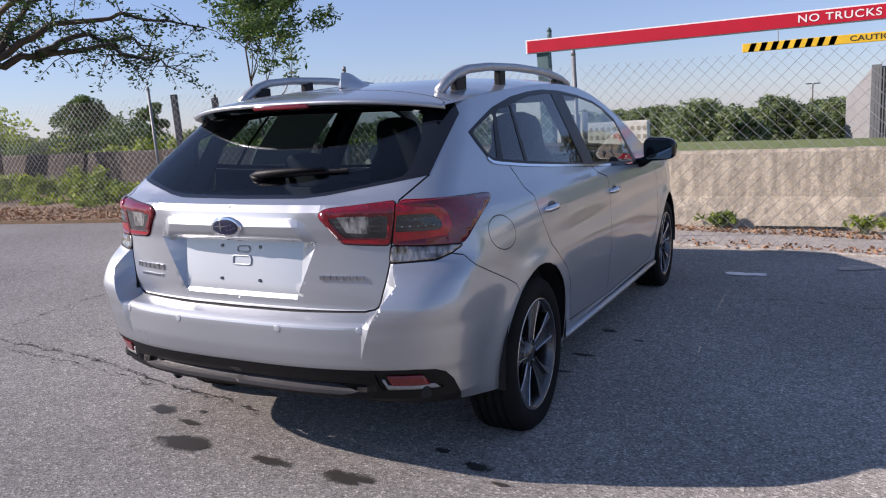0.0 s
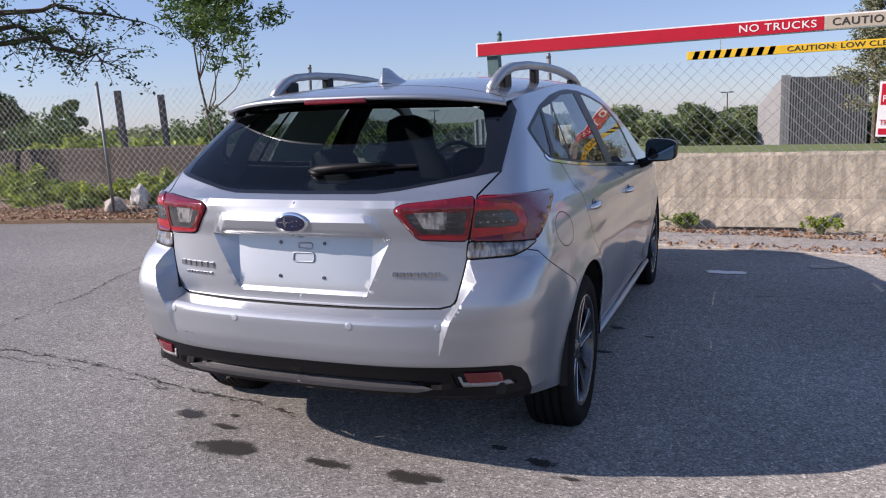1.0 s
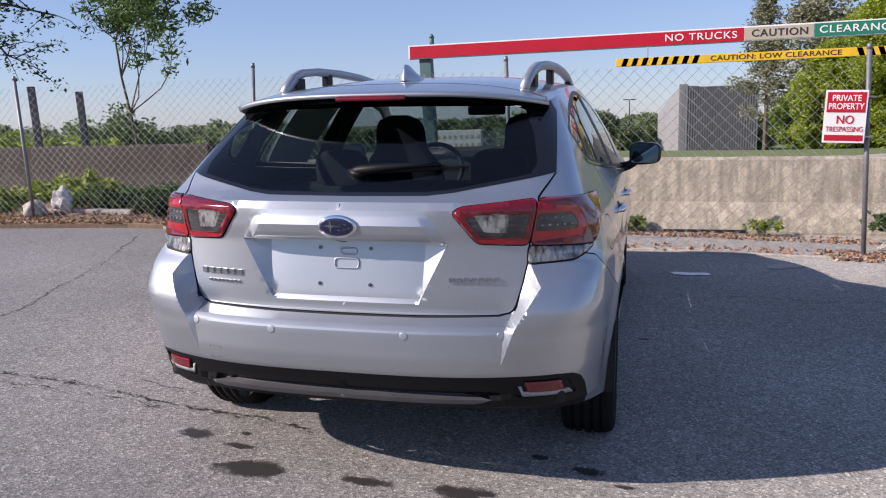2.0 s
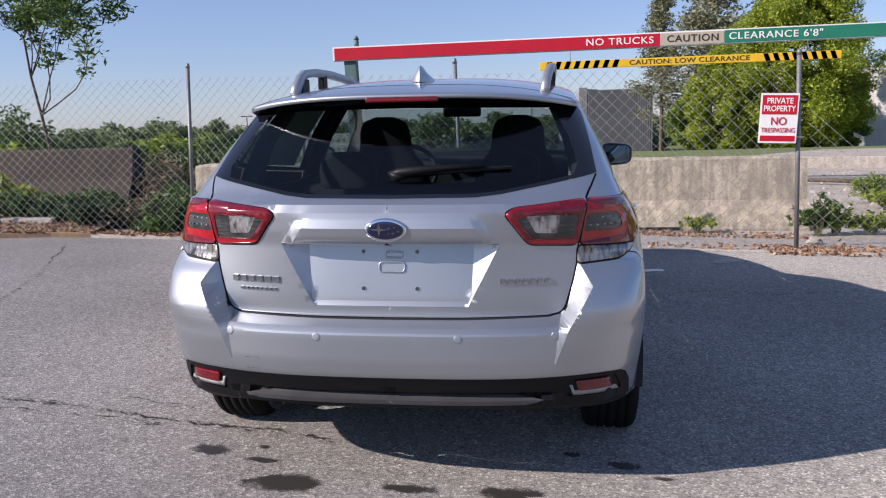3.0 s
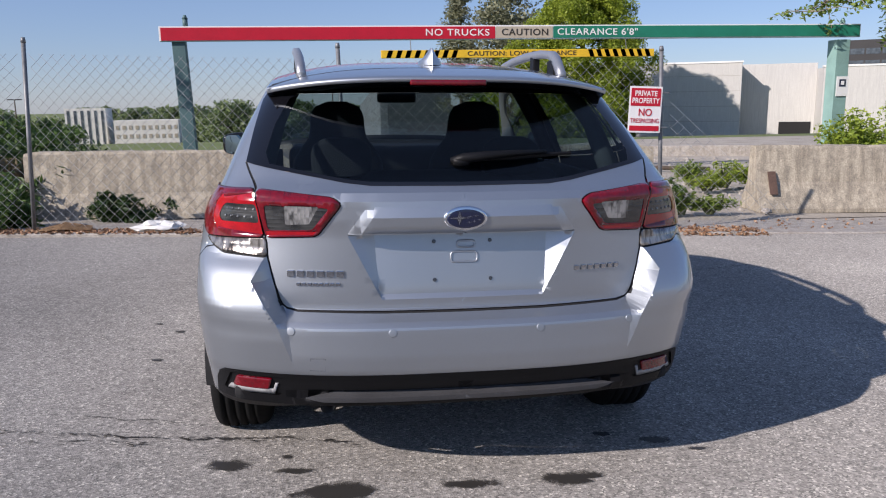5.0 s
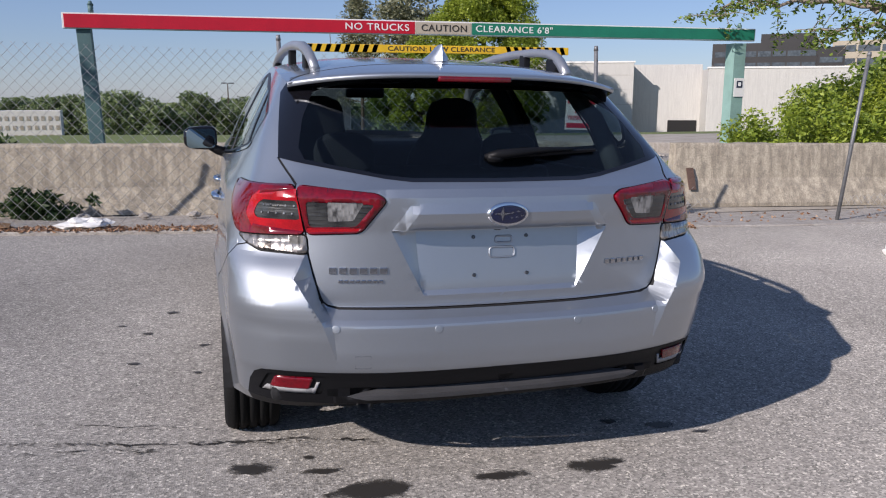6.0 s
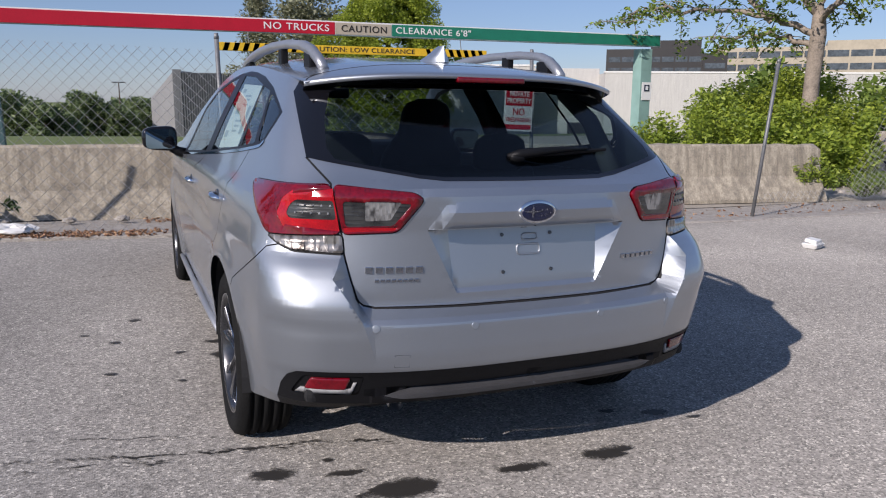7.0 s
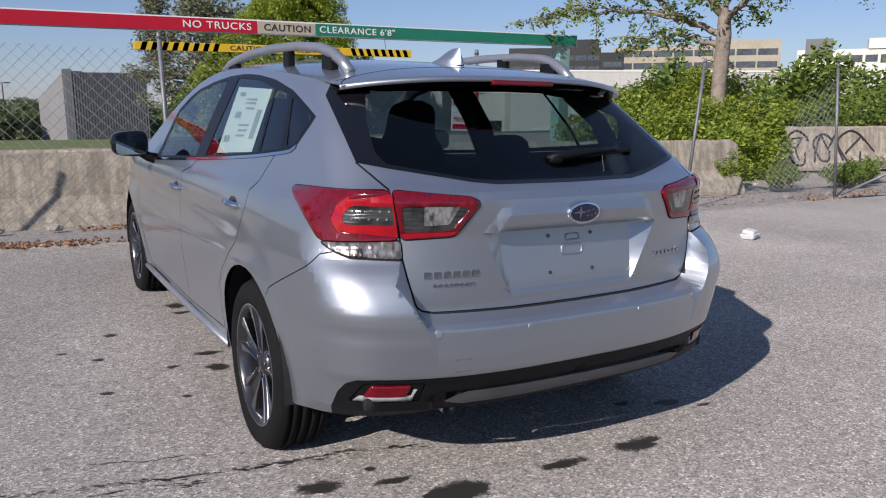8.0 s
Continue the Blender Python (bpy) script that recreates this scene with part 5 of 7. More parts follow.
def grid_object(name, xs, ys, zf, material, smooth=True):
    v = [(x, y, zf(x, y)) for x in xs for y in ys]
    n = len(ys)
    fc = [(i * n + j, (i + 1) * n + j, (i + 1) * n + j + 1, i * n + j + 1) for i in range(len(xs) - 1) for j in range(n - 1)]
    return mesh_object(name, v, fc, material, smooth=smooth)


xs = [-2500, -900, -400, -200, -120, -80, -50, -30, -20, -12, -7, -3.5, 0, 3.5, 7, 12, 20, 30, 50, 80, 120, 200, 400, 900, 2500]
ys = [-2500, -400, -100, -40, -10, 3, 8, 14, 22, 30, 40, 50, 60, 70, 80, 90, 100, 110, 120, 140, 200, 400, 900, 2500]
tagged(grid_object("ground", xs, ys, land_z, M_GRASS), "rough green and straw-coloured grass field", "ground", kind="structure")
lx = [-60, -30, -14, -10, -8, -7, -5, -3, -1, 1, 2, 3.5, 5.2, 7, 8, 10, 14, 30, 60]
v, fc = [], []
for x in lx:
    for k in np.linspace(0, 1, 13):
        y = -40 + (kerb_y(x) + 40) * (1 - (1 - k) ** 2)
        v.append((x, y, ground_z(x)))
fc = [(i * 13 + j, (i + 1) * 13 + j, (i + 1) * 13 + j + 1, i * 13 + j + 1) for i in range(len(lx) - 1) for j in range(12)]
tagged(mesh_object("parking_lot", v, fc, M_ASPHALT), "worn grey asphalt with pale chippings", "road", kind="structure")
# gravel apron behind the barriers
ax_, ay_ = [-30, -14, -7, -3, 0, 3, 5, 7, 11, 16, 30], [0, 0.1, 0.2, 0.4, 0.6, 0.8, 1.0]
v, fc = [], []
for x in ax_:
    far_y = 6.0 + float(np.interp(x, [-30, 3, 5.5, 9, 30], [3.0, 4.0, 14.0, 22.0, 22.0]))
    for k in ay_:
        y = 6.0 + (far_y - 6.0) * k
        v.append((x, y, land_z(x, y) + 0.012))
fc = [(i * 7 + j, (i + 1) * 7 + j, (i + 1) * 7 + j + 1, i * 7 + j + 1) for i in range(len(ax_) - 1) for j in range(6)]
tagged(mesh_object("gravel_apron", v, fc, M_GRAVEL, smooth=True), "dusty gravel and broken concrete behind the barriers", "ground", kind="structure")


def strip(name, x0, x1, fy0, fy1, fz0, fz1, material, step=0.5, drop=0.12, label="", category="pavement"):
    """A strip along the kerb line with a front face."""
    n = max(2, int((x1 - x0) / step))
    v, fc = [], []
    for i in range(n + 1):
        x = x0 + (x1 - x0) * i / n
        v += [(x, fy0(x), fz0(x) - drop), (x, fy0(x), fz0(x)), (x, fy0(x) + 0.012, fz0(x) + 0.012), (x, fy1(x), fz1(x))]
    for i in range(n):
        for k in range(3):
            fc.append((i * 4 + k, (i + 1) * 4 + k, (i + 1) * 4 + k + 1, i * 4 + k + 1))
    return tagged(mesh_object(name, v, fc, material), label, category, kind="structure")


kz = lambda x: ground_z(x) + float(np.interp(x, [-8, -3, 3, 6], [0.05, 0.025, 0.008, 0.004]))
strip("pavement", -4.6, 30, kerb_y, lambda x: kerb_y(x) + 1.9, kz, lambda x: kz(x) - 0.065, M_PAVING, label="low pale concrete pavement along the lot's edge")
bank = lambda x: ground_z(x) + 0.30
strip("dirt_bank", -30, -4.6, kerb_y, lambda x: kerb_y(x) + 2.6, lambda x: ground_z(x) + 0.05, bank, M_DIRT, label="brown dirt bank strewn with dead leaves", category="ground")


# ---- concrete barriers ----
def barrier(p0, p1, z0, z1, high, material, label, chip=0.0, seed=1, slots=()):
    """A precast road barrier: wide foot, sloping toe, slim upright stem, chipped edges."""
    rng = random.Random(seed)
    p0, p1 = Vector((*p0, 0)), Vector((*p1, 0))
    d = p1 - p0
    length = d.length
    profile = [(0.0, 0.0), (0.0, 0.05), (0.17, 0.36), (0.225, high - 0.03), (0.245, high), (0.385, high), (0.405, high - 0.03), (0.46, 0.36), (0.63, 0.05), (0.63, 0.0)]
    n = max(6, int(length / 0.16))
    v, fc = [], []
    for i in range(n + 1):
        k = i / n
        for j, (a, h) in enumerate(profile):
            e = 0.0
            if j in (3, 4, 5, 6):
                e = chip * rng.random() * (2.2 if i in (0, n) else 0.6)
            s = length * k + (0.02 * rng.random() if i in (0, n) else 0)
            v.append((s, a + 0.006 * (rng.random() - 0.5), z0 + (z1 - z0) * k + h - e))
    m = len(profile)
    for i in range(n):
        for j in range(m - 1):
            fc.append((i * m + j, (i + 1) * m + j, (i + 1) * m + j + 1, i * m + j + 1))
    fc += [tuple(range(m))[::-1], tuple(range(n * m, n * m + m))]
    ob = mesh_object("concrete_barrier", v, fc, material)
    ob.matrix_world = Matrix.Translation(p0) @ Matrix.Rotation(math.atan2(d.y, d.x), 4, "Z")
    # forklift slots at the foot
    for f in slots:
        part("foot_slot", box_bm(0.86, 0.030, 0.055, (length * f, 0.0, (z0 + (z1 - z0) * f) + 0.040), 0.004), M_GAP, ob, "dark lifting slot")
    return tagged(ob, label, "barrier", "barriers along the fence")


barrier((-3.95, 7.00), (0.03, 6.80), -0.04, -0.065, 0.845, M_BARRIER, "weathered pale concrete road barrier, stained and pitted", 0.02, 2, (0.45,))
barrier((0.06, 6.70), (3.50, 6.62), -0.075, -0.095, 0.86, M_BARRIER, "weathered pale concrete road barrier, stained and pitted", 0.02, 3, (0.47,))
barrier((4.75, 6.45), (8.31, 6.03), -0.085, -0.12, 0.82, M_BARRIER, "grey-brown concrete road barrier with a broken end", 0.035, 4)
barrier((11.6, 7.9), (15.4, 6.7), -0.07, -0.07, 0.86, M_BARRIER, "concrete road barrier with dark sprayed scrawl", 0.02, 5)
barrier((-10.7, 7.85), (-4.95, 7.25), 0.26, 0.26, 0.78, M_BARRIER_DARK, "dark brown concrete road barrier behind the fence", 0.02, 6)
barrier((-16.6, 8.4), (-10.85, 7.88), 0.26, 0.26, 0.78, M_BARRIER_DARK, "dark brown concrete road barrier behind the fence", 0.02, 7)


# ---- fence ----
POSTS = [((-15.2, 5.6, 0.15), (-15.25, 5.6, 2.0)), ((-11.4, 5.9, 0.15), (-11.43, 5.88, 1.97)), ((-6.55, 5.95, 0.12), (-6.60, 5.93, 1.93)), ((-3.42, 5.95, 0.10), (-3.32, 5.93, 1.945)),
         ((-0.27, 5.42, 0.03), (-0.31, 5.36, 1.84)), ((2.92, 5.22, -0.02), (2.86, 5.20, 1.79)), ((5.82, 4.95, -0.05), (6.02, 4.93, 1.77)), ((8.70, 4.80, -0.08), (8.58, 4.86, 1.77))]


def fence_post(foot, top):
    bm = bmesh.new()
    f, t = Vector(foot), Vector(top)
    tube(bm, [(0, 0, -0.05), t - f], 0.021, 12)
    post = thing("fence_post", Matrix.Translation(f), "bare galvanised steel fence post, slightly leaning", "fence post", "posts of the chain-link fence")
    part("pole", bm, M_GALV, post, smooth=True)
    bm = bmesh.new()
    d = t - f
    tube(bm, [d * 0.985, d * 1.012], [0.025, 0.018], 12)
    part("cap", bm, M_GALV, post, smooth=True)
    return post


posts = [fence_post(a, b) for a, b in POSTS]


def mesh_panel(a0, a1, b0, b1, top, pitch=0.128, r=0.0014, low=lambda k: 0.0, bulge=0.0, seed=3):
    """Diamond wire between two posts (foot and head points), cut off at the height top(k) of the post, k along the panel."""
    rng = random.Random(seed)
    a0, a1, b0, b1 = Vector(a0), Vector(a1), Vector(b0), Vector(b1)
    length, high = (b0 - a0).length, (a1 - a0).length
    v, fc = [], []

    def place(s, z):
        k, h = s / length, z / high
        p = (a0 * (1 - h) + a1 * h) * (1 - k) + (b0 * (1 - h) + b1 * h) * k
        return p + Vector((0, -bulge * math.sin(math.pi * k) * math.sin(math.pi * min(1, h * 1.1)) + 0.006 * math.sin(9 * k + 5 * h), 0))

    for sgn in (1, -1):
        s0 = -high if sgn > 0 else 0.0
        count = int((length + high) / pitch)
        for i in range(count + 1):
            base = s0 + i * pitch
            run = []
            steps = 14
            for q in range(steps + 1):
                z = high * q / steps
                s = base + sgn * z
                if 0 <= s <= length and low(s / length) - 0.02 <= z <= top(s / length):
                    run.append(place(s, z) + Vector((0, sgn * 0.002, 0)))
                elif run:
                    break
            if len(run) > 1:
                o = len(v)
                for p in run:
                    for dx, dy in ((r, 0), (-r * 0.5, r * 0.87), (-r * 0.5, -r * 0.87)):
                        v.append((p.x + dx, p.y + dy, p.z - dx * sgn))
                for q in range(len(run) - 1):
                    for j in range(3):
                        fc.append((o + q * 3 + j, o + q * 3 + (j + 1) % 3, o + q * 3 + 3 + (j + 1) % 3, o + q * 3 + 3 + j))
    return v, fc


def add_mesh(name, pieces, label):
    v, fc = [], []
    for pv, pf in pieces:
        o = len(v)
        v += pv
        fc += [tuple(i + o for i in f) for f in pf]
    return tagged(mesh_object(name, v, fc, M_WIRE), label, "fence", kind="stuff")


full = [mesh_panel(POSTS[i][0], POSTS[i][1], POSTS[i + 1][0], POSTS[i + 1][1], lambda k: 1.80, pitch=(0.10, 0.10, 0.10, 0.11, 0.115)[i], bulge=0.05, seed=i) for i in range(5)]
add_mesh("chain_link_mesh", full, "galvanised chain-link mesh stretched between the posts")
p5, p6, p7 = POSTS[5], POSTS[6], POSTS[7]
torn = [mesh_panel(p5[0], p5[1], p6[0], p6[1], lambda k: max(0.10, 1.55 - 3.4 * k + 0.9 * k * k), pitch=0.125, bulge=0.12, seed=8),
        mesh_panel(p6[0], p6[1], p7[0], p7[1], lambda k: max(0.16, 1.7 * (k - 0.45) * 1.9) if k > 0.45 else 0.30, pitch=0.10, bulge=-0.35, seed=9),
        mesh_panel((7.55, 5.0, -0.05), (7.3, 5.5, 0.9), (8.70, 4.80, 0.05), (8.62, 4.84, 1.6), lambda k: 1.5 * k + 0.15, pitch=0.07, bulge=0.1, seed=10)]
add_mesh("torn_chain_link_mesh", torn, "torn chain-link mesh sagging to the ground beside a post")
bm = bmesh.new()
tube(bm, [(8.68, 4.70, -0.02), (9.4, 4.2, 0.42), (10.6, 3.5, 0.95)], 0.022, 10)
tagged(part("fallen_rail", bm, M_GALV, smooth=True), "galvanised fence rail slanting up from the ground", "rail")

# low kerb stones half buried in the bank
for k in range(3):
    ob = part("kerb_stone", box_bm(1.5, 0.16, 0.22, bevel=0.02), M_PAVING)
    ob.matrix_world = pose(-9.2 + 1.55 * k, 6.45 - 0.03 * k, 0.13, 0, 0, -2 - k)
    tagged(ob, "half-buried pale concrete kerb stone on the bank", "kerb stone", "kerb stones on the bank")

# the notice on a fence post
sign = thing("warning_sign", pose(2.685, 5.135, 1.195, 0, 2.2, -1), "white and red notice board wired to a fence post", "sign")
part("board", box_bm(0.335, 0.004, 0.452, bevel=0.0015), M_SIGNWHITE, sign)
for z0, z1, w in ((0.035, 0.208, 0.305), (-0.208, -0.158, 0.305)):
    part("red_panel", box_bm(w, 0.003, z1 - z0, (0, -0.0035, (z0 + z1) / 2), 0.001), M_SIGNRED, sign)
lettering("lettering", "PRIVATE", 0.072, pose(0, -0.006, 0.155, 90, 0, 0), M_SIGNWHITE, sign, 0.0006, "CENTER", 0.86, 1.0, 0.0012)
lettering("lettering", "PROPERTY", 0.072, pose(0, -0.006, 0.085, 90, 0, 0), M_SIGNWHITE, sign, 0.0006, "CENTER", 0.82, 1.0, 0.0012)
lettering("lettering", "NO", 0.10, pose(0, -0.006, -0.030, 90, 0, 0), M_SIGNRED, sign, 0.0006, "CENTER", 0.9, 1.0, 0.001)
lettering("lettering", "TRESPASSING", 0.062, pose(0, -0.006, -0.110, 90, 0, 0), M_SIGNRED, sign, 0.0006, "CENTER", 0.80)
for z in (0.205, -0.205):
    bm = lathe(bmesh.new(), [(0.0, 0.001), (0.0, 0.006), (-0.004, 0.006)], segs=10)
    b = part("bolt", bm, M_GALV, sign)
    b.matrix_local = pose(0.11, -0.004, z, 0, 0, 90)

for z in (0.17, -0.17):
    part("clip", box_bm(0.11, 0.075, 0.014, (0.185, 0.036, z), 0.003), M_GALV, sign)

# ---- clearance beam on two posts ----
BEAM = thing("clearance_beam", Matrix.Translation((0, 12.52, 0)) @ Matrix.Rotation(math.atan2(0.28, 13.8), 4, "Z"), "long red, tan and green painted clearance beam on two steel posts", "clearance bar")


def beam_z(x):
    return 2.612 + 0.0062 * x


def beam_box(name, x0, x1, dz0, dz1, y0, y1, material, label=""):
    z = beam_z((x0 + x1) / 2)
    tilt = Matrix.Rotation(-math.atan(0.0062), 4, "Y")
    return part(name, box_bm(x1 - x0, y1 - y0, dz1 - dz0, ((x0 + x1) / 2, (y0 + y1) / 2, z + (dz0 + dz1) / 2), 0.006, tilt), material, BEAM, label)


beam_box("beam", -3.40, 10.45, -0.130, 0.130, 0.0, 0.12, M_SIGNWHITE, "pale painted steel beam")
beam_box("red_panel", -3.37, 2.74, -0.118, 0.108, -0.008, 0.004, M_SIGNRED, "red panel")
beam_box("tan_panel", 2.75, 3.88, -0.112, 0.106, -0.008, 0.004, M_SIGNTAN, "tan panel")
beam_box("green_panel", 3.89, 10.43, -0.112, 0.110, -0.008, 0.004, M_SIGNGREEN, "green panel")
beam_box("dark_lip", -3.38, 10.43, -0.136, -0.122, -0.006, 0.0, M_TEAL)
for text, x0, x1, material in (("NO TRUCKS", 1.40, 2.62, M_SIGNWHITE), ("CAUTION", 2.87, 3.78, M_DARKPRINT), ("CLEARANCE 6'8\"", 3.97, 5.60, M_SIGNWHITE)):
    ob = lettering("lettering", text, 0.172, Matrix(), material, BEAM, 0.003, "CENTER", 1.0, 1.12, 0.0015)
    wide = ob.dimensions.x
    ob.matrix_local = pose((x0 + x1) / 2, -0.011, beam_z((x0 + x1) / 2) - 0.005, 90, 0, 0) @ Matrix.Diagonal(((x1 - x0) / max(0.1, wide), 1, 1, 1))
for x, material, w, lean, low in ((-3.0, M_TEAL, 0.23, 0.05, "dark teal steel post, chipped"), (10.10, M_TEAL_LIGHT, 0.30, 0.0, "pale green steel post")):
    bm = bmesh.new()
    box_bm(w, w, 2.55, (0, 0.16, 1.22), 0.01, bm=bm)
    post = part("post", bm, material, BEAM, low)
    post.matrix_local = pose(x, 0, 0, 0, -lean * 40, 0)
    bm = bmesh.new()
    tube(bm, [(x + 0.05 * (1 if x < 0 else 0), 0.10, 2.72), (x + 0.05 * (1 if x < 0 else 0), 0.10, 2.86)], 0.045 if x < 0 else 0.05, 10)
    tube(bm, [(x + 0.05 * (1 if x < 0 else 0), 0.10, 2.86), (x + 0.05 * (1 if x < 0 else 0), 0.10, 2.93)], [0.055, 0.02], 10)
    part("finial", bm, material, BEAM, smooth=True)
plaque = part("plaque", box_bm(0.27, 0.01, 0.40, (10.12, -0.01, 1.55), 0.004), M_SIGNWHITE, BEAM, "small white plaque with a blue square")
part("plaque_mark", box_bm(0.15, 0.006, 0.15, (10.12, -0.018, 1.62), 0.002), M_BLUE, plaque)
part("plaque_mark", box_bm(0.07, 0.004, 0.08, (10.12, -0.023, 1.62), 0.002), M_SIGNWHITE, plaque)

HANG = thing("hanging_caution_bar", pose(3.205, 12.44, 2.225, 0, -0.15, 0), "yellow and black striped caution bar hung under a beam", "caution bar")
part("bar", box_bm(5.32, 0.05, 0.145, bevel=0.01), M_YELLOW, HANG)
for side, x0, x1 in ((-1, -2.62, -1.22), (1, 1.32, 2.62)):
    n = 8
    for k in range(n):
        x = x0 + (x1 - x0) * (k + 0.3) / n
        bm = bmesh.new()
        q = [(x, -0.068), (x + 0.085, -0.068), (x + 0.085 - side * 0.05, 0.068), (x - side * 0.05, 0.068)]
        bm.faces.new([bm.verts.new((a, -0.0275, b)) for a, b in q])
        bmesh.ops.solidify(bm, geom=bm.faces[:], thickness=0.002)
        part("black_stripe", bm, M_DARKPRINT, HANG)
ob = lettering("lettering", "CAUTION: LOW CLEARANCE", 0.12, Matrix(), M_DARKPRINT, HANG, 0.002, "CENTER", 1.0, 1.05, 0.001)
ob.matrix_local = pose(0.03, -0.028, 0.0, 90, 0, 0) @ Matrix.Diagonal((2.12 / max(0.1, ob.dimensions.x), 1, 1, 1))
for x in (-2.1, 2.1):
    bm = bmesh.new()
    tube(bm, [(x, 0, 0.06), (x, 0.06, 0.27)], 0.008, 6)
    part("chain", bm, M_GALV, HANG)


# ---- plants ----
def leaf_cloud(rng, clumps, count, size, flat=0.3, long=2.0):
    """Folded leaves strewn through round clumps (x, y, z, r): vertices and faces."""
    c = np.array(clumps)
    w = c[:, 3] ** 2
    pick = rng.choice(len(c), count, p=w / w.sum())
    d = rng.normal(size=(count, 3))
    d /= np.linalg.norm(d, axis=1, keepdims=True)
    rad = rng.random(count) ** 0.45
    pos = c[pick, :3] + d * (rad * c[pick, 3])[:, None] * [1, 1, 0.85]
    ax = rng.normal(size=(count, 3))
    ax[:, 2] *= 0.6
    ax /= np.linalg.norm(ax, axis=1, keepdims=True)
    b = np.cross(ax, rng.normal(size=(count, 3)) + [0, 0, 1.2])
    b /= np.linalg.norm(b, axis=1, keepdims=True)
    nrm = np.cross(ax, b)
    s = size * (0.6 + 0.8 * rng.random(count))[:, None]
    v = np.stack([pos - ax * s * long / 2, pos + b * s / 2 + nrm * s * flat * 0.4, pos + ax * s * long / 2, pos - b * s / 2 + nrm * s * flat * 0.4], 1).reshape(-1, 3)
    i = np.arange(count) * 4
    fc = np.stack([np.stack([i, i + 1, i + 2], 1), np.stack([i, i + 2, i + 3], 1)], 1).reshape(-1, 3)
    return v, fc


def leaf_object(name, v, fc, material, parent=None):
    me = bpy.data.meshes.new(name)
    me.vertices.add(len(v))
    me.vertices.foreach_set("co", v.astype(np.float32).ravel())
    me.loops.add(len(fc) * 3)
    me.loops.foreach_set("vertex_index", fc.astype(np.int32).ravel())
    me.polygons.add(len(fc))
    me.polygons.foreach_set("loop_start", np.arange(len(fc), dtype=np.int32) * 3)
    me.update(calc_edges=True)
    me.materials.append(material)
    ob = new(name, me)
    if parent:
        ob.parent = parent
    return ob


def limb_tree(rng, base, lean, high, r0, forks, spread, up=0.55, levels=3, start=0.35):
    """Trunk and limbs as tubes (a bmesh), and the tips where leaves sit."""
    bm = bmesh.new()
    tips = []

    def grow_limb(p, d, length, r, level):
        pts, rad = [p], [r]
        n = 5
        for k in range(n):
            d = (d + Vector(rng.normal(size=3)) * (0.10 if level == 0 else 0.22) + Vector((0, 0, 0.06 if level else 0))).normalized()
            p = p + d * length / n
            pts.append(p)
            rad.append(r * (1 - 0.62 * (k + 1) / n))
            if level and k >= 2:
                tips.append(tuple(p))
            if level < levels and (k + 1) / n > start:
                for _ in range(forks if level == 0 else 1 + (rng.random() < 0.6)):
                    side = Vector(rng.normal(size=3))
                    side.z = abs(side.z) * up
                    nd = (d * (1 - spread) + side.normalized() * spread).normalized()
                    grow_limb(p, nd, length * (0.55 + 0.2 * rng.random()), rad[-1] * 0.62, level + 1)
        tube(bm, pts, rad, 8 if level == 0 else 5 if level == 1 else 4, False)

    grow_limb(Vector(base), Vector(lean).normalized(), high, r0, 0)
    return bm, tips


def tree(name, base, label, seed, high, r0, leaves, size, material, lean=(0, 0, 1), forks=2, spread=0.6, clump=0.5, levels=2, bark=None, up=0.55, start=0.35, keep=None, long=2.0):
    rng = np.random.default_rng(seed)
    bm, tips = limb_tree(rng, (0, 0, -0.3), lean, high, r0, forks, spread, up, levels, start)
    t = thing(name, Matrix.Translation(base), label, "tree")
    part("trunk", bm, bark or M_BARK, t, smooth=True)
    if keep:
        tips = [p for p in tips if keep(p)]
    clumps = [(p[0], p[1], p[2], clump * (0.5 + 0.8 * rng.random())) for p in tips]
    v, fc = leaf_cloud(rng, clumps, leaves, size, long=long)
    leaf_object("crown", v, fc, material, t)
    return t


def bush(base, rx, ry, high, leaves, size, material, label, seed, name="bush", category="bush", long=2.0):
    """Stems fanning out from the ground, in an uneven dress of leaves."""
    rng = np.random.default_rng(seed)
    bm = bmesh.new()
    clumps = []
    for k in range(16):
        a, q = rng.random() * 6.283, rng.random() ** 0.6
        tip = Vector((rx * q * math.cos(a), ry * q * math.sin(a), high * (0.45 + 0.5 * rng.random()) * (1 - 0.35 * q)))
        tube(bm, [(tip.x * 0.2, tip.y * 0.2, -0.05), (tip.x * 0.6, tip.y * 0.6, tip.z * 0.55), tip], [0.02, 0.013, 0.005], 4, False)
        for f in (0.3, 0.55, 0.8, 1.0):
            clumps.append((tip.x * (0.3 + 0.7 * f) + 0.1 * rng.normal(), tip.y * (0.3 + 0.7 * f), tip.z * f, (0.14 + 0.20 * rng.random()) * min(rx, high)))
    t = thing(name, Matrix.Translation(base), label, category)
    tagged(part("stalk_bundle", bm, M_STEM, t), kind="stuff")
    v, fc = leaf_cloud(rng, clumps, leaves, size, long=long)
    leaf_object("foliage", v, fc, material, t)
    return t


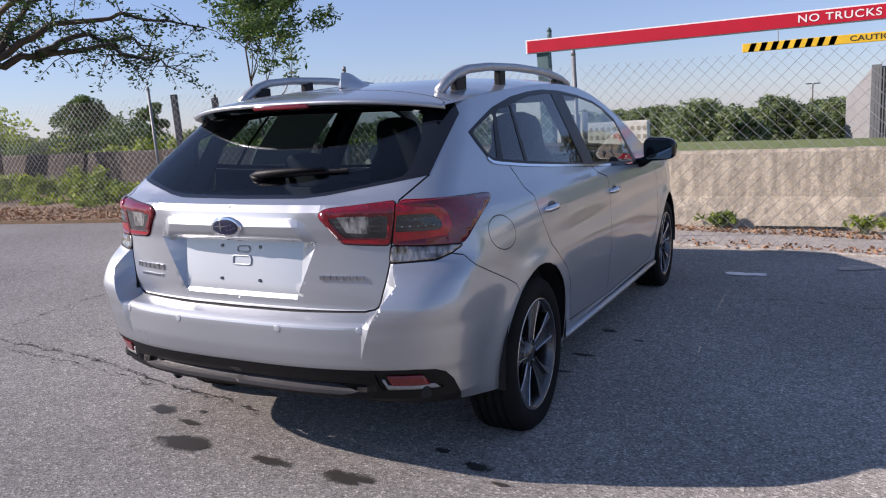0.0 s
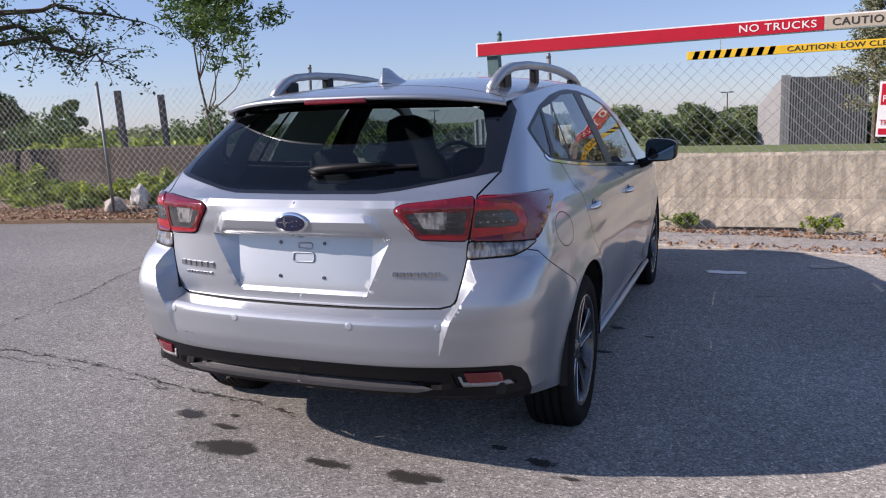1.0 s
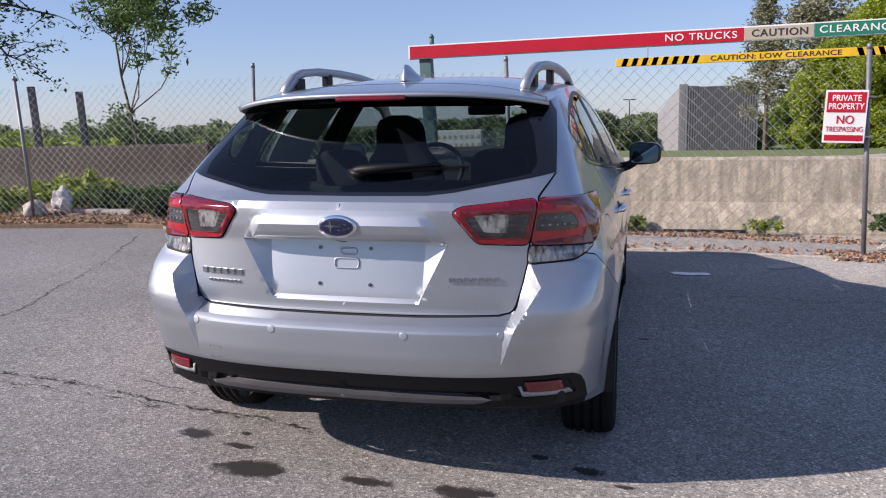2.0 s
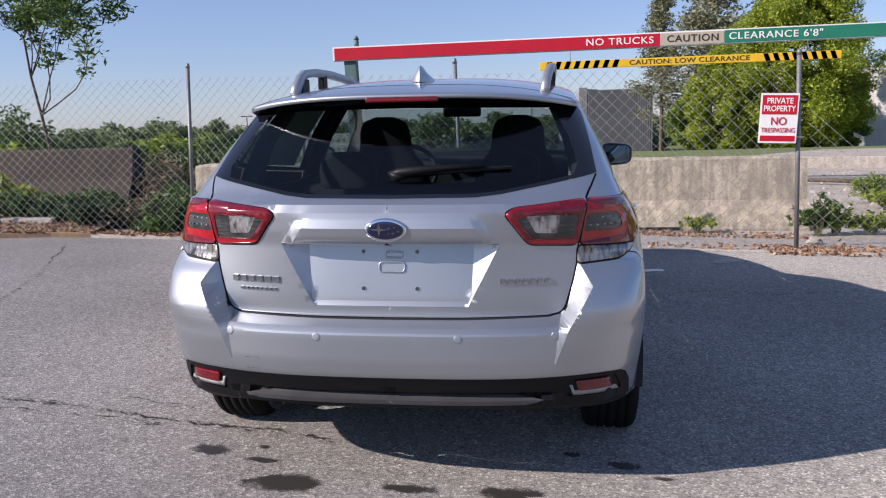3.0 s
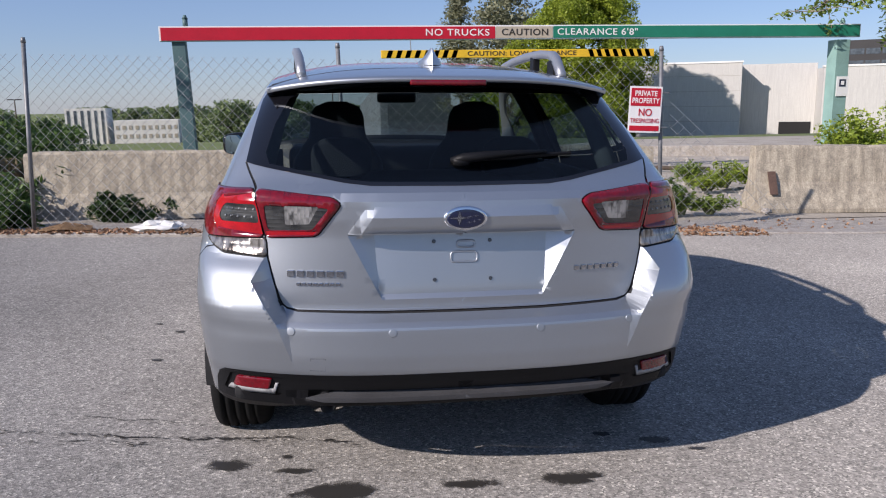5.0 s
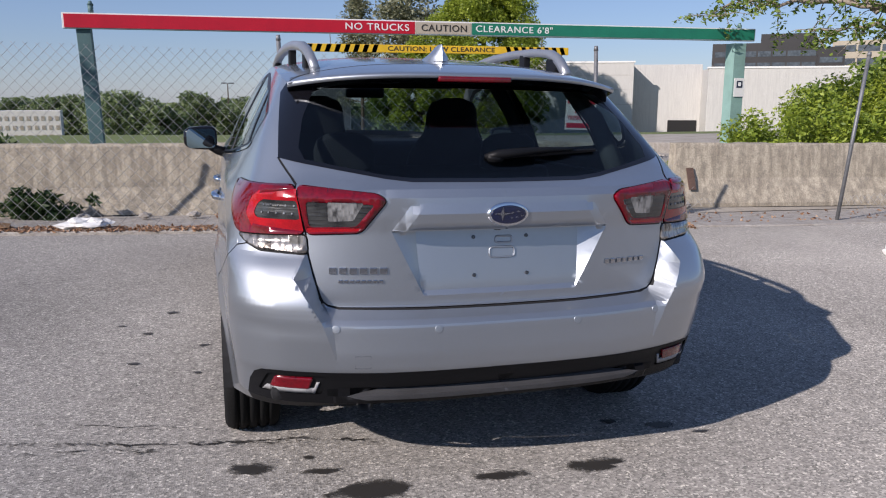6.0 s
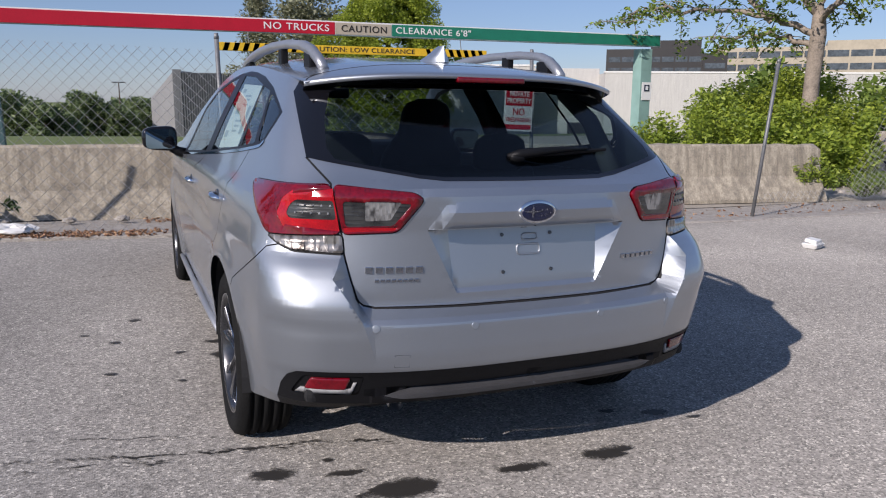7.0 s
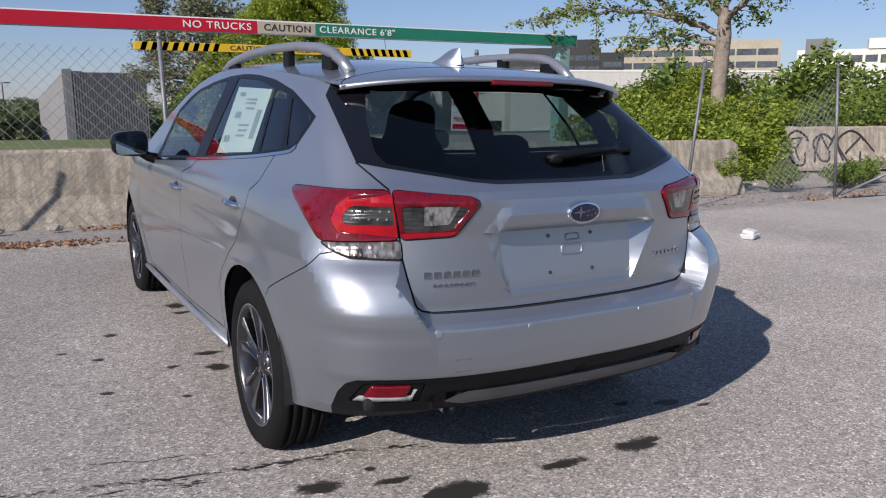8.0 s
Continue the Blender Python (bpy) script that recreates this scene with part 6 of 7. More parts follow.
# right-hand tree behind the barriers: stout pale trunk forking into limbs, thin leaf
for k, (x, y, rx, h, n, m) in enumerate(((9.4, 10.6, 1.0, 1.35, 5200, M_LEAF_BRIGHT), (10.7, 11.3, 1.2, 1.8, 6500, M_LEAF_BRIGHT), (13.4, 11.7, 1.4, 3.1, 8000, M_LEAF_YELLOW), (10.3, 8.9, 1.1, 1.65, 6500, M_LEAF_BRIGHT),
                                        (11.9, 9.0, 1.1, 1.95, 6500, M_LEAF_YELLOW), (13.6, 9.2, 1.2, 1.75, 6000, M_LEAF_MID), (15.0, 9.4, 1.2, 1.85, 6000, M_LEAF_MID), (16.8, 8.8, 1.4, 1.9, 6000, M_LEAF_MID),
                                        (18.6, 7.6, 1.4, 2.1, 5000, M_LEAF_MID), (9.8, 7.4, 0.8, 1.0, 4200, M_LEAF_BRIGHT), (13.2, 12.8, 1.4, 2.3, 6000, M_LEAF_MID), (10.7, 7.6, 0.8, 1.3, 4200, M_LEAF_BRIGHT))):
    bush((x, y, -0.1), rx, rx * 0.8, h, int(n * 1.8), 0.043, m, "dense bright green overgrown bush in full leaf", 40 + k)
for k, (x, y, h, w) in enumerate(((24, 22, 3.6, 2.6), (29, 19, 3.9, 3.0), (33, 17, 3.8, 3.0), (27, 27, 3.4, 2.8), (37, 20, 4.4, 3.4))):
    bush((x, y, -0.3), w, w * 0.8, h, 5000, 0.16, M_LEAF_MID, "tall rounded green shrub some way off", 70 + k)

# slim young tree and a spreading dark tree behind the fence on the shaded side
tree("young_tree", (-6.95, 8.95, 0.1), "slim young tree with drooping compound leaves", 5, 2.9, 0.035, 11000, 0.036, M_LEAF_DEEP, forks=3, spread=0.50, clump=0.24, levels=2, up=0.6, start=0.4, long=3.0)


def limbed_tree(name, label, base, along, trunk, limbs, seed, r1, leaves, size, material, per=3, clump=0.10, bark=None):
    """A trunk that forks into long limbs with sprays of leaf at their ends; points are (along, up, away)."""
    rng = np.random.default_rng(seed)
    along = Vector(along).normalized()
    away = Vector((-along.y, along.x, 0))
    bm = bmesh.new()
    at = lambda r, z, d=0.0: along * r + away * d + Vector((0, 0, z))
    tube(bm, [at(r, z, d) for r, z, d, w in trunk], [q[3] for q in trunk], 10, False)
    clumps = []
    for limb in limbs:
        pts = [at(*p) for p in limb]
        fine = []
        for a, b in zip(pts, pts[1:]):
            for k in range(4):
                fine.append(a.lerp(b, k / 4) + Vector(rng.normal(size=3)) * 0.05)
        fine.append(pts[-1])
        n = len(fine) - 1
        tube(bm, fine, [r1 * (1 - 0.85 * k / n) for k in range(n + 1)], 6, False)
        for k in range(int(n * 0.3), n + 1):
            for _ in range(per):
                d = Vector(rng.normal(size=3))
                d.z = d.z * 0.45 - 0.08
                d.normalize()
                reach = 0.35 + 0.65 * rng.random()
                mid, tip = fine[k] + d * reach * 0.5 + Vector((0, 0, 0.04)), fine[k] + d * reach - Vector((0, 0, 0.10 * reach))
                tube(bm, [fine[k], mid, tip], [0.014, 0.009, 0.004], 4, False)
                for q in (0.45, 0.7, 0.95):
                    p = fine[k].lerp(tip, q)
                    clumps.append((p.x, p.y, p.z, clump + 0.13 * rng.random()))
    t = thing(name, Matrix.Translation(base), label, "tree")
    part("trunk", bm, bark or M_BARK, t, smooth=True)
    v, fc = leaf_cloud(rng, clumps, leaves, size)
    leaf_object("crown", v, fc, material, t)


limbed_tree("spreading_tree", "dark spreading tree with long leafy limbs against the sky", (-13.2, 7.8, 0.1), (0.545, 0.84, 0),
            ((-0.05, -0.4, 0, 0.26), (0.0, 0.8, 0, 0.22), (0.02, 1.7, 0, 0.20), (0.14, 2.4, 0, 0.18), (0.3, 2.8, 0, 0.15)),
            (((0.3, 2.77, 0), (1.2, 3.0, 0.2), (2.4, 3.1, 0.3), (3.3, 2.9, 0.3), (3.8, 2.65, 0.2)), ((0.3, 2.77, 0), (1.4, 3.5, -0.3), (2.8, 3.7, -0.5), (4.4, 3.45, -0.6)),
             ((0.3, 2.8, 0), (0.9, 3.8, 0.4), (1.8, 4.6, 0.6), (3.0, 5.0, 0.8)), ((0.2, 2.7, 0), (-0.6, 3.6, 0.3), (-1.8, 4.2, 0.5), (-3.0, 4.1, 0.6)), ((0.1, 2.6, 0), (-1.0, 2.9, -0.3), (-2.4, 3.0, -0.5), (-3.4, 2.6, -0.5)),
             ((0.3, 2.8, 0), (0.6, 3.5, 1.2), (1.0, 4.0, 2.4)), ((0.25, 2.8, 0), (0.5, 3.6, -1.1), (1.6, 4.1, -1.9), (2.6, 4.1, -2.3)), ((0.2, 2.8, 0), (0.1, 4.2, 0.1), (0.4, 5.4, 0.2)),
             ((1.2, 3.0, 0.2), (1.9, 3.4, 0.6), (3.0, 3.4, 0.9), (3.6, 3.0, 1.0))), 23, 0.085, 7500, 0.046, M_LEAF_DARK)
limbed_tree("broadleaf_tree", "broadleaf tree with a stout grey trunk and thin sunlit foliage", (12.84, 10.52, -0.05), (0.866, -0.5, 0),
            ((0.0, -0.4, 0, 0.24), (-0.02, 0.8, 0, 0.185), (-0.02, 1.8, 0, 0.165), (0.02, 2.8, 0, 0.17), (0.0, 3.3, 0, 0.13)),
            (((0.0, 2.8, 0), (-0.9, 3.2, 0.2), (-2.2, 3.4, 0.3), (-3.4, 3.35, 0.3), (-4.2, 3.1, 0.2)), ((0.0, 3.2, 0), (-0.9, 3.9, -0.3), (-2.0, 4.2, -0.5), (-3.4, 4.2, -0.6)),
             ((0.0, 2.5, 0), (-0.5, 2.75, 0.3), (-1.3, 2.85, 0.5), (-2.1, 2.75, 0.6)), ((0.0, 3.2, 0), (0.3, 4.3, 0.1), (0.5, 5.6, 0.2)), ((0.0, 3.2, 0), (0.9, 3.8, 0.2), (2.0, 4.2, 0.4), (3.2, 4.1, 0.5)),
             ((0.0, 3.2, 0), (-0.3, 4.2, 0.6), (-1.0, 5.2, 1.2)), ((-0.9, 3.2, 0.2), (-1.8, 3.8, 0.6), (-3.0, 3.9, 0.9)), ((0.0, 3.0, 0), (0.2, 3.6, -1.0), (-0.8, 4.0, -1.9))), 29, 0.075, 5200, 0.058, M_LEAF_MID, bark=M_BARK_PALE)

# the group beyond the beam: two thin conifers and a full bright tree
def conifer(base, high, wide, seed, label):
    rng = np.random.default_rng(seed)
    bm = bmesh.new()
    tube(bm, [(0, 0, -0.4), (0.05, 0, high * 0.6), (0.0, 0.05, high)], [0.012 * high, 0.008 * high, 0.003 * high], 8, False)
    clumps = []
    for k in range(80):
        z = high * (0.22 + 0.76 * rng.random())
        a = rng.random() * 6.283
        reach = wide * (1.08 - z / high) * (0.5 + 0.7 * rng.random())
        tip = (reach * math.cos(a), reach * math.sin(a), z + 0.15 * reach)
        tube(bm, [(0, 0, z), tip], [0.004 * high, 0.0015 * high], 4, False)
        for f in (0.5, 0.75, 1.0):
            clumps.append((tip[0] * f, tip[1] * f, z + 0.15 * reach * f, (0.18 + 0.14 * rng.random()) * wide))
    t = thing("conifer", Matrix.Translation(base), label, "tree")
    part("trunk", bm, M_BARK, t)
    v, fc = leaf_cloud(rng, clumps, 15000, 0.02 * wide + 0.07, long=2.2)
    leaf_object("needles", v, fc, M_LEAF_PINE, t)


def full_tree(name, base, high, wide, leaves, size, material, label, seed, low=0.18, category="tree"):
    """A broad tree dressed nearly to the ground."""
    rng = np.random.default_rng(seed)
    bm = bmesh.new()
    tube(bm, [(0, 0, -0.4), (0.02 * high, 0, high * 0.4), (0, 0.02 * high, high * 0.8)], [0.028 * high, 0.02 * high, 0.006 * high], 7, False)
    clumps = []
    many = int(30 + wide * (40 if leaves > 10000 else 4))
    for k in range(many):
        z = high * (low + (0.97 - low) * (k + rng.random()) / many)
        q = math.sin(math.pi * min(1.0, (z / high - low * 0.4) / (1.02 - low * 0.4)) ** 0.8) ** 0.7
        a, r = rng.random() * 6.283, wide * q * (0.35 + 0.6 * rng.random())
        c = (r * math.cos(a), r * math.sin(a), z)
        if k % (9 if leaves > 10000 else 3) == 0:
            tube(bm, [(0, 0, max(0.1 * high, z - 0.3 * r)), c], [0.010 * high, 0.003 * high], 4, False)
        clumps.append((*c, wide * ((0.10 if leaves > 10000 else 0.16) + (0.12 if leaves > 10000 else 0.15) * rng.random())))
    t = thing(name, Matrix.Translation(base), label, category)
    part("trunk", bm, M_BARK, t)
    v, fc = leaf_cloud(rng, clumps, leaves, size)
    leaf_object("crown", v, fc, material, t)
    return t


conifer((13.2, 80.0, -3.0), 18.5, 3.8, 3, "tall thin grey-green conifer with open branches")
conifer((17.6, 78.0, -3.0), 21.0, 6.4, 4, "tall grey-green conifer behind a broadleaf tree")
full_tree("broadleaf_tree", (19.4, 58.5, -2.2), 13.9, 5.8, 150000, 0.105, M_LEAF_YELLOW, "full bright green tree in early leaf", 31, 0.06)
full_tree("broadleaf_tree", (14.6, 59.5, -2.2), 8.0, 3.4, 40000, 0.12, M_LEAF_YELLOW, "lower green tree beside a taller one", 32, 0.06)
full_tree("broadleaf_tree", (23.6, 60.6, -2.2), 7.5, 2.6, 26000, 0.13, M_LEAF_MID, "darker green tree at the edge of a group", 33, 0.08)
full_tree("broadleaf_tree", (14.2, 66.0, -2.4), 6.4, 2.8, 9000, 0.15, M_LEAF_MID, "low green tree beneath conifers", 34, 0.06)

# the wooded skyline across the lower field, its leaf colour paled for haze
rng = random.Random(9)
far = []
x = -135.0
while x < 62:
    gap = -50 < x < -17
    far.append((x, (48 if gap else 24 if 1 < x < 22 else 0) + 122 + rng.uniform(-10, 12) - abs(x) * 0.18, rng.uniform(5.6, 7.5) - (1.0 if x > 30 else 0) + (0.9 if 1 < x < 22 else 0), rng.uniform(4.2, 6.4)))
    x += rng.uniform(3.6, 5.6) * (0.62 if gap else 1)
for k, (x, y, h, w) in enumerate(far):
    full_tree("skyline_tree", (x, y, land_z(x, y) - 0.1), h, w, 5200, 0.31, M_LEAF_HAZED, "rounded green tree on the wooded skyline", 200 + k, 0.06)
# the woods behind, one ragged band along the horizon in the same haze-paled green
wrng = np.random.default_rng(5)
band = []
for k in range(420):
    x = -260 + 460 * (k + wrng.random()) / 420
    y = 178 - abs(x) * 0.12 + wrng.uniform(-6, 6)
    top = 5.9 + 0.7 * math.sin(x * 0.13) + 0.6 * math.sin(x * 0.37 + 1) + wrng.uniform(-0.8, 0.8)
    for z in np.arange(0.8, top, 1.7):
        band.append((x + wrng.uniform(-1, 1), y + wrng.uniform(-2, 2), land_z(x, y) + z, 1.7))
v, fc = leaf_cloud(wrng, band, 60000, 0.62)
tagged(leaf_object("far_woods", v, fc, M_LEAF_HAZED), "far green woods along the horizon", "woods", kind="stuff")
for k, (x, y, h, w) in enumerate(((-24, 15.5, 2.9, 2.2), (-20, 18, 2.6, 2.0), (-27, 14, 2.4, 2.4), (-17, 22, 2.1, 2.0), (-13.5, 25, 1.3, 2.2), (-22.5, 12.0, 1.9, 1.8), (-16, 14.5, 1.3, 2.0), (-31, 18, 3.3, 2.6),
                                  (-6.1, 9.6, 1.15, 1.0), (-5.1, 10.4, 1.1, 1.0), (-7.2, 10.5, 1.2, 1.1), (-9.5, 22, 1.0, 2.2), (-12, 13.5, 1.15, 1.6), (-19, 11.5, 1.35, 1.6))):
    bush((x, y, land_z(x, y)), w, w * 0.8, h, 7500 if y < 13 else 4500, 0.045 if y < 13 else 0.085, (M_LEAF_DEEP if k % 2 else M_LEAF_DARK) if y < 13 and x > -15 else M_LEAF_DEEP if k % 2 else M_LEAF_BRIGHT, "wild green bush beyond the fence", 300 + k)
# plants at the foot of the barriers
for k, (x, y, r, h, n, m) in enumerate(((-4.3, 7.0, 0.6, 0.62, 2000, M_LEAF_DEEP), (-3.9, 6.25, 0.42, 0.48, 1500, M_LEAF_DEEP), (-4.9, 6.5, 0.5, 0.40, 1300, M_LEAF_DARK), (-5.9, 6.6, 0.42, 0.50, 1300, M_LEAF_DEEP), (-7.1, 7.0, 0.36, 0.55, 1300, M_LEAF_BRIGHT),
                                        (-8.3, 6.9, 0.45, 0.50, 1300, M_LEAF_BRIGHT), (-9.4, 7.1, 0.6, 0.65, 1600, M_LEAF_BRIGHT), (-10.4, 7.2, 0.6, 0.75, 1600, M_LEAF_BRIGHT), (-7.7, 6.75, 0.4, 0.45, 1200, M_LEAF_YELLOW), (-8.9, 6.8, 0.5, 0.5, 1300, M_LEAF_MID), (-6.4, 6.85, 0.4, 0.7, 1300, M_LEAF_YELLOW), (-11.2, 7.3, 0.6, 0.5, 1300, M_LEAF_YELLOW), (-12.2, 7.4, 0.7, 0.6, 1400, M_LEAF_BRIGHT), (-9.9, 6.5, 0.5, 0.35, 1000, M_LEAF_YELLOW), (-8.6, 6.35, 0.45, 0.3, 900, M_LEAF_BRIGHT), (-7.4, 6.35, 0.4, 0.28, 800, M_LEAF_MID), (-11.3, 6.5, 0.6, 0.4, 1000, M_LEAF_BRIGHT), (-5.3, 6.9, 0.4, 0.5, 1100, M_LEAF_DEEP), (-2.75, 6.75, 0.36, 0.34, 1000, M_LEAF_DARK), (-4.3, 8.6, 0.9, 0.85, 2400, M_LEAF_DARK), (-3.6, 7.9, 0.8, 0.9, 2200, M_LEAF_DARK),
                                        (3.46, 6.22, 0.13, 0.46, 420, M_LEAF_DEEP), (3.66, 6.30, 0.15, 0.34, 380, M_LEAF_MID), (4.02, 6.32, 0.20, 0.20, 360, M_LEAF_MID), (5.15, 8.6, 0.28, 0.26, 420, M_LEAF_BRIGHT), (5.6, 8.95, 0.30, 0.40, 600, M_LEAF_BRIGHT), (5.3, 9.4, 0.3, 0.4, 500, M_LEAF_MID),
                                        (6.25, 9.2, 0.40, 0.42, 800, M_LEAF_BRIGHT), (8.9, 5.9, 0.5, 0.34, 1100, M_LEAF_MID), (10.2, 5.6, 0.5, 0.36, 1000, M_LEAF_MID), (11.3, 5.9, 0.4, 0.4, 800, M_LEAF_MID), (2.25, 6.45, 0.10, 0.15, 180, M_LEAF_BRIGHT),
                                        (0.9, 6.6, 0.12, 0.18, 180, M_LEAF_MID), (8.2, 6.3, 0.35, 0.6, 900, M_LEAF_BRIGHT))):
    base = 0.12 if x < -4.6 else 0.0
    bush((x, y, base), r, r * 0.8, h, int(n * (2.2 if x > -6 else 1.4)), 0.019 if r < 0.3 or x > 3 else 0.030 if x > -6 else 0.042, m, "scrubby green weeds growing by a concrete barrier", 400 + k, "weed_clump", "weeds", 3.4)

# dry stalks in the gap between the dark barrier and the pale one
for k, (x, y, r, h) in enumerate(((-4.55, 7.6, 0.45, 0.75), (-4.9, 8.4, 0.6, 0.8), (-4.2, 7.9, 0.4, 0.6), (-5.2, 9.2, 0.7, 0.9), (-4.4, 6.6, 0.35, 0.35))):
    bush((x, y, 0.1), r, r * 0.8, h, 2200, 0.020, M_LEAF_DRY, "dry brown weed stalks between concrete barriers", 470 + k, "dry_weed_clump", "weeds", 4.5)
# trees beyond the fence on the shaded side
full_tree("broadleaf_tree", (-57.2, 45.5, land_z(-57, 45) - 0.1), 5.8, 3.3, 12000, 0.16, M_LEAF_DEEP, "olive-green tree standing in scrub beyond a fence", 511, 0.1)
full_tree("broadleaf_tree", (-53.6, 49.8, land_z(-53, 50) - 0.1), 5.4, 2.0, 7000, 0.16, M_LEAF_DEEP, "olive-green tree standing in scrub beyond a fence", 512, 0.1)
# low concrete upstand and a pipe on the waste ground behind the barriers
ob = part("low_concrete_wall", box_bm(9.6, 0.30, 0.46, (0, 0, 0.0), 0.03), M_PAVING)
ob.matrix_world = pose(9.9, 16.75, land_z(9.9, 16.75) + 0.06, 0, 0, -16.2)
tagged(ob, "low weathered concrete upstand across waste ground", "wall")
bm = bmesh.new()
tube(bm, [(5.0, 12.93, 0.0), (6.0, 12.47, -0.02), (6.95, 12.03, -0.03)], 0.04, 8)
tagged(part("steel_pipe", bm, M_BARK, smooth=True), "dark rusty pipe lying on waste ground", "pipe")
rub = np.random.default_rng(61)
v, fc = [], []
for _ in range(900):
    x, y = rub.uniform(3.3, 11.0), 6.7 + 9.5 * rub.random() ** 1.5
    r = 0.02 + 0.05 * rub.random() ** 3
    ring = [(x + r * (0.7 + 0.6 * rub.random()) * math.cos(a), y + r * (0.7 + 0.6 * rub.random()) * math.sin(a)) for a in (0.3, 1.5, 2.9, 4.1, 5.3)]
    o, z = len(v), land_z(x, y) + 0.008
    v += [(a, b, z) for a, b in ring] + [(x + (a - x) * 0.6, y + (b - y) * 0.6, z + r * 0.7) for a, b in ring]
    fc += [tuple(range(o + 5, o + 10))] + [(o + j, o + (j + 1) % 5, o + 5 + (j + 1) % 5, o + 5 + j) for j in range(5)]
tagged(mesh_object("rubble", v, fc, M_PAVING), "broken concrete chips strewn over waste ground", "rubble", kind="stuff")

# dead leaves along the kerb and on the bank
nrng = np.random.default_rng(77)
pts = []
for x0, x1, d0, d1, n in ((-13, -4.6, 0.0, 0.9, 4200), (-4.6, -1.0, 0.0, 0.35, 1500), (-1.0, 3.3, 1.05, 1.55, 1100), (-1.0, 3.4, 0.0, 0.40, 420), (2.6, 3.9, -0.10, 0.45, 620), (3.3, 8, 0.3, 1.2, 160), (8, 12, 0.0, 0.6, 500)):
    for _ in range(n):
        x = nrng.uniform(x0, x1)
        q = nrng.random() ** 1.4
        y = kerb_y(x) + d0 + (d1 - d0) * q
        z = ground_z(x) + (0.06 + 0.25 * q * 0.35 if x < -4.6 else kz(x) - ground_z(x) + 0.006 - 0.034 * (y - kerb_y(x)) if y > kerb_y(x) else 0.002)
        pts.append((x, y, z + 0.012, 0.012))
v, fc = leaf_cloud(nrng, pts, 15000, 0.023, flat=0.6, long=1.6)
tagged(leaf_object("dead_leaves", v, fc, M_LEAF_LITTER), "brown dead leaves drifted along the kerb", "leaf litter", kind="stuff")


# ---- marks and litter on the lot ----
def blotch(x, y, rx, ry, seed, name="stain", material=None, label="dark damp stain on the asphalt", z=0.004):
    rng = random.Random(seed)
    n = 34
    ph = [rng.random() * 6.283 for _ in range(5)]
    v = [(0, 0, 0)]
    for k in range(n):
        a = 2 * math.pi * k / n
        q = 1 + sum(0.22 / (i + 1) * math.sin((i + 2) * a + ph[i]) for i in range(5)) + rng.uniform(-0.10, 0.10)
        v.append((rx * q * math.cos(a), ry * q * math.sin(a), 0))
    v = v[:1] + [(1.35 * p[0], 1.35 * p[1], 0) for p in v[1:]] if material is None else v
    ob = mesh_object(name, v, [(0, k + 1, (k + 1) % n + 1) for k in range(n)], material or M_STAIN)
    ob.matrix_world = Matrix.Translation((x, y, ground_z(x) + z)) @ Matrix.Rotation(math.atan(0.013), 4, "Y")
    return tagged(ob, label, "stain", "stains on the asphalt")


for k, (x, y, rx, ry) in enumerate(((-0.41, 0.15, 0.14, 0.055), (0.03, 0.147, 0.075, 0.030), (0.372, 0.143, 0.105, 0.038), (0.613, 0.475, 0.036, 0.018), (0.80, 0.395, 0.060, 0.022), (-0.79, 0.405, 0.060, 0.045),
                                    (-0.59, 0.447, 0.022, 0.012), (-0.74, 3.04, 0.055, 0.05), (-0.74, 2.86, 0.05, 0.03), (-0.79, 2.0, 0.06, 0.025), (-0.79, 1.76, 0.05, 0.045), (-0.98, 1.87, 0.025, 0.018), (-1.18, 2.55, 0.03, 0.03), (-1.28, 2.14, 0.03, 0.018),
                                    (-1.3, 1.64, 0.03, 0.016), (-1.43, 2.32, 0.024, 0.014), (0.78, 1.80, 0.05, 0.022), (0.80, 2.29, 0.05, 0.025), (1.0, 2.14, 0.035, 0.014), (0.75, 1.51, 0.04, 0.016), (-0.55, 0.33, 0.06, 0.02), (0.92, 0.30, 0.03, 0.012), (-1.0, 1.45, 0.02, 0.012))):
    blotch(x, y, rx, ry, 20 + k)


def crack(points, seed, wide=0.008, threads=2):
    """A ragged crack: a few thin broken threads that wander about one line."""
    rng = random.Random(seed)
    v, fc = [], []
    for th in range(threads):
        off = (rng.uniform(-0.02, 0.02), rng.uniform(-0.025, 0.025)) if th else (0, 0)
        line, dx, dy = [], 0.0, 0.0
        for (x0, y0), (x1, y1) in zip(points, points[1:]):
            n = max(2, int(math.hypot(x1 - x0, y1 - y0) / 0.022))
            for k in range(n):
                dx, dy = 0.86 * dx + rng.uniform(-0.010, 0.010), 0.86 * dy + rng.uniform(-0.012, 0.012)
                line.append((x0 + (x1 - x0) * k / n + dx + off[0], y0 + (y1 - y0) * k / n + dy + off[1]))
        for i, (x, y) in enumerate(line):
            w = wide * rng.uniform(0.2, 1.2) * (0.6 if th else 1)
            v += [(x - w * 0.3, y - w * 0.5, ground_z(x) + 0.003 + 0.0004 * th), (x + w * 0.3, y + w * 0.5, ground_z(x) + 0.003 + 0.0004 * th)]
            if i and rng.random() > (0.45 if th else 0.1):
                o = len(v) - 4
                fc.append((o, o + 2, o + 3, o + 1))
    return tagged(mesh_object("crack", v, fc, M_CRACK), "ragged dark crack in the asphalt", "crack", "cracks in the asphalt")


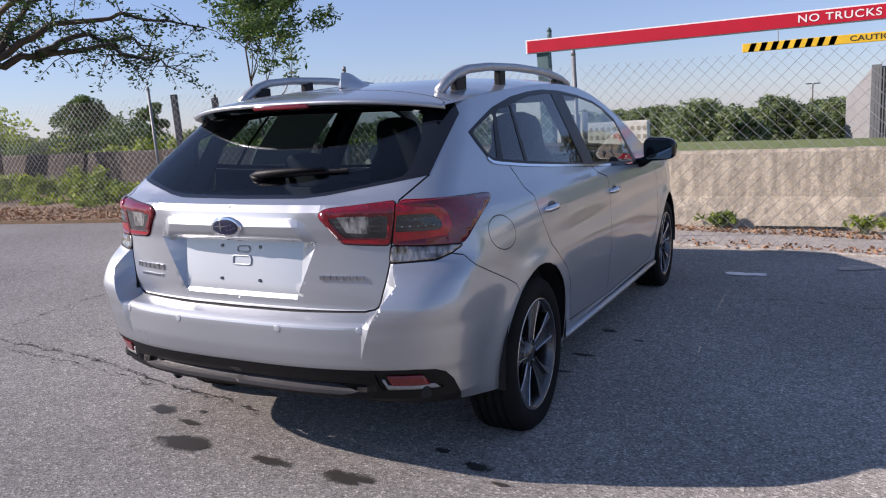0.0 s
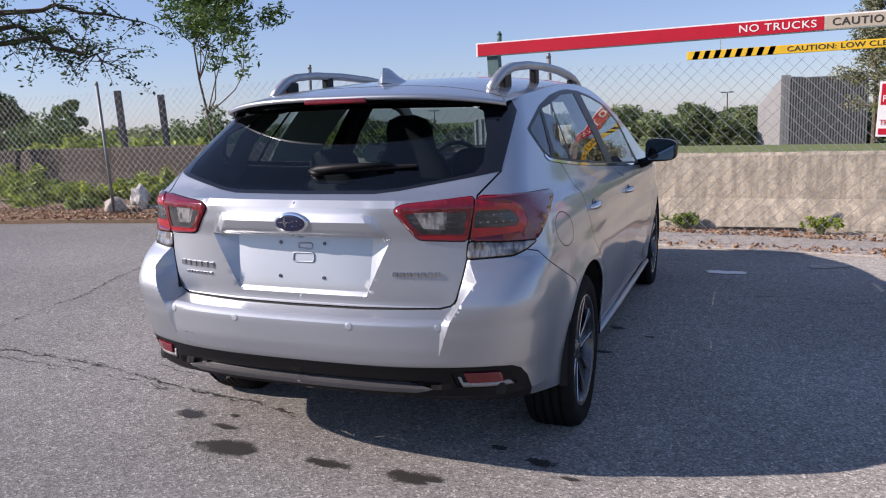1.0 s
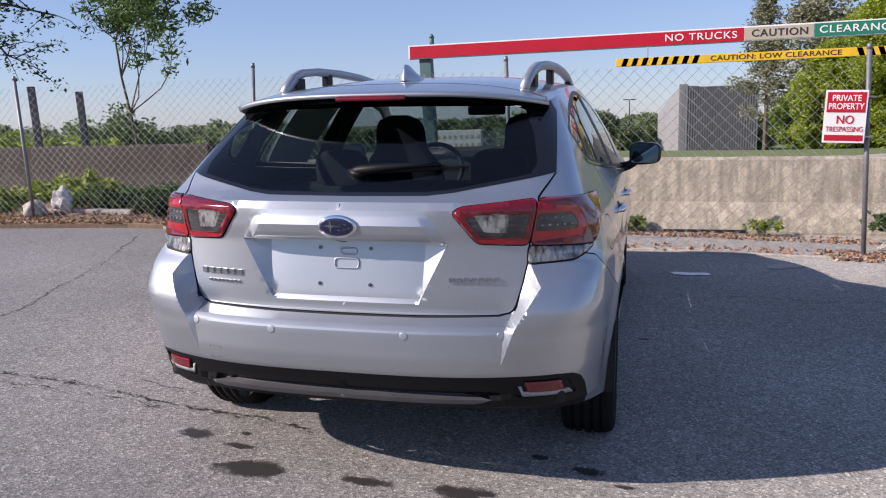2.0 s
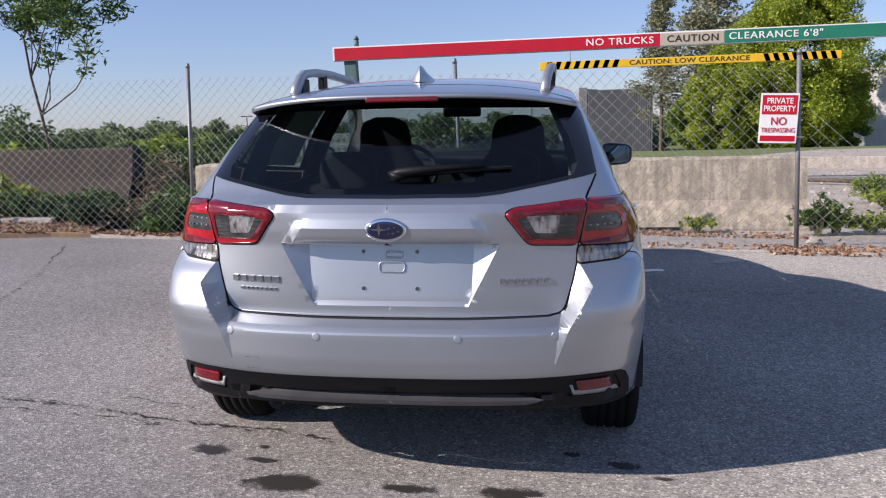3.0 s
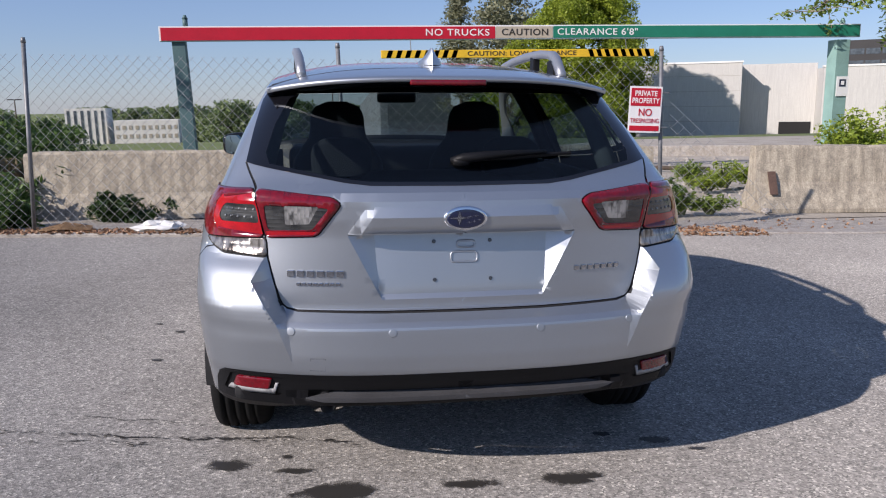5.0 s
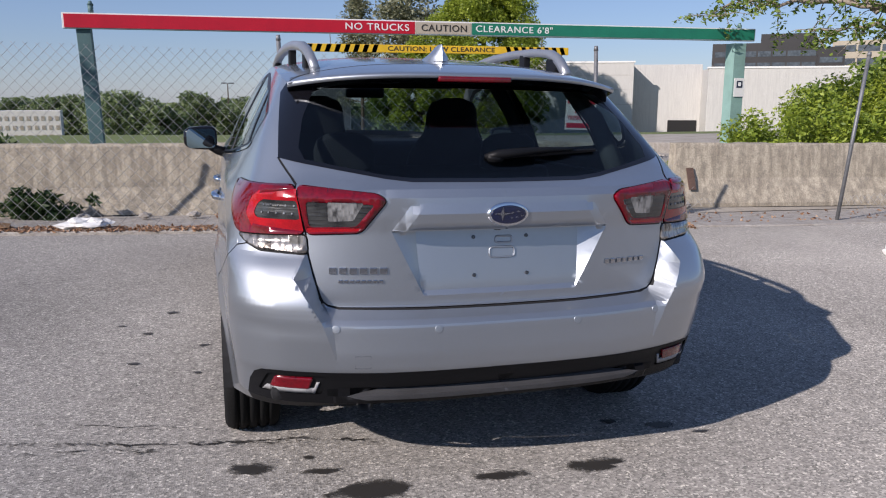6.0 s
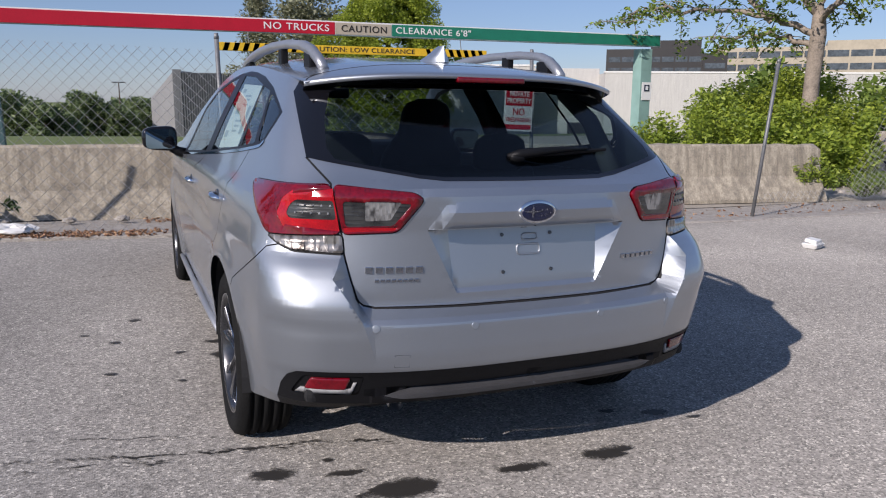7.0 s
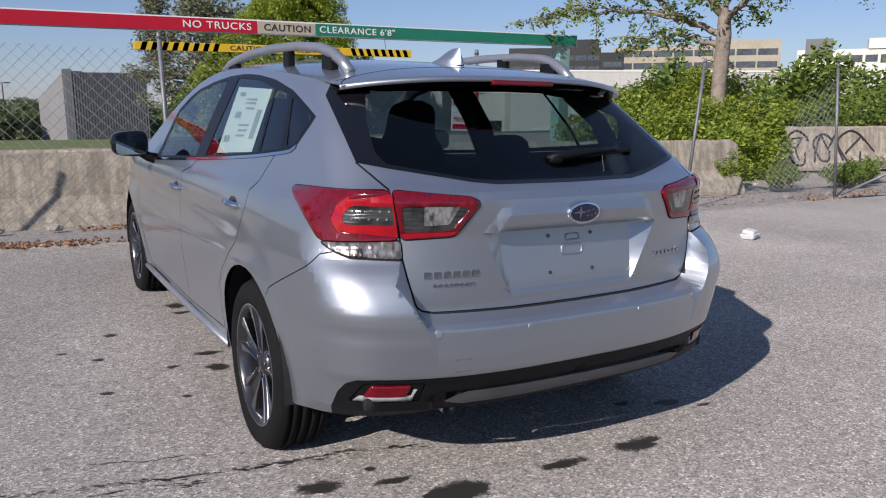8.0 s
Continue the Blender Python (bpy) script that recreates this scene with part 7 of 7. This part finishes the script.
crack([(-3.01, 1.13), (-3.03, 1.35), (-3.16, 1.72), (-3.2, 2.09), (-3.84, 3.83), (-4.17, 4.46), (-4.62, 5.42)], 1, 0.020, 2)
crack([(-4.2, 1.0), (-2.72, 0.92), (-2.28, 0.89), (-1.84, 0.85), (-1.48, 0.77), (-1.0, 0.66), (-0.58, 0.58), (-0.29, 0.51)], 2, 0.018, 4)
crack([(-2.5, 0.80), (-1.9, 0.74), (-1.45, 0.70), (-1.04, 0.64)], 3, 0.012, 3)
crack([(-3.2, 3.2), (-1.69, 3.68), (-1.18, 3.9), (-0.94, 3.9)], 4, 0.008)
crack([(1.14, 2.98), (1.65, 3.35), (2.13, 3.24), (3.3, 3.5)], 5, 0.010)
crack([(-1.6, 0.98), (-1.2, 0.86), (-0.9, 0.78)], 6, 0.007)
blotch(1.37, 4.10, 0.13, 0.07, 90, "flattened_litter", M_SIGNWHITE, "flattened pale litter on the asphalt", 0.006)
blotch(2.14, 4.55, 0.13, 0.12, 91, "flattened_litter", M_PAVING, "flattened pale litter on the asphalt", 0.006)
# a foam food box lying open
box = thing("foam_food_box", pose(4.74, 3.10, ground_z(4.74), 0, 0, 20), "white foam takeaway box lying on the asphalt", "litter")
bm = bmesh.new()
lo = [bm.verts.new((x * 0.075, y * 0.055, 0.004)) for x, y in ((-1, -1), (1, -1), (1, 1), (-1, 1))]
hi = [bm.verts.new((x * 0.095, y * 0.075, 0.055)) for x, y in ((-1, -1), (1, -1), (1, 1), (-1, 1))]
bm.faces.new(lo[::-1])
bm.faces.new(hi)
for j in range(4):
    bm.faces.new((lo[j], lo[(j + 1) % 4], hi[(j + 1) % 4], hi[j]))
bmesh.ops.bevel(bm, geom=bm.edges[:], offset=0.008, segments=2, affect="EDGES")
part("tray", bm, M_SIGNWHITE, box)
part("lid", box_bm(0.14, 0.11, 0.035, (0.0, 0.0, 0.075), 0.012, Matrix.Rotation(0.12, 4, "X")), M_SIGNWHITE, box)
# cardboard, crumpled paper, stones
bm = bmesh.new()
q = [bm.verts.new(p) for p in ((-0.26, -0.10, 0.01), (0.0, -0.14, 0.03), (0.26, -0.05, 0.005), (0.24, 0.13, 0.02), (-0.02, 0.12, 0.07), (-0.24, 0.10, 0.015))]
bm.faces.new((q[0], q[1], q[4], q[5]))
bm.faces.new((q[1], q[2], q[3], q[4]))
bmesh.ops.solidify(bm, geom=bm.faces[:], thickness=0.006)
M_CARD = mat("cardboard", (0.38, 0.24, 0.13), 0.9, vary=0.2)
ob = part("cardboard_sheet", bm, M_CARD)
ob.matrix_world = pose(-3.1, 5.86, kz(-3.1) + 0.012)
tagged(ob, "creased brown cardboard sheet lying by the kerb", "litter")


def lump(name, at, rx, ry, rz, seed, material, label, category, rough=0.25):
    bm = bmesh.new()
    bmesh.ops.create_icosphere(bm, subdivisions=3, radius=1.0)
    noise.seed_set(seed)
    for v in bm.verts:
        k = 1 + rough * noise.noise(v.co * 1.6 + Vector((seed, 0, 0))) + rough * 0.4 * noise.noise(v.co * 4.5)
        v.co = (v.co.x * rx * k, v.co.y * ry * k, v.co.z * rz * k)
    ob = part(name, bm, material, smooth=rough < 0.4)
    ob.matrix_world = pose(*at)
    return tagged(ob, label, category)


lump("crumpled_paper", (-2.17, 5.80, kz(-2.17) + 0.05), 0.20, 0.12, 0.05, 5, M_SIGNWHITE, "crumpled off-white paper by the kerb", "litter", 0.7)
lump("stone", (-6.62, 6.05, 0.26), 0.15, 0.14, 0.13, 6, M_PAVING, "rounded tan stone on the leaf-strewn bank", "stone")
lump("stone", (-6.40, 6.30, 0.36), 0.13, 0.12, 0.16, 7, M_WALL, "pale rough stone on the leaf-strewn bank", "stone", 0.45)
for k, (x, y) in enumerate(((-1.7, 6.5), (-1.2, 6.5), (3.2, 5.55), (4.75, 6.3), (-2.3, 6.5), (8.2, 5.2), (9.0, 5.1))):
    lump("stone", (x, y, kz(x) + 0.015), 0.06 + 0.01 * (k % 3), 0.05, 0.035, 10 + k, M_PAVING, "small broken stone by the barrier", "stone", 0.4)
for x, z, h in ((1.866, 0.335, 0.14), (2.023, 0.315, 0.12)):
    bm = bmesh.new()
    tube(bm, [(x, 6.845, z - h / 2), (x, 6.865, z + h / 2)], 0.008, 6)
    tagged(part("steel_stub", bm, M_GAP), "short dark steel stub set in a barrier", "stub")
ob = part("steel_plate", box_bm(0.10, 0.012, 0.30, bevel=0.004), mat("rusty_plate", (0.10, 0.06, 0.045), 0.9, vary=0.4))
ob.matrix_world = pose(4.95, 6.535, 0.27, -24, 0, -6.7)
tagged(ob, "rusty steel joint plate on a barrier's end", "plate")
# timber posts beyond the dark barrier
M_TIMBER = mat("weathered_timber", (0.075, 0.075, 0.085), 0.9, rgb2=(0.035, 0.035, 0.04), scale=6, fine=40, bump=0.5)
for x, y, z in ((-8.12, 7.98, 1.96), (-7.62, 8.42, 1.88)):
    ob = part("timber_post", box_bm(0.095, 0.095, z + 0.2, (0, 0, (z - 0.2) / 2), 0.012), M_TIMBER)
    ob.matrix_world = pose(x, y, 0, 0, -2, 20)
    tagged(ob, "dark weathered square timber post behind the fence", "post", "timber posts")
# sprayed scrawl on the far barrier
M_SPRAY = mat("black_spray", (0.03, 0.03, 0.035), 0.8, vary=0.3)
bm = bmesh.new()
def on_face(x, z):
    return (x, float(np.interp(z, [0.05, 0.36, 0.83], [0.0, 0.17, 0.225])) - 0.001, z)


for cx, r, q in ((0.50, 0.24, 0.34), (1.10, 0.20, 0.27), (1.75, 0.28, 0.33)):
    tube(bm, [on_face(cx + r * math.cos(a) * (1 + 0.2 * math.sin(3 * a)), 0.44 + q * math.sin(a)) for a in np.linspace(0.4, 6.0, 22)], 0.024, 5, False)
for line in (((0.36, 0.62), (0.62, 0.64), (0.48, 0.42), (0.52, 0.20)), ((0.85, 0.15), (1.05, 0.70), (1.22, 0.40), (1.40, 0.72), (1.52, 0.18)), ((1.6, 0.3), (2.0, 0.66), (2.3, 0.35))):
    pts = [on_face(x0 + (x1 - x0) * k / 5, z0 + (z1 - z0) * k / 5) for (x0, z0), (x1, z1) in zip(line, line[1:]) for k in range(6)]
    tube(bm, [p for k, p in enumerate(pts) if not k or p != pts[k - 1]], 0.021, 5, False)
ob = part("sprayed_scrawl", bm, M_SPRAY)
ob.matrix_world = Matrix.Translation((11.6, 7.9, -0.07)) @ Matrix.Rotation(math.atan2(-1.2, 3.8), 4, "Z")
tagged(ob, "black sprayed scrawl on a concrete barrier", "graffiti")


# ---- buildings across the road ----
def block(name, x0, x1, y0, y1, z0, z1, material, parent, bevel=0.0):
    return part(name, box_bm(x1 - x0, y1 - y0, z1 - z0, ((x0 + x1) / 2, (y0 + y1) / 2, (z0 + z1) / 2), bevel), material, parent)


shed = thing("ribbed_shed", Matrix.Translation((7.1, 117.6, -6.0)) @ Matrix.Rotation(radians(-5), 4, "Z"), "large grey shed with ribbed metal cladding and a pale end wall", "building")
block("wall", 0.0, 10.6, 0.3, 12, 0, 11.3, M_BOXGREY, shed)
for k in range(31):
    block("rib", 0.05 + k * 0.345, 0.05 + k * 0.345 + 0.15, 0.02, 0.32, 0, 11.35, M_BOXGREY, shed)
block("corner_post", -0.3, 0.9, 0.05, 1.0, 0, 11.75, M_BOXGREY, shed)
bm = bmesh.new()
q = [(-0.1, 0.6, 0), (-3.8, 8, 0), (-3.8, 8, 7.6), (-0.1, 0.6, 11.6)]
a = [bm.verts.new(p) for p in q] + [bm.verts.new((x + 2.5, y + 5, z)) for x, y, z in q]
for fc_ in ((0, 1, 2, 3), (7, 6, 5, 4), (0, 4, 5, 1), (1, 5, 6, 2), (2, 6, 7, 3), (3, 7, 4, 0)):
    bm.faces.new([a[i] for i in fc_])
part("end_wall", bm, M_BOXLIGHT, shed, "pale sloping end wall")

mall = thing("concrete_hall", Matrix.Translation((36.0, 63.5, -3.2)) @ Matrix.Rotation(radians(-26), 4, "Z"), "long low windowless hall of pale board-marked concrete", "building")
block("wall", -16.0, 0.0, 0, 12, 0, 7.95, M_WALL, mall, 0.03)
block("wall", 0.0, 6.6, 3.4, 12, 0, 7.9, M_WALL, mall, 0.03)
block("wall", 6.6, 42.0, -0.5, 14, 0, 7.35, M_WALL, mall, 0.03)
block("coping", -16.1, 0.1, -0.06, 0.4, 7.95, 8.10, M_SIGNWHITE, mall)
block("coping", 6.5, 42.0, -0.56, 0.0, 7.35, 7.50, M_SIGNWHITE, mall)
for k in range(5):
    block("board_joint", -15.9, -0.1, -0.012, 0.0, 1.4 + k * 1.35, 1.43 + k * 1.35, M_PAVING, mall)
block("dark_opening", 3.6, 6.3, 3.32, 3.5, 1.0, 2.6, M_GAP, mall)

tower = thing("dark_office_block", Matrix.Translation((89.7, 129.7, -6)) @ Matrix.Rotation(math.atan2(-11.3, 14.5), 4, "Z"), "dark brown office block with bands of windows", "building")
block("wall", 0.0, 18.3, 0, 16, 0, 17.9, M_DARKBLD, tower)
block("wall", 8.5, 18.0, 1.5, 14, 17.9, 19.6, M_DARKBLD, tower)
block("wall", 18.3, 22.8, -0.6, 12, 0, 16.9, M_DARKBLD, tower)
for fl in range(5):
    for k in range(7):
        block("window", 0.5 + k * 2.55, 2.75 + k * 2.55, -0.04, 0.2, 7.0 + fl * 2.1, 8.0 + fl * 2.1, M_DARKWIN, tower)
for fl in range(4):
    block("window", 18.7, 22.4, -0.64, -0.3, 7.5 + fl * 2.2, 8.5 + fl * 2.2, M_DARKWIN, tower)

office = thing("beige_office_block", Matrix.Translation((119.0, 131.5, -6)) @ Matrix.Rotation(math.atan2(-25.5, 23.5), 4, "Z"), "long beige office block with ribbon windows", "building")
block("wall", 0.0, 21.5, 0, 14, 0, 19.2, M_BEIGE, office)
block("wall", 21.5, 34.6, -0.8, 14, 0, 20.2, M_BEIGE, office)
for fl in range(4):
    for k in range(8):
        block("window", 0.4 + k * 4.25, 4.3 + k * 4.25, -0.05 - (0.8 if k > 4 else 0), 0.2 - (0.8 if k > 4 else 0), 9.2 + fl * 2.6, 10.5 + fl * 2.6, M_DARKWIN, office)
white = thing("white_building", Matrix.Translation((144.4, 103.5, -6)) @ Matrix.Rotation(math.atan2(-13.2, 8.6), 4, "Z"), "white flat-roofed building with a grey upper block", "building")
block("wall", 0.0, 24.0, 0, 12, 0, 17.8, M_WHITEBLD, white)
block("wall", 1.5, 6.5, -0.3, 8, 16.0, 20.0, M_BOXGREY, white)
block("wall", 13.0, 24.0, -0.4, 9, 17.8, 19.8, M_WHITEBLD, white)
for k in range(6):
    block("window", 7.2 + k * 2.7, 9.4 + k * 2.7, -0.45 if k > 2 else -0.05, 0.3, 15.2, 16.6, M_DARKWIN, white)

for x0, y0, wide, z1, label, n, up in ((-38.0, 138.0, 10.6, -0.4, "low white building with rows of window slots", 10, 3), (-46.6, 140.3, 6.6, 1.75, "pale tower block with upright dark stripes", 6, 0)):
    b = thing("white_building", Matrix.Translation((x0, y0, -6.5)) @ Matrix.Rotation(radians(8), 4, "Z"), label, "building")
    h = z1 + 6.5
    block("wall", 0, wide, 0, 9, 0, h, M_WHITEBLD, b)
    for k in range(n):
        if up:
            for r in range(up):
                block("window", 0.3 + k * wide / n, (k + 0.8) * wide / n, -0.05, 0.2, h - 1.6 - r * 1.5, h - 0.9 - r * 1.5, M_BEIGE, b)
        else:
            block("window", 0.35 + k * wide / n, (k + 0.72) * wide / n, -0.05, 0.2, 1.0, h - 0.4, M_DARKWIN, b)
for x, y, h in ((-0.4, 126.0, 9.2), (-46, 118, 8.2)):
    mast = thing("car_park_lamp", Matrix.Translation((x, y, land_z(x, y))), "tall slim car park lamp with twin heads", "lamp post")
    bm = bmesh.new()
    tube(bm, [(0, 0, 0), (0, 0, h)], [0.13, 0.08], 8)
    part("pole", bm, M_BARK, mast)
    for s in (-1, 1):
        part("head", box_bm(0.85, 0.3, 0.16, (s * 0.55, 0, h), 0.03), M_DARKBLD, mast)
